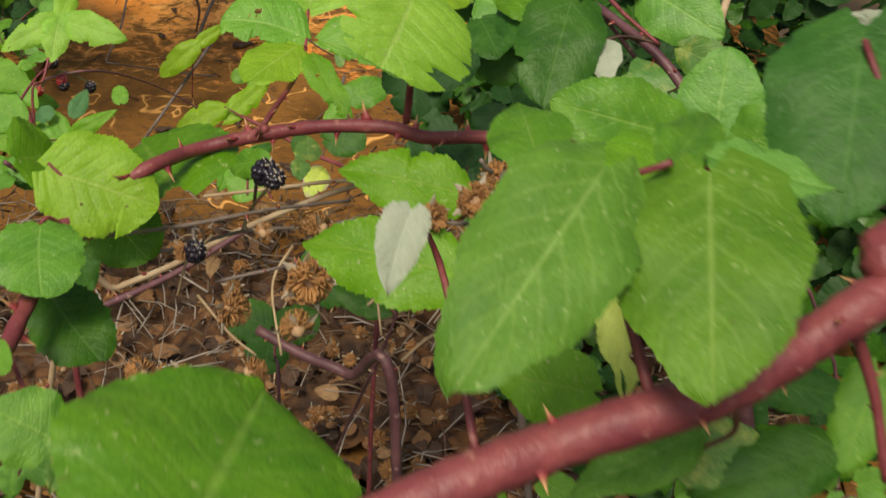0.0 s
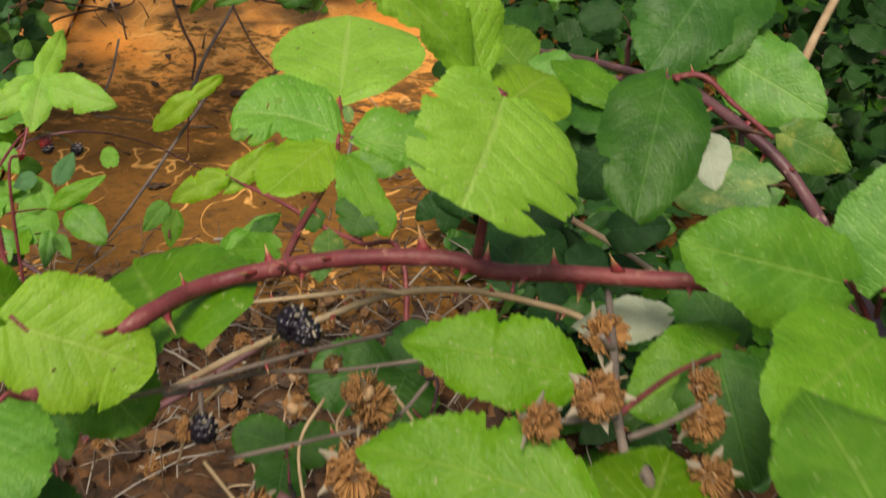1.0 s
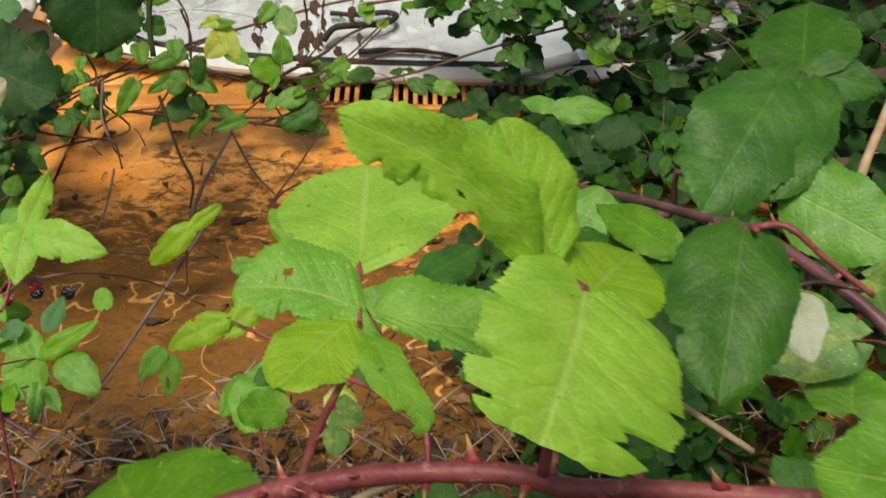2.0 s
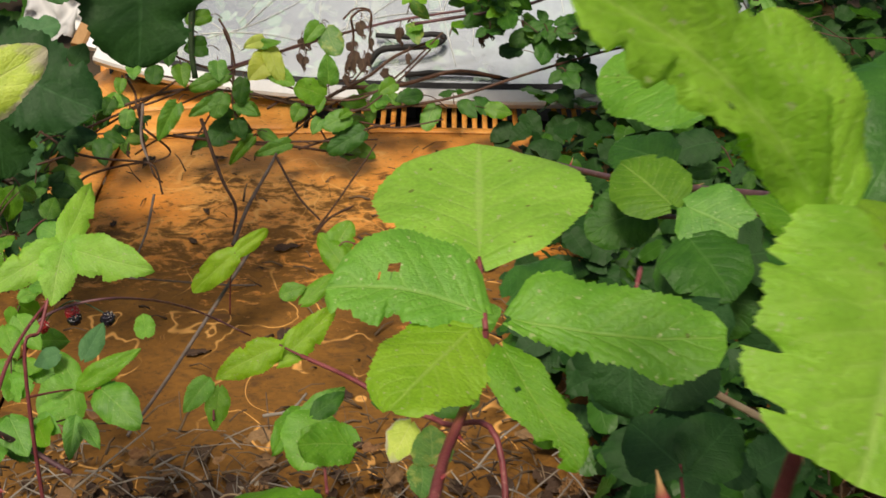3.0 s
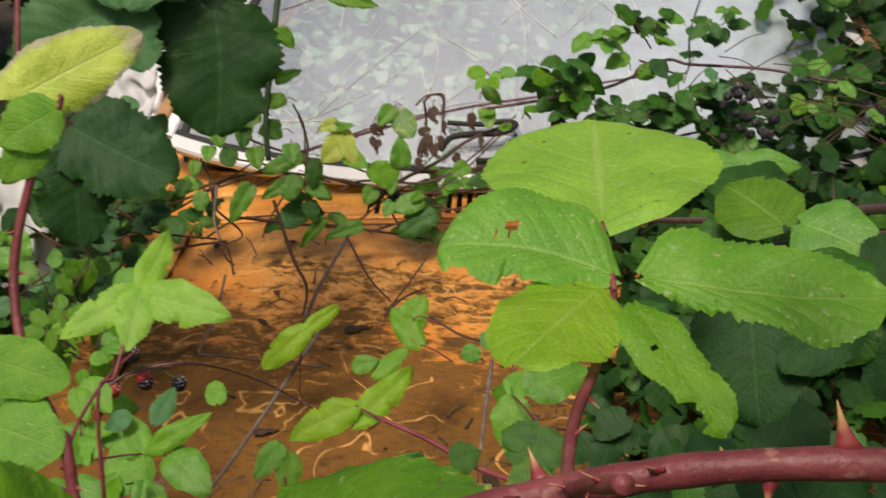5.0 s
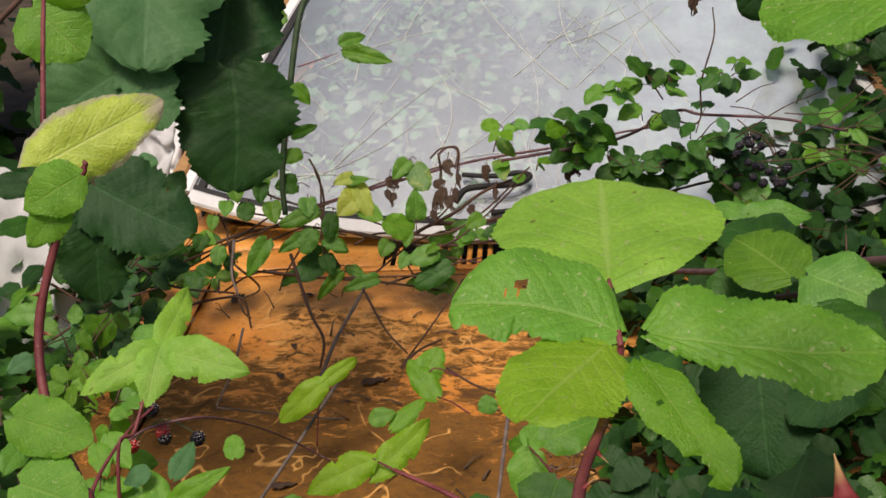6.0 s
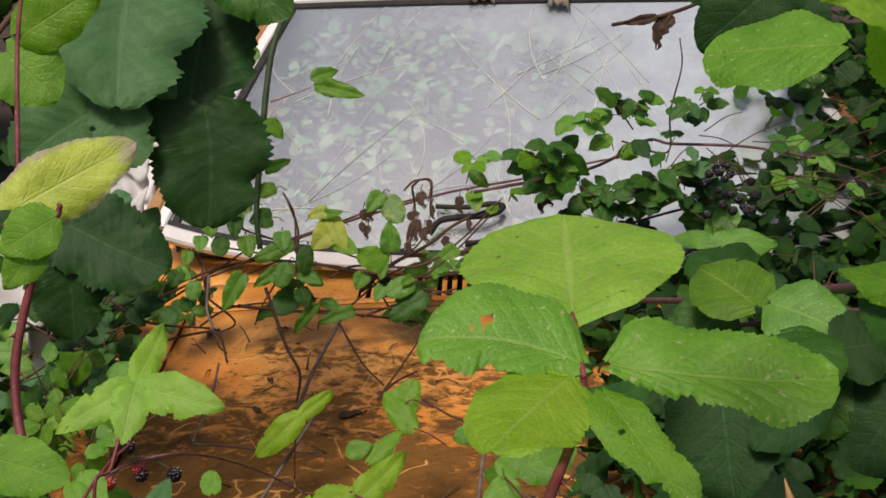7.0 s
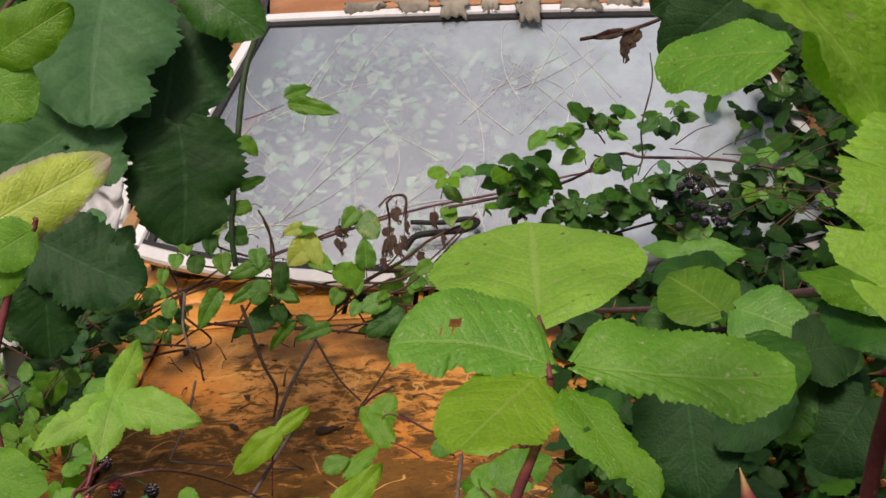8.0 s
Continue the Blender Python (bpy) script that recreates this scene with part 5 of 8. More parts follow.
P = thing("bramble", "bramble with pleated deep green leaves on a purple cane", "bramble")
cane(P, [(0.6, 0.9, 0), (0.4824, 0.8464, 1.1144), (0.1546, 0.8242, 1.5917), (0.122, 0.8411, 1.5873), (0.099, 0.8595, 1.5798), (0.0736, 0.8853, 1.5642), (0.0554, 0.9294, 1.5417)], 0.0022, 0.0015, CANE_PURPLE, 10, 0.005)
leaf(P, [(0.0698, 0.9003, 1.5596), (0.082, 0.905, 1.5560), (0.092, 0.907, 1.5525)], 0.0013, [
    ("pleat", "deep", 0.0658, 0.9394, 1.5729, 0.0350, 0.9736, 1.5746, 0, -0.1, -0.5, 0.86),
    ("pleat", "leafy", 0.0542, 0.8658, 1.5814, 0.0298, 0.9049, 1.5931, 0, -0.1, -0.55, 0.83),
    ("pleat", "mid", 0.0582, 0.8475, 1.5896, 0.0906, 0.8236, 1.5862, 0.0450, -0.15, -0.6, 0.8),
    ("pleat", "deep", 0.0578, 0.8314, 1.5792, 0.0723, 0.7852, 1.5756, 0, -0.1, -0.55, 0.83),
    ("pleat", "deep", 0.0510, 0.9102, 1.5584, 0.0139, 0.8944, 1.5482, 0, 0.0, -0.6, 0.8),
    ("pleat", "deep", 0.1162, 0.9224, 1.5381, 0.1459, 0.8982, 1.5341, 0, -0.2, -0.6, 0.78),
    ("ovate", "mid", 0.0938, 1.188, 1.504, 0.1472, 1.1881, 1.5076, 0.0323, -0.04, -0.66, 0.75),
    ("ovate", "mid", 0.0937, 1.1885, 1.5053, 0.0622, 1.2112, 1.5061, 0.0213, -0.36, -0.53, 0.76)])
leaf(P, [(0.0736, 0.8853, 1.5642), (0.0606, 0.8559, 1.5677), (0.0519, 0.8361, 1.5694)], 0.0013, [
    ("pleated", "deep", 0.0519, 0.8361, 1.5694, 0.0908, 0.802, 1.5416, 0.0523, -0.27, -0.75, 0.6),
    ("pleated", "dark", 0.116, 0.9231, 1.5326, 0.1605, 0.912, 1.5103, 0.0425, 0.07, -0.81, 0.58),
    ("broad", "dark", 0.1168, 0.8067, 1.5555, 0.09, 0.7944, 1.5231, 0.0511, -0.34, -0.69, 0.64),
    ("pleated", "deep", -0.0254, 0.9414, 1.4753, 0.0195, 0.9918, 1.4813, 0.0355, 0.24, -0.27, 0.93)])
# From here down, deep shade is coloured into the leaves.
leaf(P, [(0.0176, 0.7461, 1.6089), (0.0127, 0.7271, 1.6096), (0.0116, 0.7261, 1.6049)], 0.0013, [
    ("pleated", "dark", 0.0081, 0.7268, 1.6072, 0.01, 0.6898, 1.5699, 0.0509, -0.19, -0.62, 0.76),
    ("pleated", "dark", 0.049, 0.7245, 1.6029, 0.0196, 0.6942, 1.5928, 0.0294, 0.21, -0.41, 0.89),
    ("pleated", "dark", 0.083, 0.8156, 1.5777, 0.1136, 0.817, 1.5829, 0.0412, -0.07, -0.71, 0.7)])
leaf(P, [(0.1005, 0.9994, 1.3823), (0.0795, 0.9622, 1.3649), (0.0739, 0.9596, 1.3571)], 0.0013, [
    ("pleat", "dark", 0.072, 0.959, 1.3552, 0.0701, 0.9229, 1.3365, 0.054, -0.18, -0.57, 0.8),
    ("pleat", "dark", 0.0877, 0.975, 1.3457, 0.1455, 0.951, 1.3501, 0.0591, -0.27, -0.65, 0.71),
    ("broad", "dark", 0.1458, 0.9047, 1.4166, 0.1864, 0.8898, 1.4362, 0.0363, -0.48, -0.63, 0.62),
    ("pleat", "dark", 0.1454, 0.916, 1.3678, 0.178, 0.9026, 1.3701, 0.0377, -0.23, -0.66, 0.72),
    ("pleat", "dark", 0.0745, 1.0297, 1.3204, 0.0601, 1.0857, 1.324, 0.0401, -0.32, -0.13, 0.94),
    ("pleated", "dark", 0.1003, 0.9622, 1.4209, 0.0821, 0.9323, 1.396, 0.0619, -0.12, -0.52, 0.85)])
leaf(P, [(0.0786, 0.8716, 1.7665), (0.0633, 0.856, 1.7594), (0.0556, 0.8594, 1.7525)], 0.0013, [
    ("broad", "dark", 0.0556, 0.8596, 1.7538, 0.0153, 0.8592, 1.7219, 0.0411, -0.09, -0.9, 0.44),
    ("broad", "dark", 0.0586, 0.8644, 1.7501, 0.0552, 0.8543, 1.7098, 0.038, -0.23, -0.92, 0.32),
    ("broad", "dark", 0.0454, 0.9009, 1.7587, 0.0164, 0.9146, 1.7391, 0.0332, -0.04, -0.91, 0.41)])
cane(P, [(0.0152, 1.273, 1.6717), (0.0558, 1.2546, 1.6817), (0.0961, 1.2871, 1.6897), (0.1369, 1.2504, 1.7157)], 0.0016, 0.0016, CANE_BROWN)
leaf(P, [(0.0605, 1.2547, 1.6816), (0.0592, 1.2539, 1.6784), (0.0571, 1.2548, 1.6747)], 0.0012, [
    ("torn", "dead", 0.0547, 1.2553, 1.6770, 0.0502, 1.2500, 1.6544, 0.0134, -0.12, -0.93, 0.34),
    ("narrow", "dead", 0.0511, 1.2542, 1.6804, 0.0227, 1.254, 1.6762, 0.0086, 0.01, -0.92, 0.38),
    ("narrow", "dead", 0.0652, 1.2542, 1.6792, 0.0463, 1.2536, 1.6713, 0.0129, -0.03, -0.91, 0.41)], CANE_BROWN)
sprig(P, (0.2629, 1.4594, 1.3406), (0.035, 0.08, 0.035), 9, 0.0477, ('deep', 'dark'), 104, "round")

P = thing("bramble", "bramble shoot with bright leaves and ripening blackberries above the bonnet", "bramble")
cane(P, [(-0.3844, 0.9751, 0), (-0.3748, 0.974, 1.0073), (-0.3788, 1.0016, 1.3533), (-0.3695, 1.0247, 1.3911), (-0.363, 1.0737, 1.4338)], 0.0018, 0.0012, CANE_RED, 5, 0.004)
leaf(P, [(-0.3653, 1.0445, 1.4083), (-0.3617, 1.0642, 1.4266), (-0.3609, 1.0737, 1.4338)], 0.0013, [
    ("coarse", "lime", -0.3607, 1.0739, 1.436, -0.3488, 1.1243, 1.4658, 0.0307, 0.35, -0.37, 0.86),
    ("coarse", "lime", -0.3597, 1.0737, 1.4324, -0.2908, 1.0528, 1.4275, 0.0456, -0.19, -0.7, 0.68),
    ("coarse", "lime", -0.3603, 1.0738, 1.4342, -0.4118, 1.0324, 1.4153, 0.0372, 0.44, -0.61, 0.66),
    ("coarse", "lime", -0.3602, 1.0739, 1.436, -0.3619, 1.0336, 1.4062, 0.0399, 0.3, -0.37, 0.88),
    ("round", "mid", -0.3657, 1.0828, 1.4342, -0.3854, 1.092, 1.441, 0.0208, -0.1, -0.55, 0.83)])
leaf(P, [(-0.4653, 1.1935, 1.2006), (-0.4486, 1.2201, 1.1882), (-0.4358, 1.2374, 1.1794)], 0.0013, [
    ("ovate", "bright", -0.4328, 1.2385, 1.1821, -0.4583, 1.2668, 1.2101, 0.0283, 0.09, -0.5, 0.86),
    ("ovate", "bright", -0.4329, 1.2381, 1.181, -0.371, 1.25, 1.22, 0.0272, -0.09, -0.83, 0.54),
    ("broad", "bright", -0.433, 1.237, 1.1777, -0.4594, 1.2045, 1.1732, 0.0479, 0.48, -0.41, 0.78),
    ("broad", "mid", -0.4081, 1.2377, 1.1797, -0.3643, 1.2019, 1.1667, 0.0366, -0.17, -0.41, 0.9),
    ("narrow", "mid", -0.4277, 1.2132, 1.1672, -0.4269, 1.1741, 1.1441, 0.0208, 0.24, -0.38, 0.9),
    ("ovate", "bright", -0.4764, 1.238, 1.185, -0.5063, 1.2326, 1.1751, 0.0262, -0.09, -0.79, 0.61),
    ("ovate", "grey", -0.4295, 1.2636, 1.1981, -0.4168, 1.3005, 1.221, 0.0269, 0.31, -0.44, 0.84),
    ("round", "bright", -0.3866, 1.3365, 1.1782, -0.395, 1.361, 1.1922, 0.0224, 0.06, -0.35, 0.93)])
leaf(P, [(-0.4506, 1.1432, 1.1876), (-0.4358, 1.1618, 1.1927), (-0.4264, 1.1797, 1.1858)], 0.0013, [
    ("round", "deep", -0.4355, 1.1423, 1.1854, -0.4708, 1.1417, 1.1852, 0.0346, -0.02, -0.67, 0.74),
    ("narrow", "mid", -0.4165, 1.1956, 1.1739, -0.3955, 1.1714, 1.1599, 0.0169, -0.03, -0.36, 0.93),
    ("ovate", "grey", -0.448, 1.2486, 1.2145, -0.4756, 1.2442, 1.2039, 0.0253, -0.13, -0.74, 0.67)])
berry(P, -0.421, 1.3258, 1.2066, 0.0081, "black", 0.3)
berry(P, -0.4558, 1.3254, 1.2069, 0.0081, "black", 1.1)
berry(P, -0.4903, 1.3215, 1.1986, 0.0081, "red", 2.0)
berry(P, -0.4579, 1.3273, 1.2133, 0.0081, "red", 0.8)
berry(P, -0.4595, 1.3067, 1.2497, 0.0079, "black", 0.5)
cane(P, [(-0.4963, 1.2948, 1.21), (-0.4679, 1.3196, 1.2219), (-0.412, 1.3492, 1.2185), (-0.3825, 1.5141, 1.1045), (-0.3221, 1.5852, 1.0188)], 0.0016, 0.0012, CANE_PURPLE, 5, 0.004)
cane(P, [(-0.4903, 1.3215, 1.1986), (-0.4769, 1.3268, 1.214), (-0.4533, 1.3309, 1.2254), (-0.4208, 1.3272, 1.2112)], 0.0009, 0.0008, CANE_GREEN)
cane(P, [(-0.4783, 1.1489, 1.2203), (-0.4791, 1.2045, 1.2371), (-0.4677, 1.2592, 1.2525), (-0.4548, 1.3095, 1.2547)], 0.002, 0.0014, CANE_RED, 4, 0.004)
cane(P, [(-0.4608, 1.1033, 1.2307), (-0.444, 1.1257, 1.1951), (-0.4048, 1.1199, 1.17)], 0.003, 0.0026, CANE_PURPLE, 4, 0.005)

P = thing("bramble", "young bramble shoots with bright leaves growing across the grimy bonnet", "bramble")
cane(P, [(-0.1965, 1.1705, 1.2699), (-0.1495, 1.1423, 1.2659), (-0.1093, 1.1138, 1.2601), (-0.0665, 1.0785, 1.2663), (-0.0197, 1.0149, 1.2783), (-0.0209, 0.901, 1.0117), (-0.02, 0.85, 0)], 0.002, 0.003, CANE_RED, 8, 0.004)
leaf(P, [(-0.1965, 1.1705, 1.2699), (-0.2092, 1.1737, 1.2748), (-0.2168, 1.1757, 1.2782)], 0.0013, [
    ("coarse", "lime", -0.2169, 1.1755, 1.2772, -0.2744, 1.1551, 1.2543, 0.0409, 0.18, -0.71, 0.68),
    ("coarse", "lime", -0.217, 1.1706, 1.2624, -0.168, 1.2166, 1.2981, 0.0374, 0.2, -0.55, 0.81)])
leaf(P, [(-0.3737, 1.7112, 0.9721), (-0.3683, 1.7151, 1.0415), (-0.3593, 1.7115, 1.0741)], 0.0013, [
    ("pleat", "lime", -0.361, 1.711, 1.0718, -0.3158, 1.7364, 1.1006, 0.0256, 0.15, -0.76, 0.63),
    ("pleat", "lime", -0.3593, 1.7115, 1.0741, -0.4198, 1.6819, 1.0265, 0.0414, 0.08, -0.81, 0.57)])
leaf(P, [(-0.2907, 1.2066, 1.1674), (-0.2952, 1.2305, 1.1763), (-0.2966, 1.2371, 1.1949)], 0.0013, [
    ("narrow", "bright", -0.2966, 1.2376, 1.1966, -0.3209, 1.2115, 1.1733, 0.0241, 0.21, -0.61, 0.76),
    ("ovate", "bright", -0.2884, 1.2338, 1.1874, -0.2908, 1.2032, 1.158, 0.0287, 0.14, -0.58, 0.8)])
leaf(P, [(-0.153, 1.1037, 1.1994), (-0.1761, 1.1441, 1.2033), (-0.1838, 1.1496, 1.2147)], 0.0013, [
    ("ovate", "mid", -0.1966, 1.151, 1.2135, -0.1581, 1.1736, 1.2348, 0.0254, 0.16, -0.62, 0.77),
    ("broad", "bright", -0.1787, 1.1499, 1.2177, -0.1924, 1.1039, 1.1962, 0.0533, 0.11, -0.65, 0.75),
    ("ovate", "mid", -0.1999, 1.1781, 1.2028, -0.2193, 1.1244, 1.1996, 0.033, 0.29, -0.12, 0.95),
    ("ovate", "yellow", -0.0948, 1.1224, 1.2331, -0.1109, 1.0884, 1.2178, 0.0366, 0.12, -0.54, 0.83)])
leaf(P, [(-0.1497, 1.5567, 1.1147), (-0.1729, 1.5889, 1.1122), (-0.1924, 1.6099, 1.1084)], 0.0013, [
    ("pleat", "bright", -0.1946, 1.6094, 1.107, -0.2332, 1.6454, 1.1454, 0.036, -0.04, -0.68, 0.74),
    ("pleat", "bright", -0.2404, 1.5115, 1.1161, -0.2027, 1.5392, 1.1441, 0.0245, 0.15, -0.68, 0.72),
    ("ovate", "mid", -0.268, 1.5161, 1.1249, -0.2369, 1.518, 1.1362, 0.0279, -0.08, -0.79, 0.61)])
leaf(P, [(-0.1675, 1.6323, 1.1266), (-0.1968, 1.6351, 1.1367), (-0.2113, 1.631, 1.122)], 0.0013, [
    ("pleat", "bright", -0.2186, 1.6294, 1.1161, -0.1911, 1.6607, 1.1553, 0.0423, 0.11, -0.72, 0.69),
    ("round", "mottled", -0.1143, 1.537, 1.154, -0.1008, 1.5379, 1.1577, 0.0233, -0.04, -0.78, 0.62),
    ("round", "mid", -0.1263, 1.4861, 1.1546, -0.1233, 1.4916, 1.1741, 0.023, -0.03, -0.91, 0.4)])
leaf(P, [(-0.0566, 1.0733, 1.3251), (-0.0708, 1.1394, 1.3049), (-0.0786, 1.1682, 1.2975)], 0.0013, [
    ("ovate", "bright", -0.0785, 1.1678, 1.296, -0.0817, 1.1367, 1.259, 0.0402, -0.01, -0.68, 0.73),
    ("ovate", "bright", -0.0801, 1.1685, 1.2983, -0.0655, 1.1916, 1.3107, 0.0286, 0.18, -0.45, 0.88),
    ("ovate", "mid", -0.0801, 1.1685, 1.2983, -0.0997, 1.1882, 1.2918, 0.0204, -0.6, -0.43, 0.68),
    ("broad", "mid", -0.0645, 1.1258, 1.3294, -0.018, 1.1476, 1.3422, 0.0354, 0.17, -0.58, 0.8),
    ("pleated", "deep", -0.0585, 1.0307, 1.3518, -0.0706, 1.005, 1.3297, 0.0532, 0.04, -0.54, 0.84),
    ("ovate", "deep", -0.1285, 1.1122, 1.2653, -0.1053, 1.1135, 1.2763, 0.0327, -0.1, -0.75, 0.66),
    ("ovate", "deep", -0.1805, 1.1119, 1.2469, -0.1534, 1.1328, 1.2591, 0.0229, 0.28, -0.53, 0.8)])
sprig(P, (-0.461, 1.1626, 1.198), (0.03, 0.05, 0.025), 6, 0.0375, ('bright', 'mid'), 105, "ovate")
sprig(P, (-0.513, 1.2937, 1.2104), (0.023, 0.05, 0.039), 6, 0.0394, ('bright', 'mid'), 106, "ovate")
sprig(P, (-0.5567, 1.4361, 1.1938), (0.032, 0.05, 0.025), 5, 0.0446, ('bright', 'mid', 'leafy'), 107, "ovate")
sprig(P, (-0.5263, 1.3472, 1.2409), (0.041, 0.05, 0.024), 5, 0.0353, ('mid', 'leafy'), 108, "ovate")
sprig(P, (-0.7287, 1.8326, 1.0327), (0.051, 0.06, 0.034), 5, 0.0471, ('mid', 'bright'), 109, "round")
leaf(P, [(-0.6103, 1.6208, 1.1459), (-0.5955, 1.6262, 1.1598), (-0.5845, 1.6291, 1.1666)], 0.0013, [
    ("ovate", "mid", -0.5845, 1.6291, 1.1666, -0.5789, 1.6557, 1.186, 0.0312, 0.32, -0.5, 0.81),
    ("ovate", "mid", -0.5752, 1.6211, 1.1381, -0.5874, 1.6466, 1.1576, 0.0341, 0.11, -0.43, 0.89)])

P = thing("dead_bramble", "dry brown twigs standing and lying on the bonnet", "bramble")
cane(P, [(-0.4787, 2.1063, 1.1107), (-0.4303, 2.0001, 1.0527), (-0.4003, 1.9473, 1.027), (-0.4028, 1.9207, 0.9904)], 0.003, 0.0021, CANE_BROWN, 5, 0.005)
cane(P, [(-0.4068, 1.9352, 0.9632), (-0.3887, 1.9933, 1.0052), (-0.3639, 2.0502, 1.0403), (-0.3511, 2.0841, 1.0598)], 0.0036, 0.0025199999999999997, CANE_GREY, 5, 0.005)
cane(P, [(-0.323, 2.1688, 1.0801), (-0.2762, 2.2162, 1.1099), (-0.2062, 2.2446, 1.1403), (-0.1566, 2.3041, 1.1603), (-0.0834, 2.3522, 1.1774)], 0.0036, 0.0025199999999999997, CANE_BROWN, 5, 0.005)
cane(P, [(-0.3517, 2.0743, 1.0608), (-0.3106, 2.0263, 1.0097), (-0.271, 1.9919, 0.9828)], 0.0022, 0.00154, CANE_BROWN)
cane(P, [(-0.5387, 2.144, 1.0647), (-0.4429, 2.1573, 1.0479), (-0.3252, 2.1702, 1.0343), (-0.2262, 2.1797, 1.0156)], 0.0028, 0.00196, CANE_BROWN, 5, 0.005)
cane(P, [(-0.2188, 2.0241, 0.9928), (-0.2536, 1.9912, 0.988), (-0.2783, 1.9553, 0.9751), (-0.2391, 2.0487, 1.0014), (-0.1878, 2.1694, 1.0428)], 0.0022, 0.00154, CANE_BROWN)
cane(P, [(-0.7783, 1.9436, 1.0685), (-0.7431, 2.0013, 1.0722), (-0.6767, 2.0685, 1.0991), (-0.5998, 2.1817, 1.106), (-0.542, 2.246, 1.13)], 0.0028, 0.00196, CANE_BROWN, 5, 0.005)
cane(P, [(-0.711, 1.7871, 1.0476), (-0.6518, 1.9027, 1.0657), (-0.6314, 1.9589, 1.0734), (-0.5736, 2.0135, 1.0692), (-0.542, 2.0137, 1.0646), (-0.5295, 1.9998, 1.0207)], 0.0024, 0.0016799999999999999, CANE_BROWN)
cane(P, [(-0.7422, 1.8495, 1.0899), (-0.6943, 1.8489, 1.0723), (-0.6454, 1.8502, 1.063)], 0.0022, 0.00154, CANE_BROWN)
cane(P, [(-0.4733, 2.2599, 1.1423), (-0.3208, 2.3538, 1.164), (-0.1772, 2.4245, 1.184), (-0.0159, 2.4666, 1.201), (0.1059, 2.5082, 1.2183), (0.2184, 2.5358, 1.2289)], 0.003, 0.0021, CANE_PURPLE, 5, 0.005)
cane(P, [(-0.4844, 2.352, 1.2078), (-0.461, 2.3218, 1.1748), (-0.451, 2.2672, 1.1183), (-0.433, 2.2328, 1.0777)], 0.0022, 0.00154, CANE_BROWN)
cane(P, [(-0.2612, 2.4056, 1.1942), (-0.2402, 2.4132, 1.2118), (-0.2105, 2.4125, 1.2091), (-0.2126, 2.384, 1.1795)], 0.002, 0.0014, CANE_BROWN)
cane(P, [(-0.4126, 2.2431, 1.1063), (-0.3322, 2.2384, 1.0878), (-0.2312, 2.2362, 1.0794), (-0.1509, 2.2586, 1.0826)], 0.0024, 0.0016799999999999999, CANE_BROWN)
cane(P, [(-0.2515, 2.2494, 1.117), (-0.1522, 2.2991, 1.1054), (-0.0483, 2.3559, 1.1139), (0.0364, 2.352, 1.1054)], 0.004, 0.0028, CANE_BROWN, 5, 0.005)
cane(P, [(-0.5825, 2.1359, 1.1241), (-0.5742, 2.0723, 1.0889), (-0.5558, 2.0341, 1.0653)], 0.0026, 0.0018199999999999998, CANE_GREY, 5, 0.005)
cane(P, [(-0.5433, 1.9993, 1.0207), (-0.5461, 1.9342, 0.9822), (-0.5482, 1.8263, 0.9712)], 0.0022, 0.00154, CANE_GREY)
cane(P, [(-0.3515, 1.8466, 1.0215), (-0.4194, 1.574, 0.9807), (-0.4356, 1.3797, 1.0108)], 0.003, 0.0021, CANE_GREY, 5, 0.005)
cane(P, [(-0.3338, 1.8794, 0.9229), (-0.4041, 1.8337, 0.9487), (-0.5091, 1.6992, 1.0374)], 0.0018, 0.0012599999999999998, CANE_GREY)
cane(P, [(-0.1003, 1.5301, 1.1311), (-0.1052, 1.4269, 1.1302), (-0.1091, 1.3261, 1.1364)], 0.0026, 0.0018199999999999998, CANE_GREY, 5, 0.005)
cane(P, [(-0.1977, 1.8597, 1.0237), (-0.1446, 1.8073, 1.019), (-0.0865, 1.7596, 1.0321)], 0.002, 0.0014, CANE_BROWN)
cane(P, [(-0.1029, 1.7259, 1.0934), (-0.0644, 1.6722, 1.0878)], 0.0014, 0.00098, CANE_STRAW)
cane(P, [(-0.271, 1.36, 1.0571), (-0.2397, 1.3614, 1.0648), (-0.2241, 1.3918, 1.0667)], 0.002, 0.0014, LITTER_PALE)

P = thing("bramble", "trailing bramble with small round leaves across the windscreen base", "bramble")
cane(P, [(-1, 1.9, 0), (-0.95, 1.95, 0.8), (-0.831, 2.0983, 1.074), (-0.7065, 2.1653, 1.0794), (-0.5381, 2.2209, 1.1182), (-0.3896, 2.2233, 1.1088), (-0.2498, 2.2173, 1.0866), (-0.0696, 2.243, 1.1007), (0.0926, 2.2786, 1.1434), (0.2413, 2.339, 1.1677), (0.3963, 2.3519, 1.1978)], 0.003, 0.0024, CANE_BROWN, 14, 0.005)
sprig(P, (-0.7549, 2.1847, 1.0548), (0.046, 0.03, 0.031), 4, 0.0428, ('deep', 'mid'), 110, "round")
sprig(P, (-0.6532, 2.1879, 1.0388), (0.031, 0.03, 0.036), 2, 0.0458, ('deep', 'mid'), 111, "round")
sprig(P, (-0.5984, 2.2007, 1.0666), (0.031, 0.03, 0.025), 2, 0.0428, ('deep', 'mid'), 112, "round")
sprig(P, (-0.5398, 2.2542, 1.1752), (0.041, 0.03, 0.031), 2, 0.0428, ('deep', 'mid'), 113, "round")
sprig(P, (-0.4249, 2.208, 1.0663), (0.031, 0.03, 0.022), 2, 0.0468, ('deep', 'mid'), 114, "round")
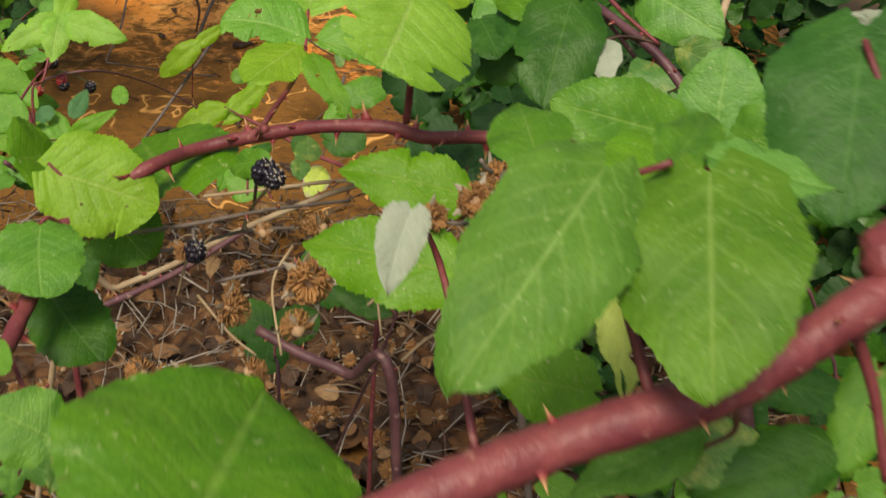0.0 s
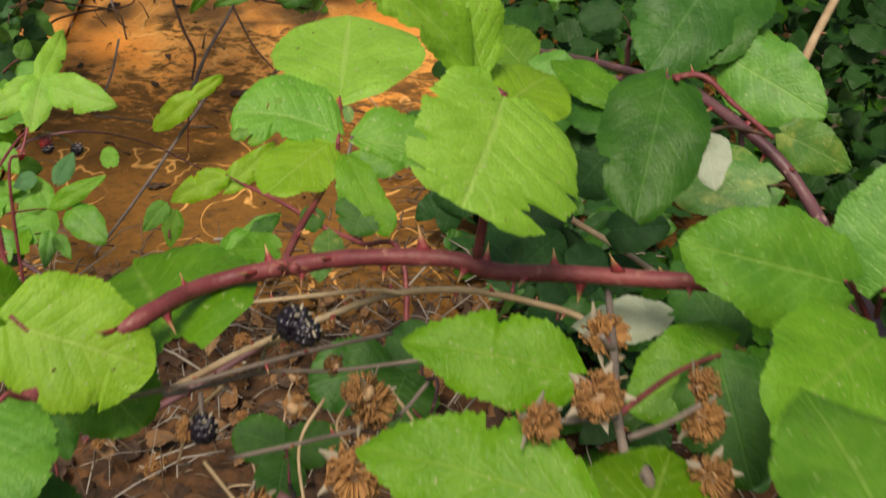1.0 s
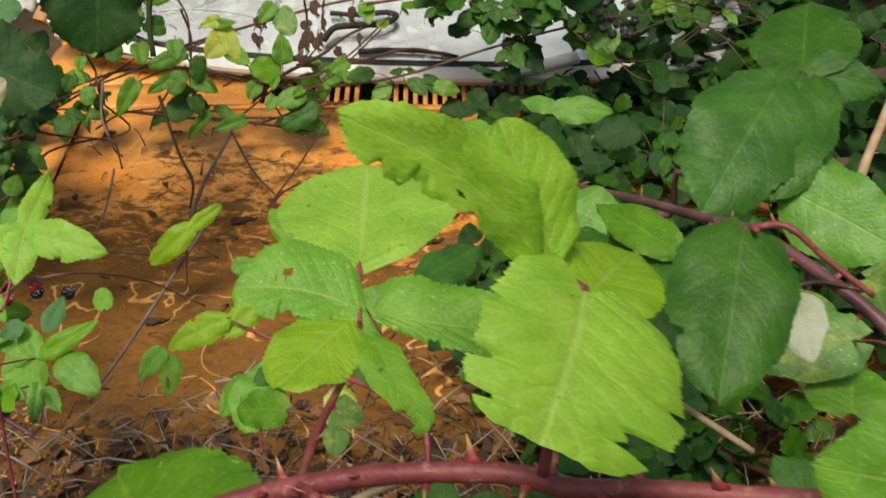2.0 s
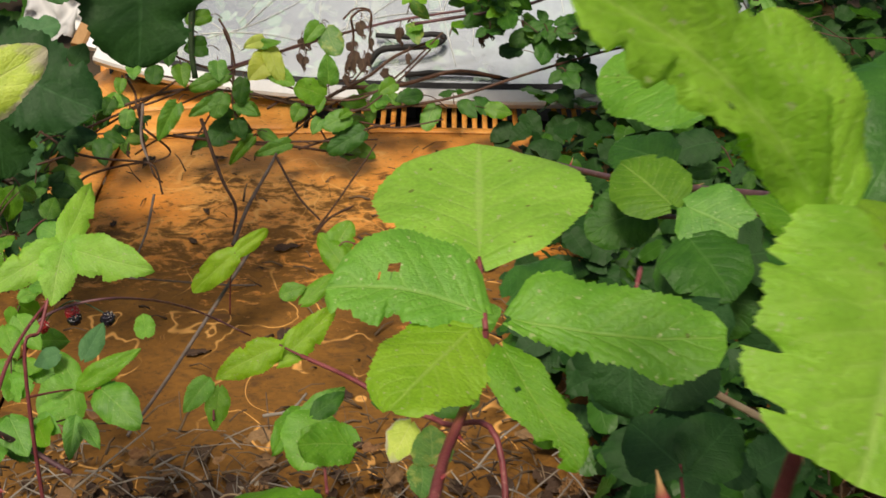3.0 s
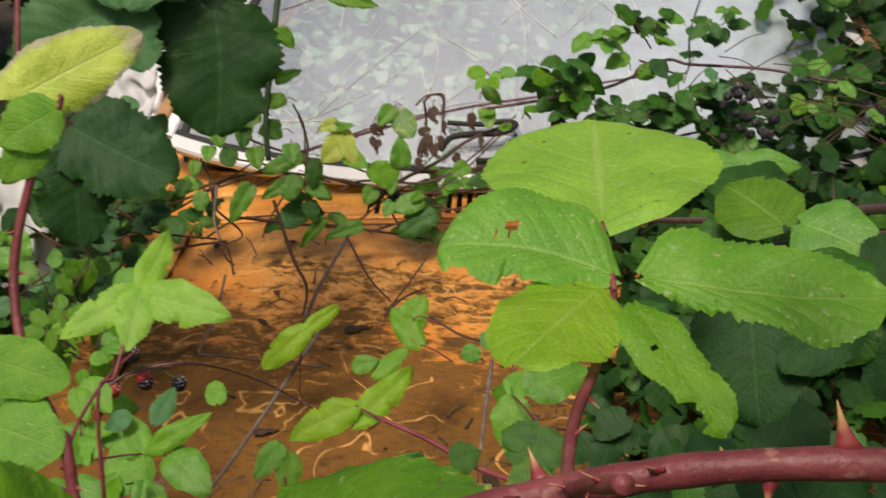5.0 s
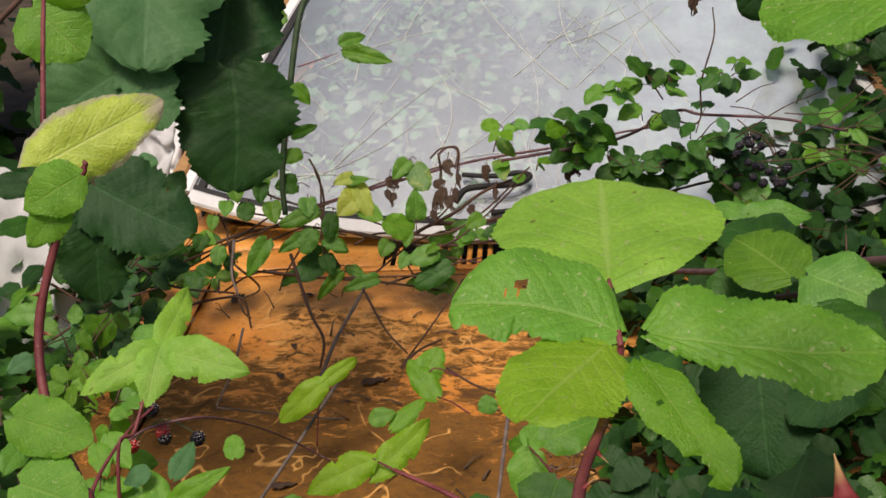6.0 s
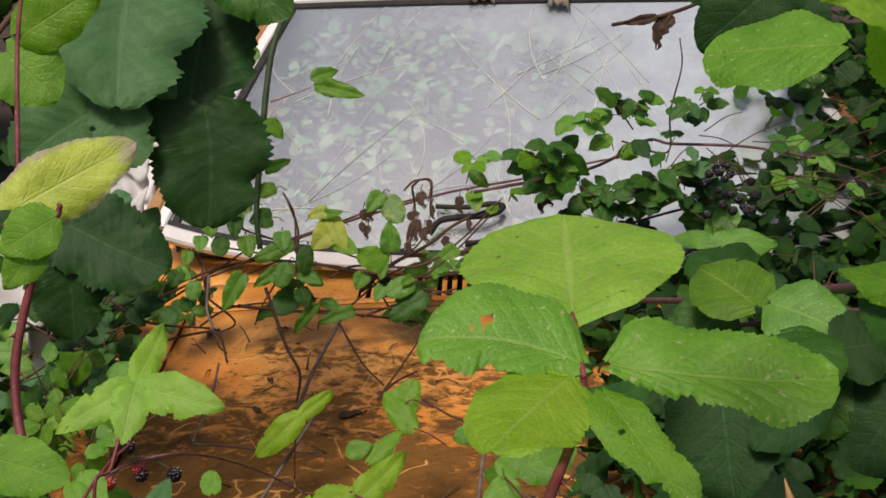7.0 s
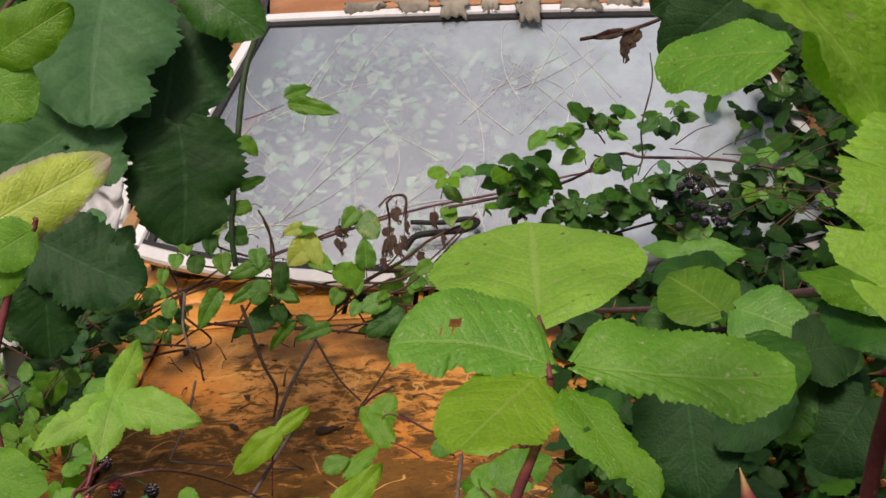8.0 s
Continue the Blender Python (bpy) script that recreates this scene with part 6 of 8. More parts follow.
sprig(P, (-0.2734, 2.2412, 1.0329), (0.042, 0.03, 0.026), 3, 0.0519, ('deep', 'mid'), 115, "round")
sprig(P, (-0.1715, 2.2638, 1.0966), (0.042, 0.03, 0.019), 4, 0.0477, ('deep', 'mid'), 116, "round")
sprig(P, (-0.1916, 2.2465, 1.0484), (0.052, 0.03, 0.019), 3, 0.0457, ('deep', 'mid'), 117, "round")
sprig(P, (-0.1426, 2.3355, 1.2332), (0.036, 0.03, 0.021), 3, 0.0415, ('bright', 'mottled'), 118, "round")
sprig(P, (-0.1175, 2.3539, 1.2772), (0.023, 0.03, 0.015), 3, 0.0332, ('bright', 'mid'), 119, "round")
leaf(P, [(-0.588, 2.1913, 1.2198), (-0.5856, 2.1875, 1.2248), (-0.5837, 2.181, 1.2178)], 0.001, [
    ("ovate", "mid", -0.5837, 2.181, 1.2178, -0.5777, 2.1578, 1.1872, 0.0335, 0.18, -0.7, 0.69)], CANE_BROWN)
leaf(P, [(-0.5383, 2.1937, 1.2146), (-0.5381, 2.1898, 1.2199), (-0.5381, 2.1832, 1.2135)], 0.001, [
    ("ovate", "deep", -0.5381, 2.1832, 1.2135, -0.5387, 2.1601, 1.1855, 0.0285, 0.19, -0.7, 0.69)], CANE_BROWN)
leaf(P, [(-0.5992, 2.1821, 1.1806), (-0.5987, 2.1785, 1.1872), (-0.5986, 2.1726, 1.1833)], 0.001, [
    ("ovate", "mid", -0.5986, 2.1726, 1.1833, -0.5957, 2.1421, 1.1691, 0.0271, 0.21, -0.57, 0.79)], CANE_BROWN)
leaf(P, [(-0.5635, 2.1844, 1.1798), (-0.5633, 2.1806, 1.1857), (-0.5637, 2.1743, 1.1803)], 0.001, [
    ("round", "deep", -0.5637, 2.1743, 1.1803, -0.5625, 2.1433, 1.1595, 0.0329, 0.2, -0.66, 0.72)], CANE_BROWN)
leaf(P, [(-0.6195, 2.163, 1.1607), (-0.6191, 2.1591, 1.1671), (-0.6194, 2.1534, 1.1627)], 0.001, [
    ("ovate", "mid", -0.6194, 2.1534, 1.1627, -0.6202, 2.1333, 1.143, 0.0212, 0.22, -0.6, 0.76)], CANE_BROWN)
leaf(P, [(-0.6497, 2.1514, 1.108), (-0.65, 2.1474, 1.1142), (-0.6509, 2.1414, 1.1089)], 0.001, [
    ("ovate", "deep", -0.6509, 2.1414, 1.1089, -0.6543, 2.1206, 1.0854, 0.0265, 0.24, -0.66, 0.71)], CANE_BROWN)
leaf(P, [(-0.609, 2.1555, 1.1089), (-0.6095, 2.1514, 1.1149), (-0.6105, 2.1454, 1.1092)], 0.001, [
    ("round", "mid", -0.6105, 2.1454, 1.1092, -0.614, 2.1242, 1.0839, 0.0283, 0.23, -0.68, 0.7)], CANE_BROWN)
leaf(P, [(-0.7038, 2.1339, 1.0367), (-0.6893, 2.1321, 1.0464), (-0.6753, 2.1289, 1.0485)], 0.001, [
    ("round", "mid", -0.6753, 2.1289, 1.0485, -0.6286, 2.1182, 1.0561, 0.022, -0.33, -0.74, 0.59)], CANE_BROWN)
leaf(P, [(-0.5096, 2.1671, 1.1298), (-0.5189, 2.1618, 1.1321), (-0.5286, 2.1539, 1.119)], 0.001, [
    ("ovate", "mid", -0.5286, 2.1539, 1.119, -0.5617, 2.1251, 1.0624, 0.0348, 0.13, -0.86, 0.49)], CANE_BROWN)
leaf(P, [(-0.4015, 2.1802, 1.1651), (-0.4201, 2.1753, 1.1721), (-0.439, 2.1685, 1.1684)], 0.001, [
    ("round", "mid", -0.439, 2.1685, 1.1684, -0.5017, 2.1446, 1.1512, 0.0295, 0.15, -0.81, 0.57)], CANE_BROWN)
leaf(P, [(-0.5257, 2.1876, 1.1825), (-0.523, 2.1838, 1.1877), (-0.5207, 2.1774, 1.181)], 0.001, [
    ("ovate", "mid", -0.5207, 2.1774, 1.181, -0.5115, 2.1465, 1.1547, 0.0335, 0.14, -0.69, 0.71)], CANE_BROWN)
leaf(P, [(-0.4265, 2.1717, 1.1248), (-0.4411, 2.167, 1.1313), (-0.4561, 2.1603, 1.1265)], 0.001, [
    ("ovate", "mid", -0.4561, 2.1603, 1.1265, -0.506, 2.1364, 1.1051, 0.0261, 0.16, -0.8, 0.58)], CANE_BROWN)
leaf(P, [(-0.4387, 2.1735, 1.1395), (-0.4431, 2.1692, 1.1442), (-0.4479, 2.1624, 1.1361)], 0.001, [
    ("round", "mid", -0.4479, 2.1624, 1.1361, -0.4643, 2.1387, 1.1012, 0.0357, 0.16, -0.78, 0.6)], CANE_BROWN)
leaf(P, [(-0.4927, 2.2002, 1.2308), (-0.5051, 2.2024, 1.2369), (-0.5164, 2.1962, 1.2351)], 0.001, [
    ("ovate", "mottled", -0.5164, 2.1962, 1.2351, -0.5594, 2.1644, 1.2268, 0.0347, 0.29, -0.77, 0.57)], CANE_BROWN)
leaf(P, [(-0.4567, 2.196, 1.2019), (-0.4666, 2.1923, 1.2109), (-0.4767, 2.1869, 1.2117)], 0.001, [
    ("ovate", "deep", -0.4767, 2.1869, 1.2117, -0.5101, 2.1681, 1.2137, 0.0385, 0.4, -0.73, 0.56)], CANE_BROWN)
leaf(P, [(-0.4606, 2.1926, 1.1873), (-0.4591, 2.1889, 1.1929), (-0.4579, 2.1826, 1.1871)], 0.001, [
    ("ovate", "mid", -0.4579, 2.1826, 1.1871, -0.4524, 2.1521, 1.164, 0.0321, 0.13, -0.68, 0.73)], CANE_BROWN)
leaf(P, [(-0.4132, 2.1797, 1.166), (-0.4138, 2.1755, 1.1704), (-0.4149, 2.1688, 1.1618)], 0.001, [
    ("round", "deep", -0.4149, 2.1688, 1.1618, -0.4184, 2.1454, 1.1248, 0.0303, 0.14, -0.77, 0.63)], CANE_BROWN)
leaf(P, [(-0.4529, 2.1683, 1.114), (-0.4408, 2.1653, 1.1214), (-0.429, 2.1606, 1.1188)], 0.001, [
    ("ovate", "mid", -0.429, 2.1606, 1.1188, -0.3899, 2.1439, 1.1073, 0.0254, -0.17, -0.69, 0.7)], CANE_BROWN)
leaf(P, [(-0.4375, 2.1653, 1.0918), (-0.4325, 2.1616, 1.0974), (-0.428, 2.1558, 1.0911)], 0.001, [
    ("ovate", "deep", -0.428, 2.1558, 1.0911, -0.4131, 2.135, 1.0638, 0.03, 0.06, -0.68, 0.73)], CANE_BROWN)
leaf(P, [(-0.3025, 2.1628, 1.044), (-0.32, 2.1587, 1.0517), (-0.3376, 2.1526, 1.0492)], 0.001, [
    ("ovate", "mid", -0.3376, 2.1526, 1.0492, -0.3961, 2.131, 1.037, 0.0263, 0.16, -0.76, 0.62)], CANE_BROWN)
leaf(P, [(-0.378, 2.1638, 1.0657), (-0.3895, 2.1591, 1.07), (-0.4014, 2.1518, 1.0606)], 0.001, [
    ("ovate", "mid", -0.4014, 2.1518, 1.0606, -0.4414, 2.1257, 1.0198, 0.0227, 0.09, -0.82, 0.57)], CANE_BROWN)
leaf(P, [(-0.3441, 2.2004, 1.1934), (-0.3537, 2.1962, 1.1994), (-0.3635, 2.1894, 1.1943)], 0.001, [
    ("ovate", "lemon", -0.3635, 2.1894, 1.1943, -0.4008, 2.1511, 1.17, 0.0493, 0.18, -0.77, 0.61)], CANE_BROWN)
leaf(P, [(-0.384, 2.203, 1.2145), (-0.3774, 2.1991, 1.2183), (-0.371, 2.1923, 1.209)], 0.001, [
    ("broad", "lemon", -0.371, 2.1923, 1.209, -0.3448, 2.1531, 1.1647, 0.0322, 0.07, -0.77, 0.64)], CANE_BROWN)
leaf(P, [(-0.3874, 2.1891, 1.1728), (-0.3778, 2.1902, 1.1783), (-0.3673, 2.1808, 1.1762)], 0.001, [
    ("broad", "bright", -0.3673, 2.1808, 1.1762, -0.3274, 2.1531, 1.1604, 0.0345, -0.15, -0.69, 0.71)], CANE_BROWN)
leaf(P, [(-0.3633, 2.2039, 1.2135), (-0.3709, 2.2003, 1.2219), (-0.3785, 2.1947, 1.2217)], 0.001, [
    ("ovate", "lemon", -0.3785, 2.1947, 1.2217, -0.4088, 2.1721, 1.2188, 0.0246, 0.42, -0.67, 0.62)], CANE_BROWN)
leaf(P, [(-0.4184, 2.1984, 1.2019), (-0.4053, 2.1961, 1.2116), (-0.3924, 2.1923, 1.2144)], 0.001, [
    ("ovate", "mid", -0.3924, 2.1923, 1.2144, -0.3497, 2.1797, 1.2248, 0.0192, -0.37, -0.79, 0.49)], CANE_BROWN)
leaf(P, [(-0.2704, 2.2214, 1.2466), (-0.2772, 2.2173, 1.2524), (-0.2843, 2.2106, 1.247)], 0.001, [
    ("ovate", "mid", -0.2843, 2.2106, 1.247, -0.3072, 2.1827, 1.2246, 0.0303, 0.18, -0.75, 0.64)], CANE_BROWN)
leaf(P, [(-0.2833, 2.2201, 1.2433), (-0.2778, 2.2163, 1.2481), (-0.2725, 2.2097, 1.2409)], 0.001, [
    ("round", "mottled", -0.2725, 2.2097, 1.2409, -0.2514, 2.177, 1.2055, 0.0429, 0, -0.74, 0.67)], CANE_BROWN)
leaf(P, [(-0.2685, 2.1788, 1.1236), (-0.2688, 2.1767, 1.139), (-0.2691, 2.1742, 1.1525)], 0.001, [
    ("ovate", "mid", -0.2691, 2.1742, 1.1525, -0.2706, 2.1773, 1.2039, 0.0378, 0.12, -0.99, 0)], CANE_BROWN)
leaf(P, [(-0.2519, 2.1776, 1.114), (-0.2636, 2.1743, 1.1255), (-0.2754, 2.1699, 1.1311)], 0.001, [
    ("round", "bright", -0.2754, 2.1699, 1.1311, -0.3218, 2.1527, 1.1563, 0.0455, 0.45, -0.77, 0.45)], CANE_BROWN)
leaf(P, [(-0.2794, 2.1791, 1.1267), (-0.2803, 2.1752, 1.1334), (-0.2814, 2.1694, 1.1292)], 0.001, [
    ("ovate", "mid", -0.2814, 2.1694, 1.1292, -0.2852, 2.149, 1.1104, 0.0199, 0.11, -0.61, 0.78)], CANE_BROWN)
leaf(P, [(-0.3074, 2.1753, 1.1118), (-0.3111, 2.1713, 1.1184), (-0.3152, 2.1653, 1.1141)], 0.001, [
    ("ovate", "mid", -0.3152, 2.1653, 1.1141, -0.3286, 2.1445, 1.0948, 0.0303, 0.18, -0.66, 0.73)], CANE_BROWN)
leaf(P, [(-0.2067, 2.1747, 1.0914), (-0.2197, 2.1708, 1.0991), (-0.2327, 2.1649, 1.0968)], 0.001, [
    ("round", "mid", -0.2327, 2.1649, 1.0968, -0.2762, 2.1446, 1.0855, 0.0381, 0.21, -0.74, 0.64)], CANE_BROWN)
leaf(P, [(-0.2743, 2.1722, 1.089), (-0.2781, 2.1683, 1.0958), (-0.2822, 2.1625, 1.0917)], 0.001, [
    ("ovate", "mid", -0.2822, 2.1625, 1.0917, -0.2959, 2.1417, 1.0734, 0.0253, 0.18, -0.65, 0.74)], CANE_BROWN)
leaf(P, [(-0.1718, 2.1719, 1.0729), (-0.19, 2.1676, 1.0785), (-0.2085, 2.1608, 1.0717)], 0.001, [
    ("round", "deep", -0.2085, 2.1608, 1.0717, -0.2699, 2.1365, 1.0418, 0.04, 0.07, -0.79, 0.61)], CANE_BROWN)
leaf(P, [(-0.1361, 2.1877, 1.1489), (-0.1445, 2.1839, 1.1566), (-0.153, 2.1782, 1.1544)], 0.001, [
    ("ovate", "mid", -0.153, 2.1782, 1.1544, -0.1813, 2.1585, 1.1442, 0.029, 0.26, -0.68, 0.69)], CANE_BROWN)
leaf(P, [(-0.2225, 2.1758, 1.0994), (-0.2275, 2.1722, 1.1077), (-0.2326, 2.1669, 1.1066)], 0.001, [
    ("ovate", "mid", -0.2326, 2.1669, 1.1066, -0.2497, 2.1483, 1.1006, 0.0187, 0.36, -0.54, 0.76)], CANE_BROWN)
leaf(P, [(-0.5074, 2.2167, 1.277), (-0.4963, 2.2145, 1.2875), (-0.4854, 2.2111, 1.292)], 0.001, [
    ("broad", "deep", -0.4854, 2.2111, 1.292, -0.4423, 2.1979, 1.3132, 0.0225, -0.42, -0.85, 0.32)], CANE_BROWN)
leaf(P, [(-0.451, 2.2141, 1.2529), (-0.4603, 2.2105, 1.2612), (-0.4696, 2.2047, 1.2609)], 0.001, [
    ("round", "mid", -0.4696, 2.2047, 1.2609, -0.5068, 2.1815, 1.2579, 0.0291, 0.38, -0.73, 0.57)], CANE_BROWN)
leaf(P, [(-0.6679, 2.1471, 1.0929), (-0.6739, 2.1428, 1.1013), (-0.6803, 2.137, 1.1002)], 0.001, [
    ("broad", "deep", -0.6803, 2.137, 1.1002, -0.7055, 2.1131, 1.093, 0.0356, 0.4, -0.65, 0.65)], CANE_BROWN)
leaf(P, [(-0.6339, 2.1556, 1.1242), (-0.6354, 2.1517, 1.1314), (-0.6375, 2.146, 1.128)], 0.001, [
    ("broad", "deep", -0.6375, 2.146, 1.128, -0.6457, 2.1223, 1.1099, 0.0298, 0.3, -0.58, 0.76)], CANE_BROWN)
cane(P, [(-0.6115, 2.1547, 1.1664), (-0.6027, 2.1694, 1.1296), (-0.5927, 2.1483, 1.1163), (-0.5402, 2.1743, 1.1273), (-0.4763, 2.1649, 1.1617), (-0.4022, 2.2044, 1.1792), (-0.3198, 2.1962, 1.2145), (-0.2224, 2.2255, 1.2335)], 0.0023, 0.0015, CANE_BROWN, 3, 0.004)
cane(P, [(-0.5927, 2.1483, 1.1163), (-0.6299, 2.1604, 1.0907), (-0.6742, 2.1328, 1.0702), (-0.7294, 2.1424, 1.0453)], 0.0023, 0.0015, CANE_BROWN, 3, 0.004)
cane(P, [(-0.5259, 2.198, 1.2451), (-0.5382, 2.1992, 1.1927), (-0.4373, 2.1673, 1.1605), (-0.4334, 2.1742, 1.084), (-0.4159, 2.1529, 1.071)], 0.0023, 0.0015, CANE_BROWN, 3, 0.004)
cane(P, [(-0.4477, 2.2007, 1.2383), (-0.4339, 2.2028, 1.18), (-0.4332, 2.159, 1.1111), (-0.4043, 2.172, 1.0632)], 0.0023, 0.0015, CANE_BROWN, 3, 0.004)
cane(P, [(-0.5581, 2.1426, 1.0654), (-0.4447, 2.1665, 1.0441), (-0.283, 2.1551, 1.0532), (-0.185, 2.177, 1.049)], 0.0023, 0.0015, CANE_BROWN, 3, 0.004)
cane(P, [(-0.3796, 2.1651, 1.1294), (-0.3036, 2.1841, 1.1049), (-0.2227, 2.1671, 1.1065), (-0.1638, 2.195, 1.1381), (-0.0933, 2.2044, 1.2076)], 0.0023, 0.0015, CANE_BROWN, 3, 0.004)
cane(P, [(-0.3753, 2.1618, 1.1096), (-0.333, 2.186, 1.1215), (-0.2224, 2.1708, 1.1262), (-0.1536, 2.1991, 1.1577), (-0.0733, 2.2118, 1.2362)], 0.0023, 0.0015, CANE_BROWN, 3, 0.004)
cane(P, [(-0.2309, 2.2154, 1.2573), (-0.2276, 2.2209, 1.2141), (-0.2336, 2.176, 1.1558), (-0.2033, 2.2097, 1.1756)], 0.0023, 0.0015, CANE_BROWN, 3, 0.004)
cane(P, [(-0.2309, 2.2154, 1.2573), (-0.2172, 2.2379, 1.2631), (-0.1963, 2.2186, 1.2642), (-0.2008, 2.222, 1.2135)], 0.0023, 0.0015, CANE_BROWN, 3, 0.004)
cane(P, [(-0.5947, 2.148, 1.1164), (-0.5932, 2.1551, 1.0391), (-0.5759, 2.1291, 0.9961), (-0.5665, 2.1455, 0.9725)], 0.0023, 0.0015, CANE_BROWN, 3, 0.004)
cane(P, [(-0.5869, 2.1421, 1.0765), (-0.5494, 2.1566, 1.0274), (-0.575, 2.1327, 1.0162)], 0.0023, 0.0015, CANE_BROWN, 3, 0.004)
cane(P, [(-0.323, 2.1511, 1.039), (-0.2348, 2.1779, 1.0597), (-0.1539, 2.1647, 1.0857)], 0.0023, 0.0015, CANE_BROWN, 3, 0.004)
leaf(P, [(-0.3074, 2.214, 1.2003), (-0.3085, 2.2029, 1.1966), (-0.3084, 2.1919, 1.1929)], 0.0012, [
    ("torn", "dead", -0.3084, 2.1919, 1.1929, -0.3100, 2.1750, 1.1753, 0.0135, 0.1, -0.83, 0.55)], CANE_BROWN)
leaf(P, [(-0.3192, 2.2146, 1.2055), (-0.3202, 2.2035, 1.2018), (-0.3202, 2.1924, 1.1981)], 0.0012, [
    ("torn", "dead", -0.3202, 2.1924, 1.1981, -0.3107, 2.1765, 1.1839, 0.0128, 0.04, -0.79, 0.61)], CANE_BROWN)
leaf(P, [(-0.2198, 2.2199, 1.2081), (-0.2212, 2.2087, 1.2043), (-0.2217, 2.1977, 1.2006)], 0.0012, [
    ("torn", "dead", -0.2217, 2.1977, 1.2006, -0.2251, 2.1774, 1.1687, 0.0169, 0.05, -0.89, 0.46)], CANE_BROWN)
leaf(P, [(-0.2299, 2.2172, 1.1986), (-0.2313, 2.2062, 1.1948), (-0.2316, 2.195, 1.1912)], 0.0012, [
    ("torn", "dead", -0.2316, 2.1950, 1.1912, -0.2397, 2.1766, 1.1684, 0.0121, 0.06, -0.86, 0.5)], CANE_BROWN)
leaf(P, [(-0.1999, 2.2207, 1.2076), (-0.2014, 2.2095, 1.2039), (-0.2019, 2.1984, 1.2002)], 0.0012, [
    ("torn", "dead", -0.2019, 2.1984, 1.2002, -0.1968, 2.1805, 1.1803, 0.0124, 0.04, -0.84, 0.54)], CANE_BROWN)
leaf(P, [(-0.1946, 2.2264, 1.2319), (-0.1961, 2.2152, 1.228), (-0.1966, 2.204, 1.2243)], 0.0012, [
    ("torn", "dead", -0.1966, 2.2040, 1.2243, -0.1929, 2.1928, 1.2021, 0.0106, 0.04, -0.84, 0.54)], CANE_BROWN)
leaf(P, [(-0.2396, 2.1992, 1.173), (-0.2409, 2.1884, 1.1694), (-0.2413, 2.1776, 1.1657)], 0.0012, [
    ("torn", "dead", -0.2413, 2.1776, 1.1657, -0.2290, 2.1687, 1.1494, 0.0123, 0, -0.81, 0.59)], CANE_BROWN)
leaf(P, [(-0.1302, 2.2233, 1.2061), (-0.132, 2.2121, 1.2024), (-0.1328, 2.2009, 1.1987)], 0.0012, [
    ("torn", "dead", -0.1328, 2.2009, 1.1987, -0.1293, 2.1832, 1.1826, 0.0108, 0, -0.82, 0.57)], CANE_BROWN)
leaf(P, [(-0.5941, 2.1691, 1.1233), (-0.594, 2.1586, 1.1198), (-0.5927, 2.1483, 1.1163)], 0.0012, [
    ("torn", "dead", -0.5927, 2.1483, 1.1163, -0.5869, 2.1368, 1.0815, 0.0115, 0.22, -0.84, 0.49)], CANE_BROWN)
leaf(P, [(-0.6195, 2.1536, 1.0442), (-0.6191, 2.1431, 1.0411), (-0.6179, 2.1328, 1.0378)], 0.0012, [
    ("torn", "dead", -0.6179, 2.1328, 1.0378, -0.6133, 2.1254, 1.0277, 0.0073, 0.13, -0.66, 0.74)], CANE_BROWN)
sprig(P, (0.0185, 2.2844, 1.2873), (0.046, 0.05, 0.041), 8, 0.0576, ('deep', 'mid', 'deep'), 120, "round")
sprig(P, (0.0803, 2.3134, 1.3574), (0.031, 0.05, 0.023), 5, 0.0432, ('mid',), 121, "round")
sprig(P, (0.1716, 2.3169, 1.3555), (0.046, 0.05, 0.029), 8, 0.0432, ('deep', 'mid', 'dark'), 122, "round")
sprig(P, (0.2731, 2.3297, 1.3876), (0.026, 0.05, 0.036), 6, 0.0432, ('deep', 'mid', 'dark'), 123, "round")
sprig(P, (0.2108, 2.2883, 1.2737), (0.057, 0.05, 0.041), 9, 0.0494, ('deep', 'grey'), 124, "round")
sprig(P, (0.1299, 2.2929, 1.3047), (0.041, 0.05, 0.031), 5, 0.0473, ('deep', 'mid', 'dark'), 125, "round")
sprig(P, (0.1191, 2.2685, 1.2277), (0.072, 0.05, 0.023), 7, 0.0473, ('deep', 'dark'), 126, "round")
sprig(P, (0.2506, 2.2748, 1.2351), (0.062, 0.05, 0.026), 9, 0.0432, ('deep', 'dark'), 127, "round")
sprig(P, (0.372, 2.2783, 1.2328), (0.072, 0.05, 0.051), 14, 0.0463, ('deep', 'dark'), 128, "round")
sprig(P, (-0.0629, 2.2614, 1.2264), (0.046, 0.05, 0.012), 3, 0.037, ('mid',), 129, "round")
sprig(P, (0.4847, 2.2943, 1.2584), (0.072, 0.05, 0.062), 14, 0.0463, ('deep', 'mid'), 130, "round")
sprig(P, (0.3318, 2.2651, 1.1842), (0.062, 0.05, 0.021), 5, 0.072, ('deep', 'mid', 'deep'), 131, "round")
cane(P, [(-0.1245, 2.3133, 1.2171), (0.083, 2.3304, 1.2531), (0.1868, 2.3462, 1.3013), (0.2371, 2.3368, 1.2977), (0.3626, 2.3004, 1.3001), (0.4706, 2.25, 1.2913)], 0.003, 0.0026, CANE_PURPLE, 12, 0.005)
cane(P, [(0.1454, 2.3448, 1.3021), (0.2268, 2.3328, 1.2829), (0.2304, 2.3401, 1.3548), (0.2476, 2.3413, 1.4368), (0.2505, 2.393, 1.4791)], 0.002, 0.0012, CANE_BROWN, 6, 0.004)
cane(P, [(0.2897, 2.0507, 1.2404), (0.3405, 2.0215, 1.2016), (0.4184, 2.0391, 1.1842)], 0.0011, 0.0007, CANE_BROWN)
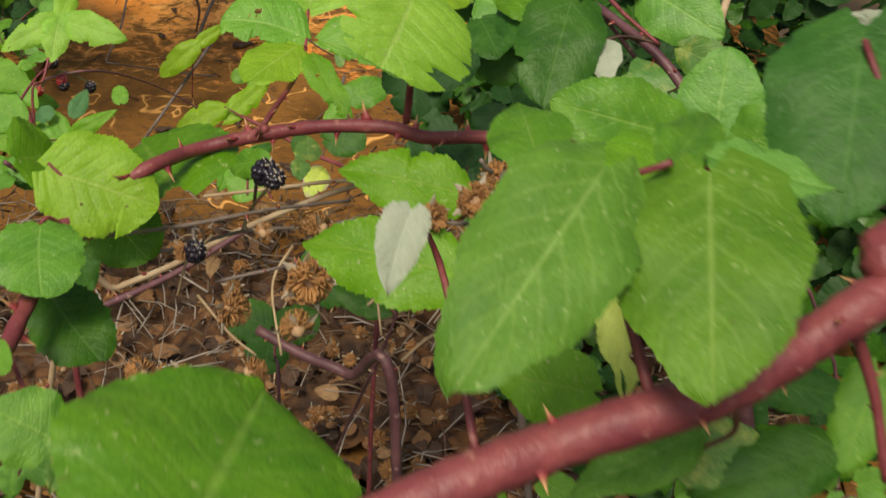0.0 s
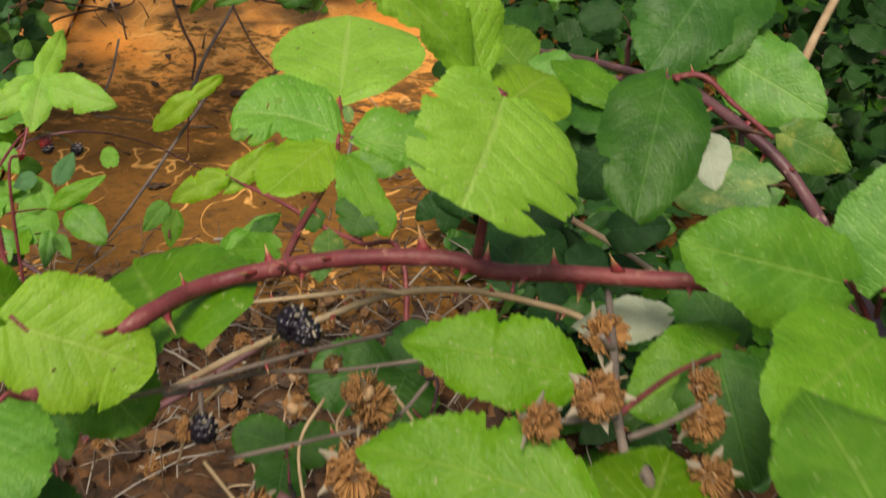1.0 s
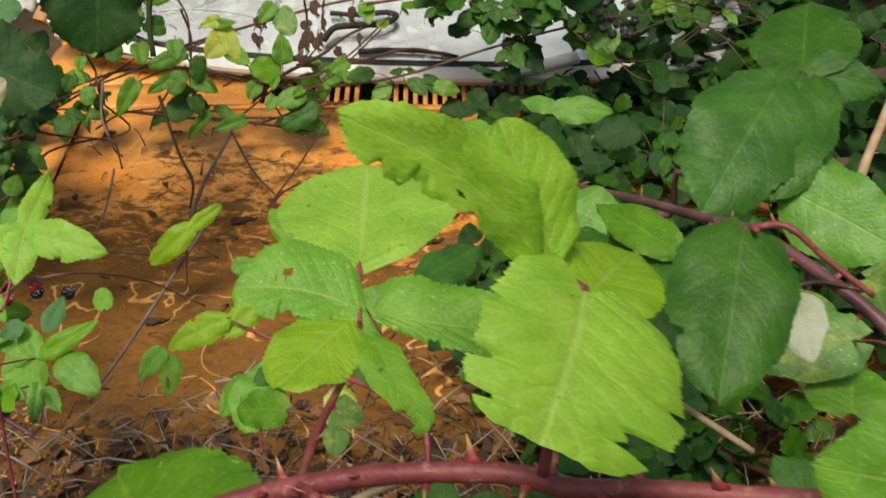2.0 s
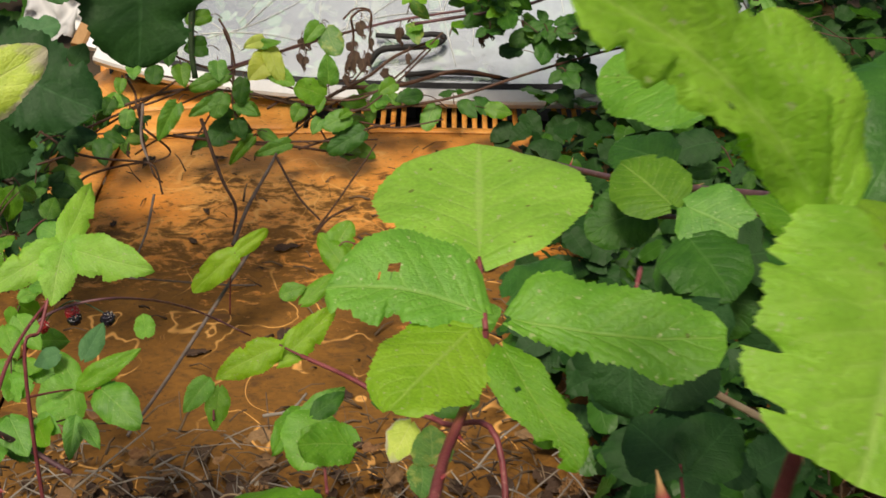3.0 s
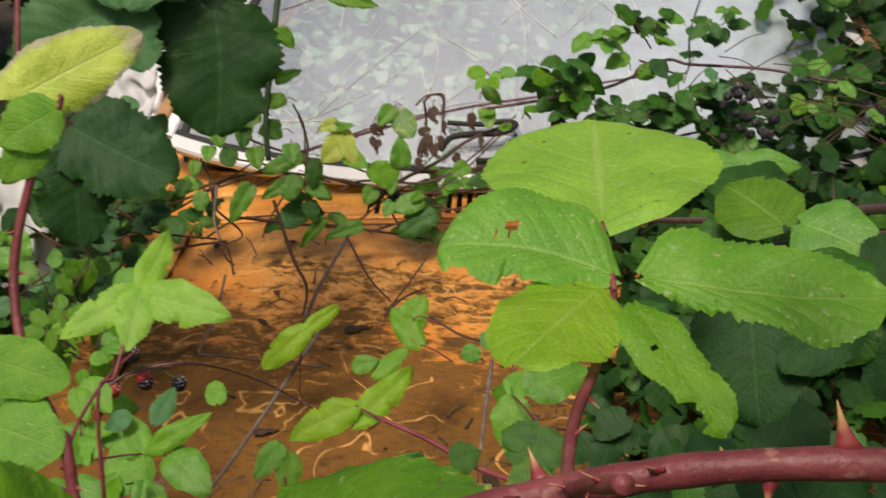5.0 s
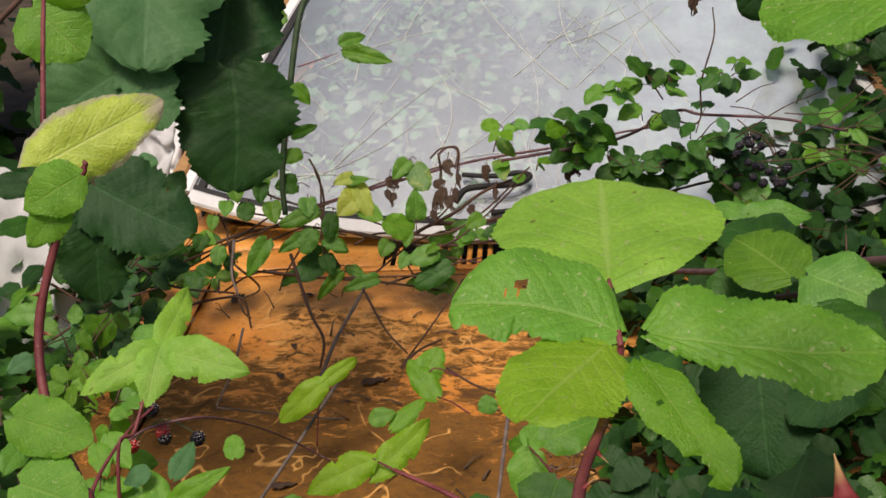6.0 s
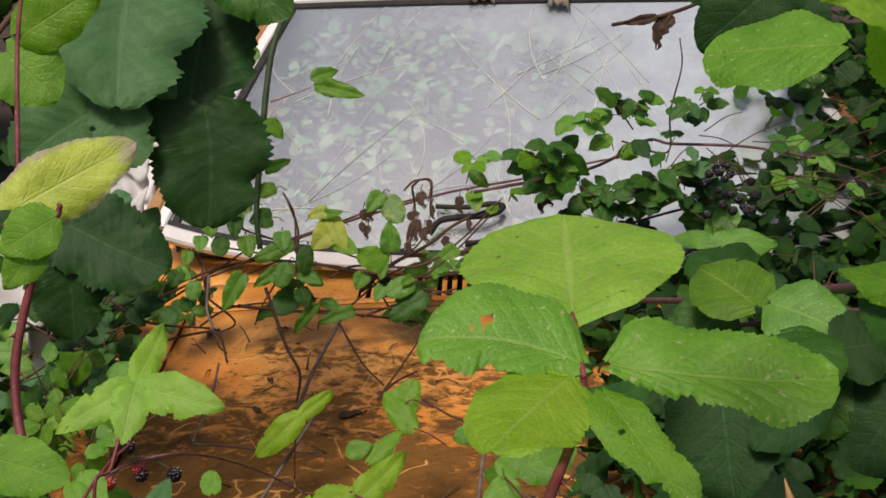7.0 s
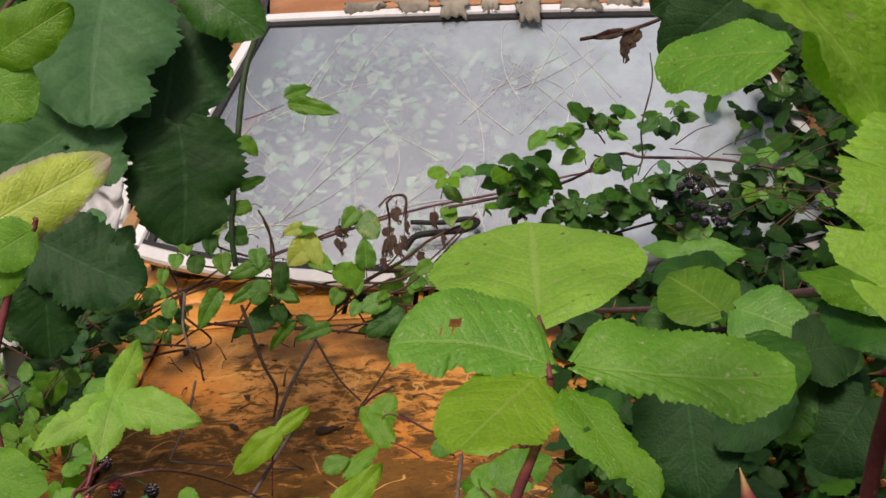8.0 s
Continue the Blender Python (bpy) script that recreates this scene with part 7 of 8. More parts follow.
cane(P, [(0.2859, 2.0692, 1.289), (0.3373, 2.0523, 1.2984), (0.3981, 2.0745, 1.2967)], 0.0011, 0.0007, CANE_BROWN)
cane(P, [(0.2777, 2.229, 1.317), (0.3137, 2.2032, 1.2913), (0.3608, 2.2133, 1.2647)], 0.0011, 0.0007, CANE_BROWN)
cane(P, [(0.4721, 2.1972, 1.2459), (0.53, 2.1497, 1.218), (0.6118, 2.163, 1.1814)], 0.0011, 0.0007, CANE_BROWN)
cane(P, [(0.4568, 2.23, 1.2957), (0.5114, 2.2204, 1.3322), (0.5713, 2.2469, 1.3454)], 0.0011, 0.0007, CANE_BROWN)
cane(P, [(0.4571, 2.0665, 1.2939), (0.4878, 2.0517, 1.3141), (0.5227, 2.0717, 1.3064)], 0.0011, 0.0007, CANE_BROWN)
cane(P, [(0.3687, 2.1191, 1.2836), (0.4343, 2.1062, 1.3073), (0.4957, 2.1246, 1.2896)], 0.0011, 0.0007, CANE_BROWN)
cane(P, [(0.4853, 2.2299, 1.3389), (0.5609, 2.2375, 1.3897), (0.6255, 2.2626, 1.3943)], 0.0011, 0.0007, CANE_BROWN)
cane(P, [(0.4402, 2.2125, 1.3059), (0.4883, 2.1954, 1.3138), (0.5412, 2.2141, 1.2974)], 0.0011, 0.0007, CANE_BROWN)
cane(P, [(0.4917, 2.0838, 1.2991), (0.5615, 2.0625, 1.2882), (0.6544, 2.0851, 1.2829)], 0.0011, 0.0007, CANE_BROWN)
cane(P, [(0.3586, 2.1268, 1.3174), (0.4111, 2.1172, 1.3555), (0.492, 2.1668, 1.4084)], 0.0011, 0.0007, CANE_BROWN)
cane(P, [(0.4851, 2.0329, 1.2631), (0.5422, 2.0003, 1.2117), (0.6274, 2.0133, 1.1748)], 0.0011, 0.0007, CANE_BROWN)
cane(P, [(0.3364, 2.1442, 1.3489), (0.375, 2.1254, 1.3515), (0.4274, 2.1482, 1.3518)], 0.0011, 0.0007, CANE_BROWN)
cane(P, [(0.2696, 2.2087, 1.3515), (0.3033, 2.206, 1.376), (0.3354, 2.229, 1.3794)], 0.0011, 0.0007, CANE_BROWN)
cane(P, [(0.3241, 2.0388, 1.2697), (0.3971, 2.0287, 1.3047), (0.4608, 2.0474, 1.2884)], 0.0011, 0.0007, CANE_BROWN)
cane(P, [(0.4998, 2.1186, 1.3242), (0.5247, 2.1013, 1.3344), (0.5715, 2.128, 1.3512)], 0.0011, 0.0007, CANE_BROWN)
cane(P, [(0.2521, 2.2101, 1.2123), (0.3161, 2.1642, 1.1789), (0.4129, 2.1842, 1.1691)], 0.0011, 0.0007, CANE_BROWN)
cane(P, [(0.2772, 2.0924, 1.3341), (0.3049, 2.0711, 1.328), (0.3541, 2.0955, 1.3362)], 0.0011, 0.0007, CANE_BROWN)
cane(P, [(0.4868, 2.1935, 1.2974), (0.5501, 2.1642, 1.2792), (0.6221, 2.1763, 1.2348)], 0.0011, 0.0007, CANE_BROWN)
cane(P, [(0.4377, 2.0767, 1.2726), (0.4816, 2.0584, 1.2773), (0.5438, 2.0824, 1.2817)], 0.0011, 0.0007, CANE_BROWN)
cane(P, [(0.265, 2.2347, 1.3379), (0.2966, 2.2149, 1.3373), (0.3314, 2.2322, 1.3179)], 0.0011, 0.0007, CANE_BROWN)
cane(P, [(0.3459, 2.145, 1.303), (0.4233, 2.1156, 1.2824), (0.4955, 2.1057, 1.2333)], 0.0011, 0.0007, CANE_BROWN)
cane(P, [(0.3902, 2.0781, 1.3092), (0.4373, 2.0587, 1.3088), (0.495, 2.0781, 1.2956)], 0.0011, 0.0007, CANE_BROWN)
cane(P, [(0.4, 2.0498, 1.249), (0.4807, 2.0653, 1.3066), (0.5478, 2.0915, 1.3188)], 0.0011, 0.0007, CANE_BROWN)
cane(P, [(0.2538, 2.1074, 1.3165), (0.3212, 2.1013, 1.3671), (0.3897, 2.1404, 1.3846)], 0.0011, 0.0007, CANE_BROWN)
cane(P, [(0.4021, 2.0426, 1.243), (0.4487, 2.0522, 1.2816), (0.4871, 2.0753, 1.2857)], 0.0011, 0.0007, CANE_BROWN)
cane(P, [(0.1673, 2.3595, 1.3196), (0.1466, 2.3664, 1.35), (0.131, 2.3724, 1.3754)], 0.0016, 0.001, CANE_BROWN)
sprig(P, (-0.8105, 2.1937, 1.034), (0.062, 0.04, 0.031), 8, 0.0473, ('deep', 'mid'), 132, "round")
sprig(P, (-0.711, 2.2211, 1.0889), (0.051, 0.04, 0.031), 6, 0.0452, ('deep', 'mid', 'deep'), 133, "round")
sprig(P, (-0.8274, 2.2107, 1.0913), (0.051, 0.04, 0.031), 6, 0.0473, ('deep', 'dark'), 134, "round")
sprig(P, (-0.4531, 2.2322, 1.0777), (0.062, 0.04, 0.041), 2, 0.0452, ('deep', 'mid'), 135, "round")
sprig(P, (-0.0494, 2.2429, 1.101), (0.062, 0.04, 0.026), 6, 0.0452, ('deep', 'mid', 'deep'), 136, "round")
sprig(P, (0.0096, 2.3237, 1.2542), (0.046, 0.04, 0.036), 8, 0.0473, ('deep', 'mid', 'deep'), 137, "round")
sprig(P, (0.0708, 2.3128, 1.2271), (0.051, 0.04, 0.041), 9, 0.0452, ('deep', 'mid', 'deep'), 138, "round")
sprig(P, (0.1324, 2.2858, 1.1734), (0.062, 0.04, 0.041), 9, 0.0473, ('deep', 'dark'), 139, "round")
sprig(P, (0.2326, 2.3056, 1.2209), (0.062, 0.04, 0.041), 10, 0.0452, ('deep', 'mid', 'deep'), 140, "round")
leaf(P, [(-0.2228, 2.3717, 1.217), (-0.2248, 2.3685, 1.2093), (-0.2268, 2.3654, 1.2017)], 0.0012, [
    ("torn", "dead", -0.2268, 2.3654, 1.2017, -0.2182, 2.3459, 1.1779, 0.0218, 0.01, -0.78, 0.62)], CANE_BROWN)
leaf(P, [(-0.3161, 2.3601, 1.1925), (-0.3176, 2.3519, 1.1863), (-0.3197, 2.3488, 1.1786)], 0.0012, [
    ("torn", "dead", -0.3197, 2.3488, 1.1786, -0.3190, 2.3335, 1.1569, 0.0193, 0.08, -0.76, 0.64)], CANE_BROWN)
leaf(P, [(-0.3311, 2.3527, 1.189), (-0.3331, 2.3497, 1.1814), (-0.3352, 2.3466, 1.1737)], 0.0012, [
    ("torn", "dead", -0.3352, 2.3466, 1.1737, -0.3255, 2.3327, 1.1550, 0.0192, 0.01, -0.74, 0.67)], CANE_BROWN)
leaf(P, [(-0.1498, 2.369, 1.2081), (-0.1518, 2.3658, 1.2003), (-0.1537, 2.358, 1.194)], 0.0012, [
    ("torn", "dead", -0.1537, 2.3580, 1.1940, -0.1493, 2.3401, 1.1665, 0.0178, 0, -0.8, 0.61)], CANE_BROWN)
leaf(P, [(-0.2324, 2.3454, 1.1657), (-0.2344, 2.3423, 1.1581), (-0.2365, 2.3392, 1.1504)], 0.0012, [
    ("torn", "dead", -0.2365, 2.3392, 1.1504, -0.2393, 2.3155, 1.1260, 0.0244, 0.06, -0.79, 0.6)], CANE_BROWN)
leaf(P, [(-0.2168, 2.3419, 1.1562), (-0.2188, 2.3387, 1.1486), (-0.2208, 2.3357, 1.1409)], 0.0012, [
    ("torn", "dead", -0.2208, 2.3357, 1.1409, -0.2135, 2.3139, 1.1214, 0.0231, 0.01, -0.77, 0.64)], CANE_BROWN)
leaf(P, [(0.0067, 2.3691, 1.2046), (0.0044, 2.3614, 1.1983), (0.0025, 2.3582, 1.1906)], 0.0012, [
    ("torn", "dead", 0.0025, 2.3582, 1.1906, 0.0001, 2.3414, 1.1659, 0.0195, -0.04, -0.78, 0.62)], CANE_BROWN)
leaf(P, [(0.0169, 2.3732, 1.2142), (0.015, 2.3699, 1.2066), (0.0127, 2.3622, 1.2003)], 0.0012, [
    ("torn", "dead", 0.0127, 2.3622, 1.2003, 0.0193, 2.3466, 1.1787, 0.0178, -0.09, -0.78, 0.62)], CANE_BROWN)
leaf(P, [(-0.1802, 2.3349, 1.1373), (-0.1818, 2.32, 1.1335), (-0.1839, 2.3172, 1.1257)], 0.0012, [
    ("torn", "dead", -0.1839, 2.3172, 1.1257, -0.1642, 2.3071, 1.1161, 0.0195, -0.16, -0.76, 0.63)], CANE_BROWN)
leaf(P, [(-0.2378, 2.3529, 1.1849), (-0.2398, 2.3498, 1.1771), (-0.2418, 2.3467, 1.1695)], 0.0012, [
    ("torn", "dead", -0.2418, 2.3467, 1.1695, -0.2374, 2.3337, 1.1538, 0.0241, 0.01, -0.72, 0.69)], CANE_BROWN)
cane(P, [(-0.5364, 2.2039, 1.0983), (-0.467, 2.2146, 1.1216), (-0.398, 2.2121, 1.1077)], 0.0018, 0.0014, CANE_BROWN, 4, 0.004)
cane(P, [(-0.617, 2.1715, 1.0139), (-0.5671, 2.1837, 1.0419), (-0.488, 2.1903, 1.0511), (-0.3986, 2.1912, 1.0465)], 0.0018, 0.0014, CANE_BROWN, 4, 0.004)
cane(P, [(-0.8012, 2.1572, 1.0173), (-0.7232, 2.1735, 1.0439), (-0.6355, 2.1829, 1.052)], 0.0018, 0.0014, CANE_BROWN, 4, 0.004)
cane(P, [(-0.3681, 2.2223, 1.1359), (-0.3086, 2.2187, 1.1223), (-0.2292, 2.2278, 1.1465)], 0.0018, 0.0014, CANE_BROWN, 4, 0.004)
cane(P, [(-0.3488, 2.1905, 1.0422), (-0.269, 2.211, 1.0994), (-0.1695, 2.2215, 1.1287)], 0.0018, 0.0014, CANE_BROWN, 4, 0.004)
cane(P, [(-0.8267, 2.1794, 1.093), (-0.7798, 2.1778, 1.0732), (-0.7239, 2.1672, 1.025)], 0.0018, 0.0014, CANE_BROWN, 4, 0.004)
cane(P, [(-0.5647, 2.2178, 1.1452), (-0.4865, 2.2185, 1.1356), (-0.4289, 2.2412, 1.1603)], 0.0018, 0.0014, CANE_BROWN, 4, 0.004)
cane(P, [(-0.4775, 2.2032, 1.0888), (-0.5079, 2.1863, 1.0417), (-0.5183, 2.1764, 1.0132)], 0.0018, 0.0014, CANE_BROWN, 4, 0.004)
cane(P, [(-0.3087, 2.2074, 1.0896), (-0.2788, 2.1913, 1.0429), (-0.2588, 2.1814, 1.0149)], 0.0018, 0.0014, CANE_BROWN, 4, 0.004)
cane(P, [(-0.219, 2.2014, 1.0719), (-0.1491, 2.198, 1.0636), (-0.0694, 2.2025, 1.079)], 0.0018, 0.0014, CANE_BROWN, 4, 0.004)

r = random.Random(63)
for i in range(22):
    berry(P, 0.30 + r.uniform(-0.03, 0.05), 2.16 + r.uniform(-0.03, 0.05), 1.25 + r.uniform(-0.05, 0.05), r.uniform(0.006, 0.009), "black", i * 0.9)

P = thing("climber", "climbing vine with large dark hanging leaves and a thorny green stem", "vine")
cane(P, [(-0.4237, 1.9539, 1.7534), (-0.4474, 2.3204, 1.5814), (-0.4728, 2.2689, 1.4797), (-0.4874, 2.2137, 1.352), (-0.4996, 2.1791, 1.2298), (-0.4956, 2.1637, 1.1623)], 0.0062, 0.005, CANE_GREEN, 26, 0.006)
leaf(P, [(-0.4686, 2.2188, 1.4102), (-0.4359, 2.2028, 1.4229), (-0.3941, 2.1883, 1.4398)], 0.0013, [
    ("narrow", "mid", -0.3938, 2.1917, 1.4535, -0.3489, 2.2191, 1.4654, 0.0269, -0.18, -0.94, 0.31),
    ("narrow", "mid", -0.3893, 2.1896, 1.4442, -0.3021, 2.1694, 1.43, 0.032, -0.16, -0.87, 0.47),
    ("narrow", "mid", -0.4749, 2.192, 1.3867, -0.5043, 2.1837, 1.3595, 0.044, 0.03, -0.95, 0.3),
    ("narrow", "mid", -0.4749, 2.192, 1.3867, -0.4452, 2.1852, 1.3535, 0.0282, 0.17, -0.88, 0.44),
    ("narrow", "mid", -0.4885, 2.2557, 1.4921, -0.5367, 2.2432, 1.4753, 0.0334, 0.01, -0.95, 0.33)])

P = thing("climber", "climbing vine with large dark toothed leaves hanging above the wing", "vine")
cane(P, [(-0.95, 1, 0), (-0.9, 1.05, 1.2), (-0.6503, 1.5634, 1.6223), (-0.5923, 1.6473, 1.6974), (-0.5141, 1.7124, 1.7301), (-0.3729, 1.7589, 1.7033)], 0.004, 0.003, CANE_BROWN, 6, 0.005)
cane(P, [(-0.4938, 1.7062, 1.71), (-0.5192, 1.6001, 1.5816), (-0.5438, 1.5908, 1.544), (-0.5946, 1.547, 1.4135), (-0.6207, 1.5328, 1.2766)], 0.0028, 0.002, CANE_BROWN, 8, 0.005)
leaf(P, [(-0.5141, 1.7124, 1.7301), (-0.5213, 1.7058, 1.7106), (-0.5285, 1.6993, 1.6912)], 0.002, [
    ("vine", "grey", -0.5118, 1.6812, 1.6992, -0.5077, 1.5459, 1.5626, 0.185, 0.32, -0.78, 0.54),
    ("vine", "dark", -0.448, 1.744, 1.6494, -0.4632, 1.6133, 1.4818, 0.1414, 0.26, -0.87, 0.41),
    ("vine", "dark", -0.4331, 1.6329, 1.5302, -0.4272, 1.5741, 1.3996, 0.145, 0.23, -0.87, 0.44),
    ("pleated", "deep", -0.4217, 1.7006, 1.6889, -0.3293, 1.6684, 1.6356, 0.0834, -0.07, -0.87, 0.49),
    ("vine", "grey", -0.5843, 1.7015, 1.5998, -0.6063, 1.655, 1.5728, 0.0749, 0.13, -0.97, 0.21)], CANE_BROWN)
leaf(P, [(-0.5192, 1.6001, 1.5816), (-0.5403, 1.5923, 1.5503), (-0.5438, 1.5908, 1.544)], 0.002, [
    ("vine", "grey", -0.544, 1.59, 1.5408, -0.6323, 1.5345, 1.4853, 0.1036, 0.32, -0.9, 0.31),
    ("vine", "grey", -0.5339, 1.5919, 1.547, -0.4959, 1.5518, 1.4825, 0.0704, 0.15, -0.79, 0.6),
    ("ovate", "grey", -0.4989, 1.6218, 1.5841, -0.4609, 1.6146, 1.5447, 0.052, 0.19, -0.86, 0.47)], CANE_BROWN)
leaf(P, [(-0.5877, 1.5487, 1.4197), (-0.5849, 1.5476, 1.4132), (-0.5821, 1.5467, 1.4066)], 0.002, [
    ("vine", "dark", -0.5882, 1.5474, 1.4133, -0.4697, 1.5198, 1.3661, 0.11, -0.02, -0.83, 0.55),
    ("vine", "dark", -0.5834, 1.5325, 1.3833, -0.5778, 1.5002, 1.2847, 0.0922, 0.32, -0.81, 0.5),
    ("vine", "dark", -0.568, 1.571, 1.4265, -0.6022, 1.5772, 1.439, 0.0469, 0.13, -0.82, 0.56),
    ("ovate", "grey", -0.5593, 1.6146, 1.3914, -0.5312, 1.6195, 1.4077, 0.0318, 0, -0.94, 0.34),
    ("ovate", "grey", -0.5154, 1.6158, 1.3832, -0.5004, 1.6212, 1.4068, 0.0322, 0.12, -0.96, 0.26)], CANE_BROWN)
sprig(P, (-0.5415, 1.8826, 1.603), (0.094, 0.1, 0.047), 8, 0.0705, ('dark', 'deep'), 141, "vine")
sprig(P, (-0.6606, 1.6516, 1.3655), (0.037, 0.08, 0.029), 6, 0.0588, ('deep', 'dark', 'mid'), 142, "ovate")
sprig(P, (-0.6677, 1.8096, 1.2099), (0.05, 0.08, 0.033), 8, 0.0499, ('deep', 'dark', 'mid'), 143, "ovate")
sprig(P, (-0.701, 1.7111, 1.233), (0.031, 0.08, 0.039), 6, 0.0548, ('deep', 'dark', 'mid'), 144, "ovate")
sprig(P, (-0.6638, 1.6082, 1.1655), (0.044, 0.08, 0.037), 8, 0.0441, ('deep', 'dark', 'mid'), 145, "ovate")
sprig(P, (-0.6653, 1.7972, 1.1266), (0.05, 0.08, 0.025), 7, 0.0433, ('deep', 'dark', 'mid'), 146, "ovate")
sprig(P, (-0.6046, 1.4274, 1.1979), (0.038, 0.08, 0.032), 6, 0.0446, ('deep', 'dark', 'mid'), 147, "ovate")
sprig(P, (-0.6478, 1.6529, 1.1267), (0.046, 0.08, 0.023), 6, 0.0379, ('deep', 'dark', 'mid'), 148, "ovate")
sprig(P, (-0.6538, 2.0431, 1.1165), (0.048, 0.08, 0.029), 7, 0.0439, ('deep', 'dark', 'mid'), 149, "ovate")
sprig(P, (-0.6802, 2.0027, 1.1912), (0.056, 0.08, 0.028), 7, 0.0465, ('deep', 'dark', 'mid'), 150, "ovate")
cane(P, [(-0.7894, 1.8224, 1.0792), (-0.7136, 1.8403, 1.1257), (-0.6219, 1.8553, 1.155)], 0.0022, 0.0016, CANE_BROWN, 4, 0.004)
cane(P, [(-0.7832, 1.8369, 1.164), (-0.7066, 1.8384, 1.1081), (-0.6445, 1.8366, 1.0528)], 0.0022, 0.0016, CANE_BROWN, 4, 0.004)
cane(P, [(-0.749, 1.8466, 1.1957), (-0.7222, 1.8379, 1.1176), (-0.7446, 1.8196, 1.0244)], 0.0022, 0.0016, CANE_BROWN, 4, 0.004)
cane(P, [(-0.6605, 1.8566, 1.191), (-0.6055, 1.8568, 1.1543), (-0.5149, 1.8624, 1.1421)], 0.0022, 0.0016, CANE_BROWN, 4, 0.004)
cane(P, [(-0.7935, 1.8117, 1.0194), (-0.7192, 1.8257, 1.04), (-0.6593, 1.8395, 1.0796)], 0.0022, 0.0016, CANE_BROWN, 4, 0.004)
sprig(P, (-0.7478, 1.9014, 1.2289), (0.062, 0.1, 0.071), 10, 0.0617, ('deep', 'grey'), 151, "vine")
sprig(P, (-0.7383, 1.836, 1.1186), (0.069, 0.1, 0.043), 9, 0.0514, ('mid', 'deep', 'grey'), 152, "round")
sprig(P, (-0.6886, 1.8919, 1.1213), (0.053, 0.08, 0.035), 6, 0.0441, ('deep', 'mid'), 153, "round")

P = thing("bramble", "bramble cane with a yellowing leaf and bright new leaves", "bramble")
cane(P, [(-0.2362, 0.5929, 0), (-0.2255, 0.5972, 1.3107), (-0.2445, 0.6473, 1.5497), (-0.2551, 0.6659, 1.5714), (-0.2722, 0.6845, 1.5919), (-0.2793, 0.7033, 1.6237), (-0.268, 0.7153, 1.6661), (-0.262, 0.7262, 1.6811)], 0.0026, 0.0016, CANE_RED, 12, 0.005)
leaf(P, [(-0.262, 0.7262, 1.6811), (-0.2611, 0.7265, 1.6833), (-0.2621, 0.7267, 1.6843)], 0.0013, [
    ("broad", "yellow", -0.281, 0.7263, 1.6818, -0.2341, 0.7486, 1.7047, 0.0284, 0.43, -0.82, 0.39),
    ("ovate", "bright", -0.26, 0.717, 1.6815, -0.2809, 0.7066, 1.671, 0.0262, 0.4, -0.76, 0.51),
    ("ovate", "bright", -0.2675, 0.7158, 1.6705, -0.2806, 0.7052, 1.6557, 0.0187, 0.42, -0.69, 0.59)])
leaf(P, [(-0.2722, 0.6845, 1.5919), (-0.2712, 0.676, 1.5965), (-0.2734, 0.6716, 1.5989)], 0.0013, [
    ("broad", "bright", -0.2794, 0.6712, 1.599, -0.249, 0.6635, 1.5947, 0.0216, -0.21, -0.69, 0.69),
    ("broad", "bright", -0.2744, 0.6567, 1.579, -0.2482, 0.6488, 1.5755, 0.0273, -0.23, -0.63, 0.74),
    ("ovate", "bright", -0.2721, 0.6459, 1.5646, -0.2492, 0.6374, 1.5595, 0.0183, -0.21, -0.55, 0.81)])
leaf(P, [(-0.2911, 0.7591, 1.6862), (-0.3059, 0.8138, 1.7344), (-0.3123, 0.8498, 1.7644)], 0.0013, [
    ("broad", "bright", -0.324, 0.865, 1.7323, -0.2868, 0.8742, 1.7552, 0.0286, 0.44, -0.8, 0.42),
    ("broad", "bright", -0.3333, 0.8638, 1.724, -0.3073, 0.856, 1.702, 0.0363, 0.16, -0.87, 0.46)])
drape((-0.93, 2.03, 1.10), 0.16, 0.30, 6)
drape((-1.0503, 2.3283, 0.9303), 0.22, 0.30, 3)
drape((-0.9105, 2.6601, 1.1228), 0.11, 0.12, 4)
drape((-0.9948, 2.9876, 1.0472), 0.12, 0.16, 5)

# ---- masses of growth and litter ----


def pressed_leaves(n, seed):
    """Boxes for leaves that lie close behind the windscreen, denser towards its top and one side."""
    r = random.Random(seed)
    boxes = []
    while len(boxes) < n:
        u, v = r.uniform(0.05, 0.97), r.uniform(0.06, 0.98)
        if r.random() > 0.25 + 0.6 * v + (0.25 if u < 0.4 else 0):
            continue
        q = screen_at(u, v, -0.022 - 0.10 * r.random() ** 2)
        boxes.append((q.x, q.x, q.y, q.y, q.z, q.z, 1))
    return boxes


leaf_mass("cabin_overgrowth", "leaves pressed against the inside of the windscreen, their green whitened like haze", "foliage", pressed_leaves(1250, 5), (0.018, 0.036), ("haze_pale", "haze_green", "haze_green", "pale"), 9)
# Shade on this side is painted as darker leaf greens.
leaf_mass("bramble_thicket", "dense bramble growth in shade-darkened greens beside and over the car's wing", "thicket", [
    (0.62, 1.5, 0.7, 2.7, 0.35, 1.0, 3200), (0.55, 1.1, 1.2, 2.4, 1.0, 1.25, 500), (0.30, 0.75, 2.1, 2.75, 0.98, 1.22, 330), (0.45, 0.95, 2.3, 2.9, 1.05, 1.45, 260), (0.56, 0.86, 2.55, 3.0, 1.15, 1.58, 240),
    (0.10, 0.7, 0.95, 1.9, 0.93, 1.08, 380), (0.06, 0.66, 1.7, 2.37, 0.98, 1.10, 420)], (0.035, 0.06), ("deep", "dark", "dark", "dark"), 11)
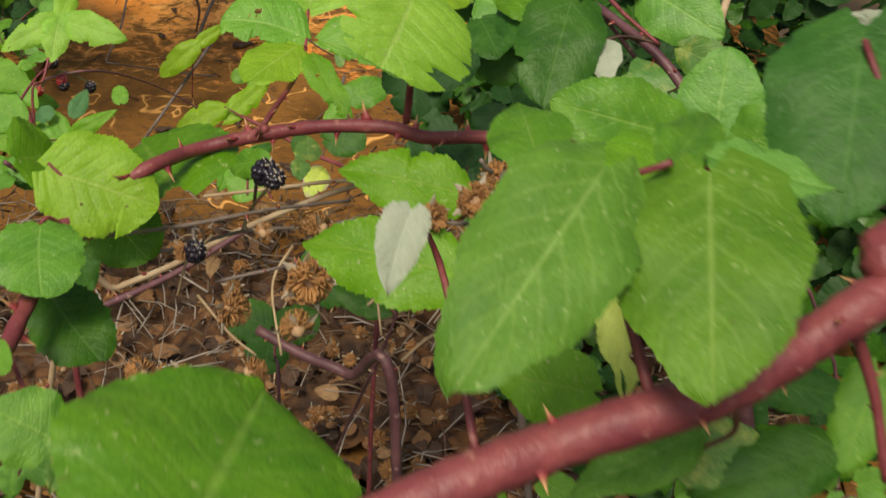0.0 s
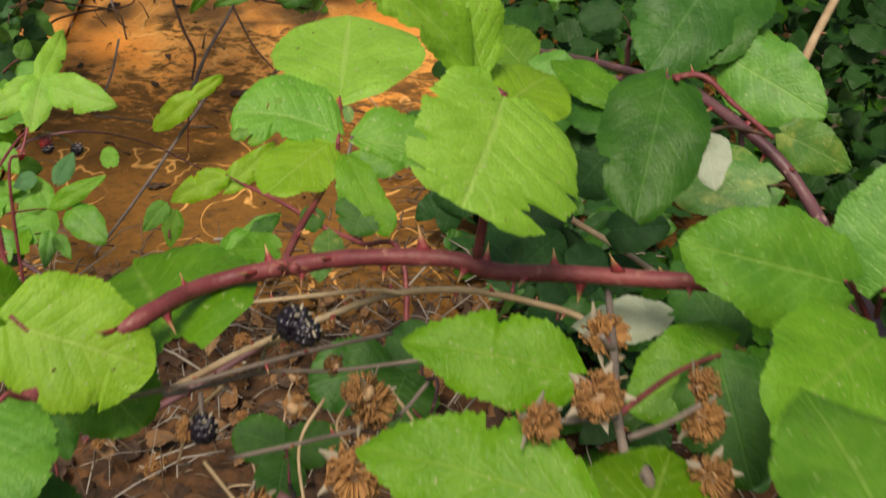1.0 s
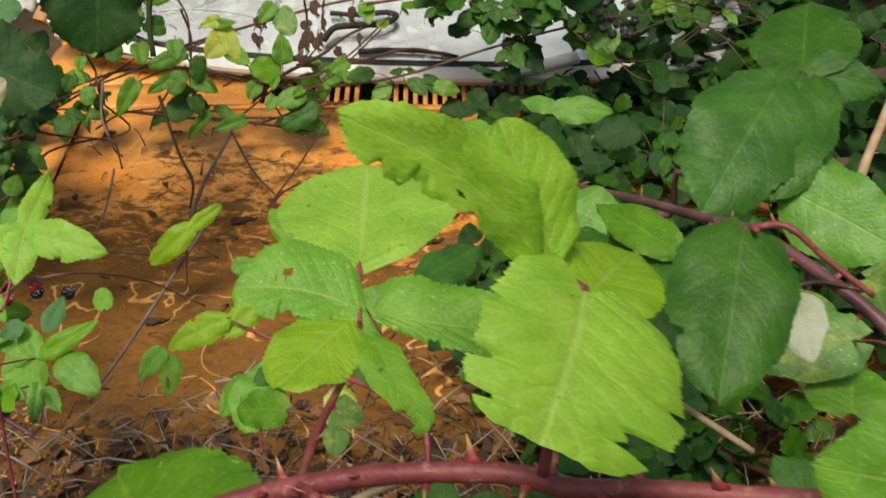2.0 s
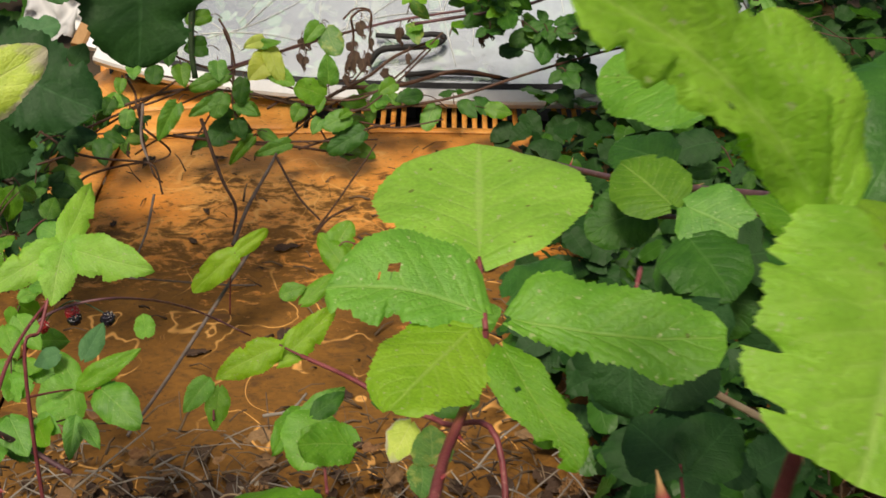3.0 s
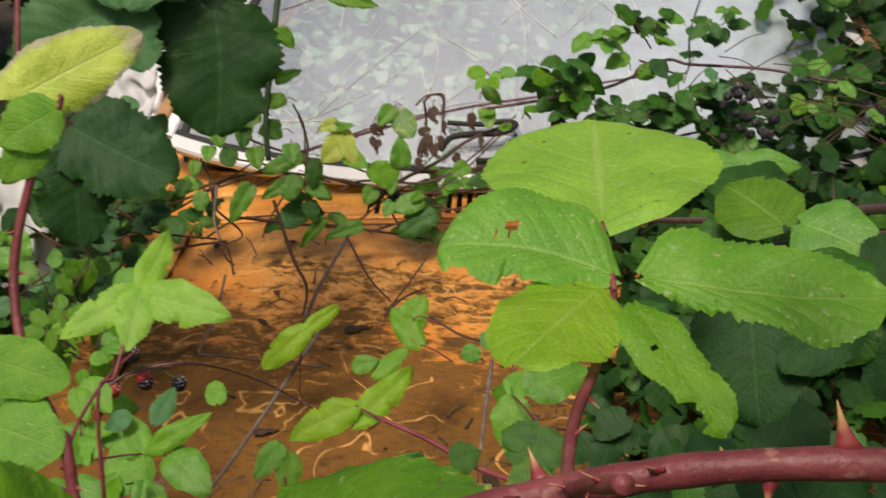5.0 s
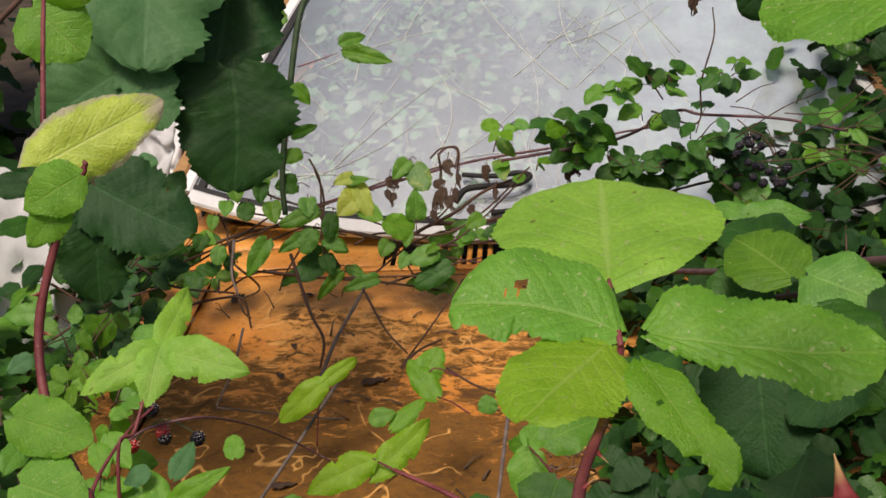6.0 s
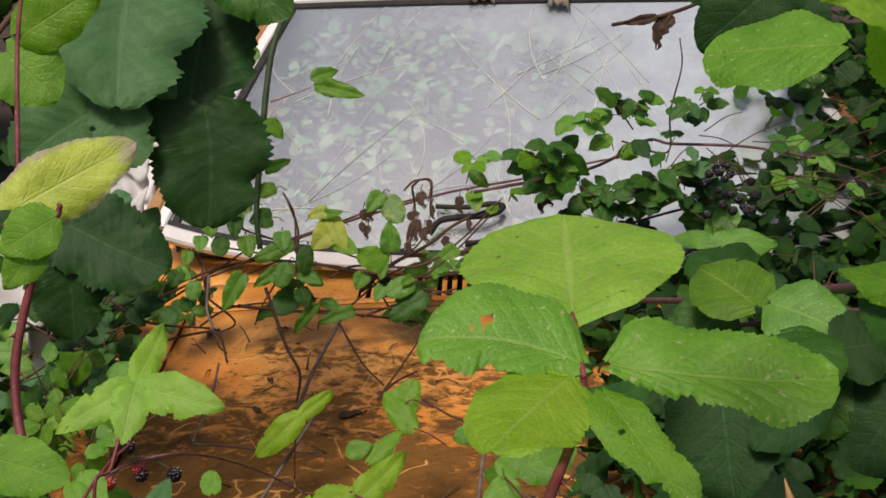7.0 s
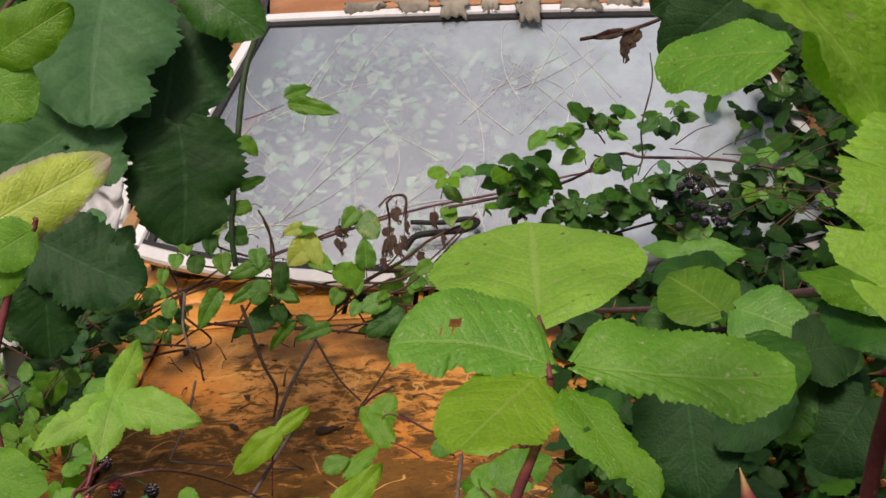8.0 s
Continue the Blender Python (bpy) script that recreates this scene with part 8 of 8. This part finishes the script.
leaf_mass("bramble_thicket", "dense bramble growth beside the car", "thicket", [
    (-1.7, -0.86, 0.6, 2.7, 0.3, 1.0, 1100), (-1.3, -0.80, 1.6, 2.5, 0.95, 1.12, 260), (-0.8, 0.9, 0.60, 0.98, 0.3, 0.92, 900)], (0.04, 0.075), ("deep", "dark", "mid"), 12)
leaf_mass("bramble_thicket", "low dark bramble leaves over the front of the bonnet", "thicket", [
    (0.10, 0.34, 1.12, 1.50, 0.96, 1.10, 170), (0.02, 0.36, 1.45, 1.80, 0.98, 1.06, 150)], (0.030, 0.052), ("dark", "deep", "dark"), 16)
leaf_mass("hedge", "tall dark hedge round the parked car", "hedge", [
    (-5.5, -3.2, -3.0, 7.5, 0.0, 2.6, 1500), (2.6, 4.8, -3.0, 7.5, 0.0, 2.6, 1500), (-5.0, 5.0, 5.6, 7.5, 0.0, 3.0, 1500), (-5.0, 5.0, -5.0, -3.4, 0.0, 2.4, 1000)], (0.14, 0.3), ("deep", "dark", "deep"), 13)


def litter(name, label, boxes, seed):
    """Broken stalks and curled dead bits lying on the bonnet."""
    r = random.Random(seed)
    bm = bmesh.new()
    for x0, x1, y0, y1, lift, n in boxes:
        for i in range(n):
            x, y = r.uniform(x0, x1), r.uniform(y0, y1)
            a, s = r.uniform(0, 6.28), r.uniform(0.008, 0.05)
            z = hood_z(x, y) + 0.002 + lift * r.random() ** 2
            d = Vector((math.cos(a), math.sin(a), r.uniform(-0.2, 0.45))) * s
            q = Vector((x, y, z))
            if q.z + d.z < hood_z(x, y):
                d.z = abs(d.z)
            k = r.uniform(0.0006, 0.0022)
            tube_into(bm, [q, q + d * 0.5 + Vector((0, 0, 0.15 * s)), q + d], k, k * 0.6, 4, 0.2)
    return tagged(new(name, mesh_from(name, bm, LITTER)), label, "litter", kind="stuff")


litter("litter", "brown broken stalks and debris on the bonnet", [(-0.66, 0.6, 1.03, 1.5, 0.12, 2200), (-0.1, 0.62, 1.45, 1.9, 0.06, 500), (-0.66, 0.6, 1.5, 2.3, 0.006, 170)], 31)
for i in range(34):
    r = random.Random(400 + i)
    x, y = r.uniform(-0.66, 0.45), r.uniform(1.1, 2.3)
    a = r.uniform(0, 6.28)
    b = Vector((x, y, hood_z(x, y) + 0.004))
    s = r.uniform(0.02, 0.045)
    ob = new("dead_leaf", blade_mesh(("ovate", "narrow", "torn")[i % 3], "dead", i % 3))
    ob.matrix_world = blade_pose(b, b + Vector((math.cos(a), math.sin(a), 0.12)) * s, s * 0.5, (0, 0, 1))
    tagged(ob, "curled brown dead leaf lying on the bonnet", "leaf", "dead leaves on the bonnet")


def mat_at(u, v):
    """Matted brown litter over the front of the bonnet, with a ragged edge."""
    x = CX - 0.64 + 1.28 * u
    edge = 1.46 + 0.12 * noise.noise(Vector((x * 5, 0.3, 2))) + 0.05 * noise.noise(Vector((x * 17, 1.3, 2))) + 0.22 * max(0, x)
    y = 1.03 + (edge - 1.03) * v
    q = Vector((x, y, 0))
    h = 0.05 * (1 - v) * min(1, 6 * min(u, 1 - u) + 0.2) * (1 + noise.noise(q * 9)) + 0.022 * abs(noise.noise(q * 38)) + 0.012 * abs(noise.noise(q * 90))
    return x, y, hood_z(x, y) - 0.006 + h * min(1, 5 * (1 - v))


tagged(new("litter_mat", mesh_from("litter_mat", sheet(mat_at, 150, 70), LITTER_MAT)), "matted brown leaf litter on the front of the bonnet", "litter", kind="stuff")
r = random.Random(55)
bm = bmesh.new()
for i in range(420):
    x, y = r.uniform(-0.6, 0.45), r.uniform(0.88, 1.45)
    z = hood_z(x, max(y, 1.05)) + 0.01 + 0.14 * r.random() ** 2
    a, ln = r.uniform(0, 6.28), r.uniform(0.03, 0.12)
    d = Vector((math.cos(a), math.sin(a), r.uniform(-0.15, 0.5))) * ln
    k = r.uniform(0.0007, 0.0018)
    tube_into(bm, [Vector((x, y, z)), Vector((x, y, z)) + d * 0.5 + Vector((r.uniform(-0.01, 0.01), 0, 0.008)), Vector((x, y, z)) + d], k, k * 0.6, 5, 0.15)
tagged(new("dry_stalks", mesh_from("dry_stalks", bm, LITTER_PALE)), "pale grey broken stalks tangled over the leaf litter", "litter", kind="stuff")
for i in range(95):
    x, y = r.uniform(-0.6, 0.35), r.uniform(0.95, 1.5)
    b = Vector((x, y, hood_z(x, max(y, 1.05)) + r.uniform(0.02, 0.10)))
    a, ln = r.uniform(0, 6.28), r.uniform(0.018, 0.04)
    ob = new("dead_leaf", blade_mesh(("torn", "ovate", "narrow")[i % 3], "husk", i % 3))
    ob.matrix_world = blade_pose(b, b + Vector((math.cos(a), math.sin(a), r.uniform(-0.3, 0.5))).normalized() * ln, ln * 0.6, (r.uniform(-0.5, 0.5), -0.5, 0.7))
    tagged(ob, "withered tan leaf caught in the dead bramble tops", "leaf", "dead leaves on the bonnet")
r = random.Random(91)
spots = []
for i in range(1300):
    x, y = r.uniform(-0.64, 0.40), 0.90 + 0.55 * r.random() ** 1.4
    q = hood_z(x, max(y, 1.05)) + 0.012 + 0.06 * r.random() ** 2 * min(1, (1.5 - y) * 3)
    spots.append((x, x, y, y, q, q, 1))
leaf_mass("leaf_litter", "curled brown dead leaves heaped over the front of the bonnet", "leaf litter", spots, (0.012, 0.034), ("dead", "husk", "dead", "dead"), 15)
heap = thing("dead_bramble", "tangle of dead bramble tops with brown dried flower heads", "bramble")
r = random.Random(77)
for i in range(110):
    x, y = r.uniform(-0.55, 0.28), r.uniform(0.92, 1.36)
    z = hood_z(x, max(y, 1.05)) + r.uniform(0.015, 0.13)
    seed_head(heap, x, y, z, r.uniform(0.010, 0.017), r.uniform(-10, 40), r.uniform(0, 360))
    if i % 2:
        a = r.uniform(0, 6.28)
        cane(heap, [(x, y, z - 0.004), (x + 0.04 * math.cos(a), y + 0.04 * math.sin(a), z - 0.01), (x + 0.09 * math.cos(a), y + 0.09 * math.sin(a), hood_z(x, max(y, 1.05)) + 0.01)], 0.0012, 0.0014, (CANE_STRAW, CANE_GREY, CANE_BROWN)[i % 3], sides=6)
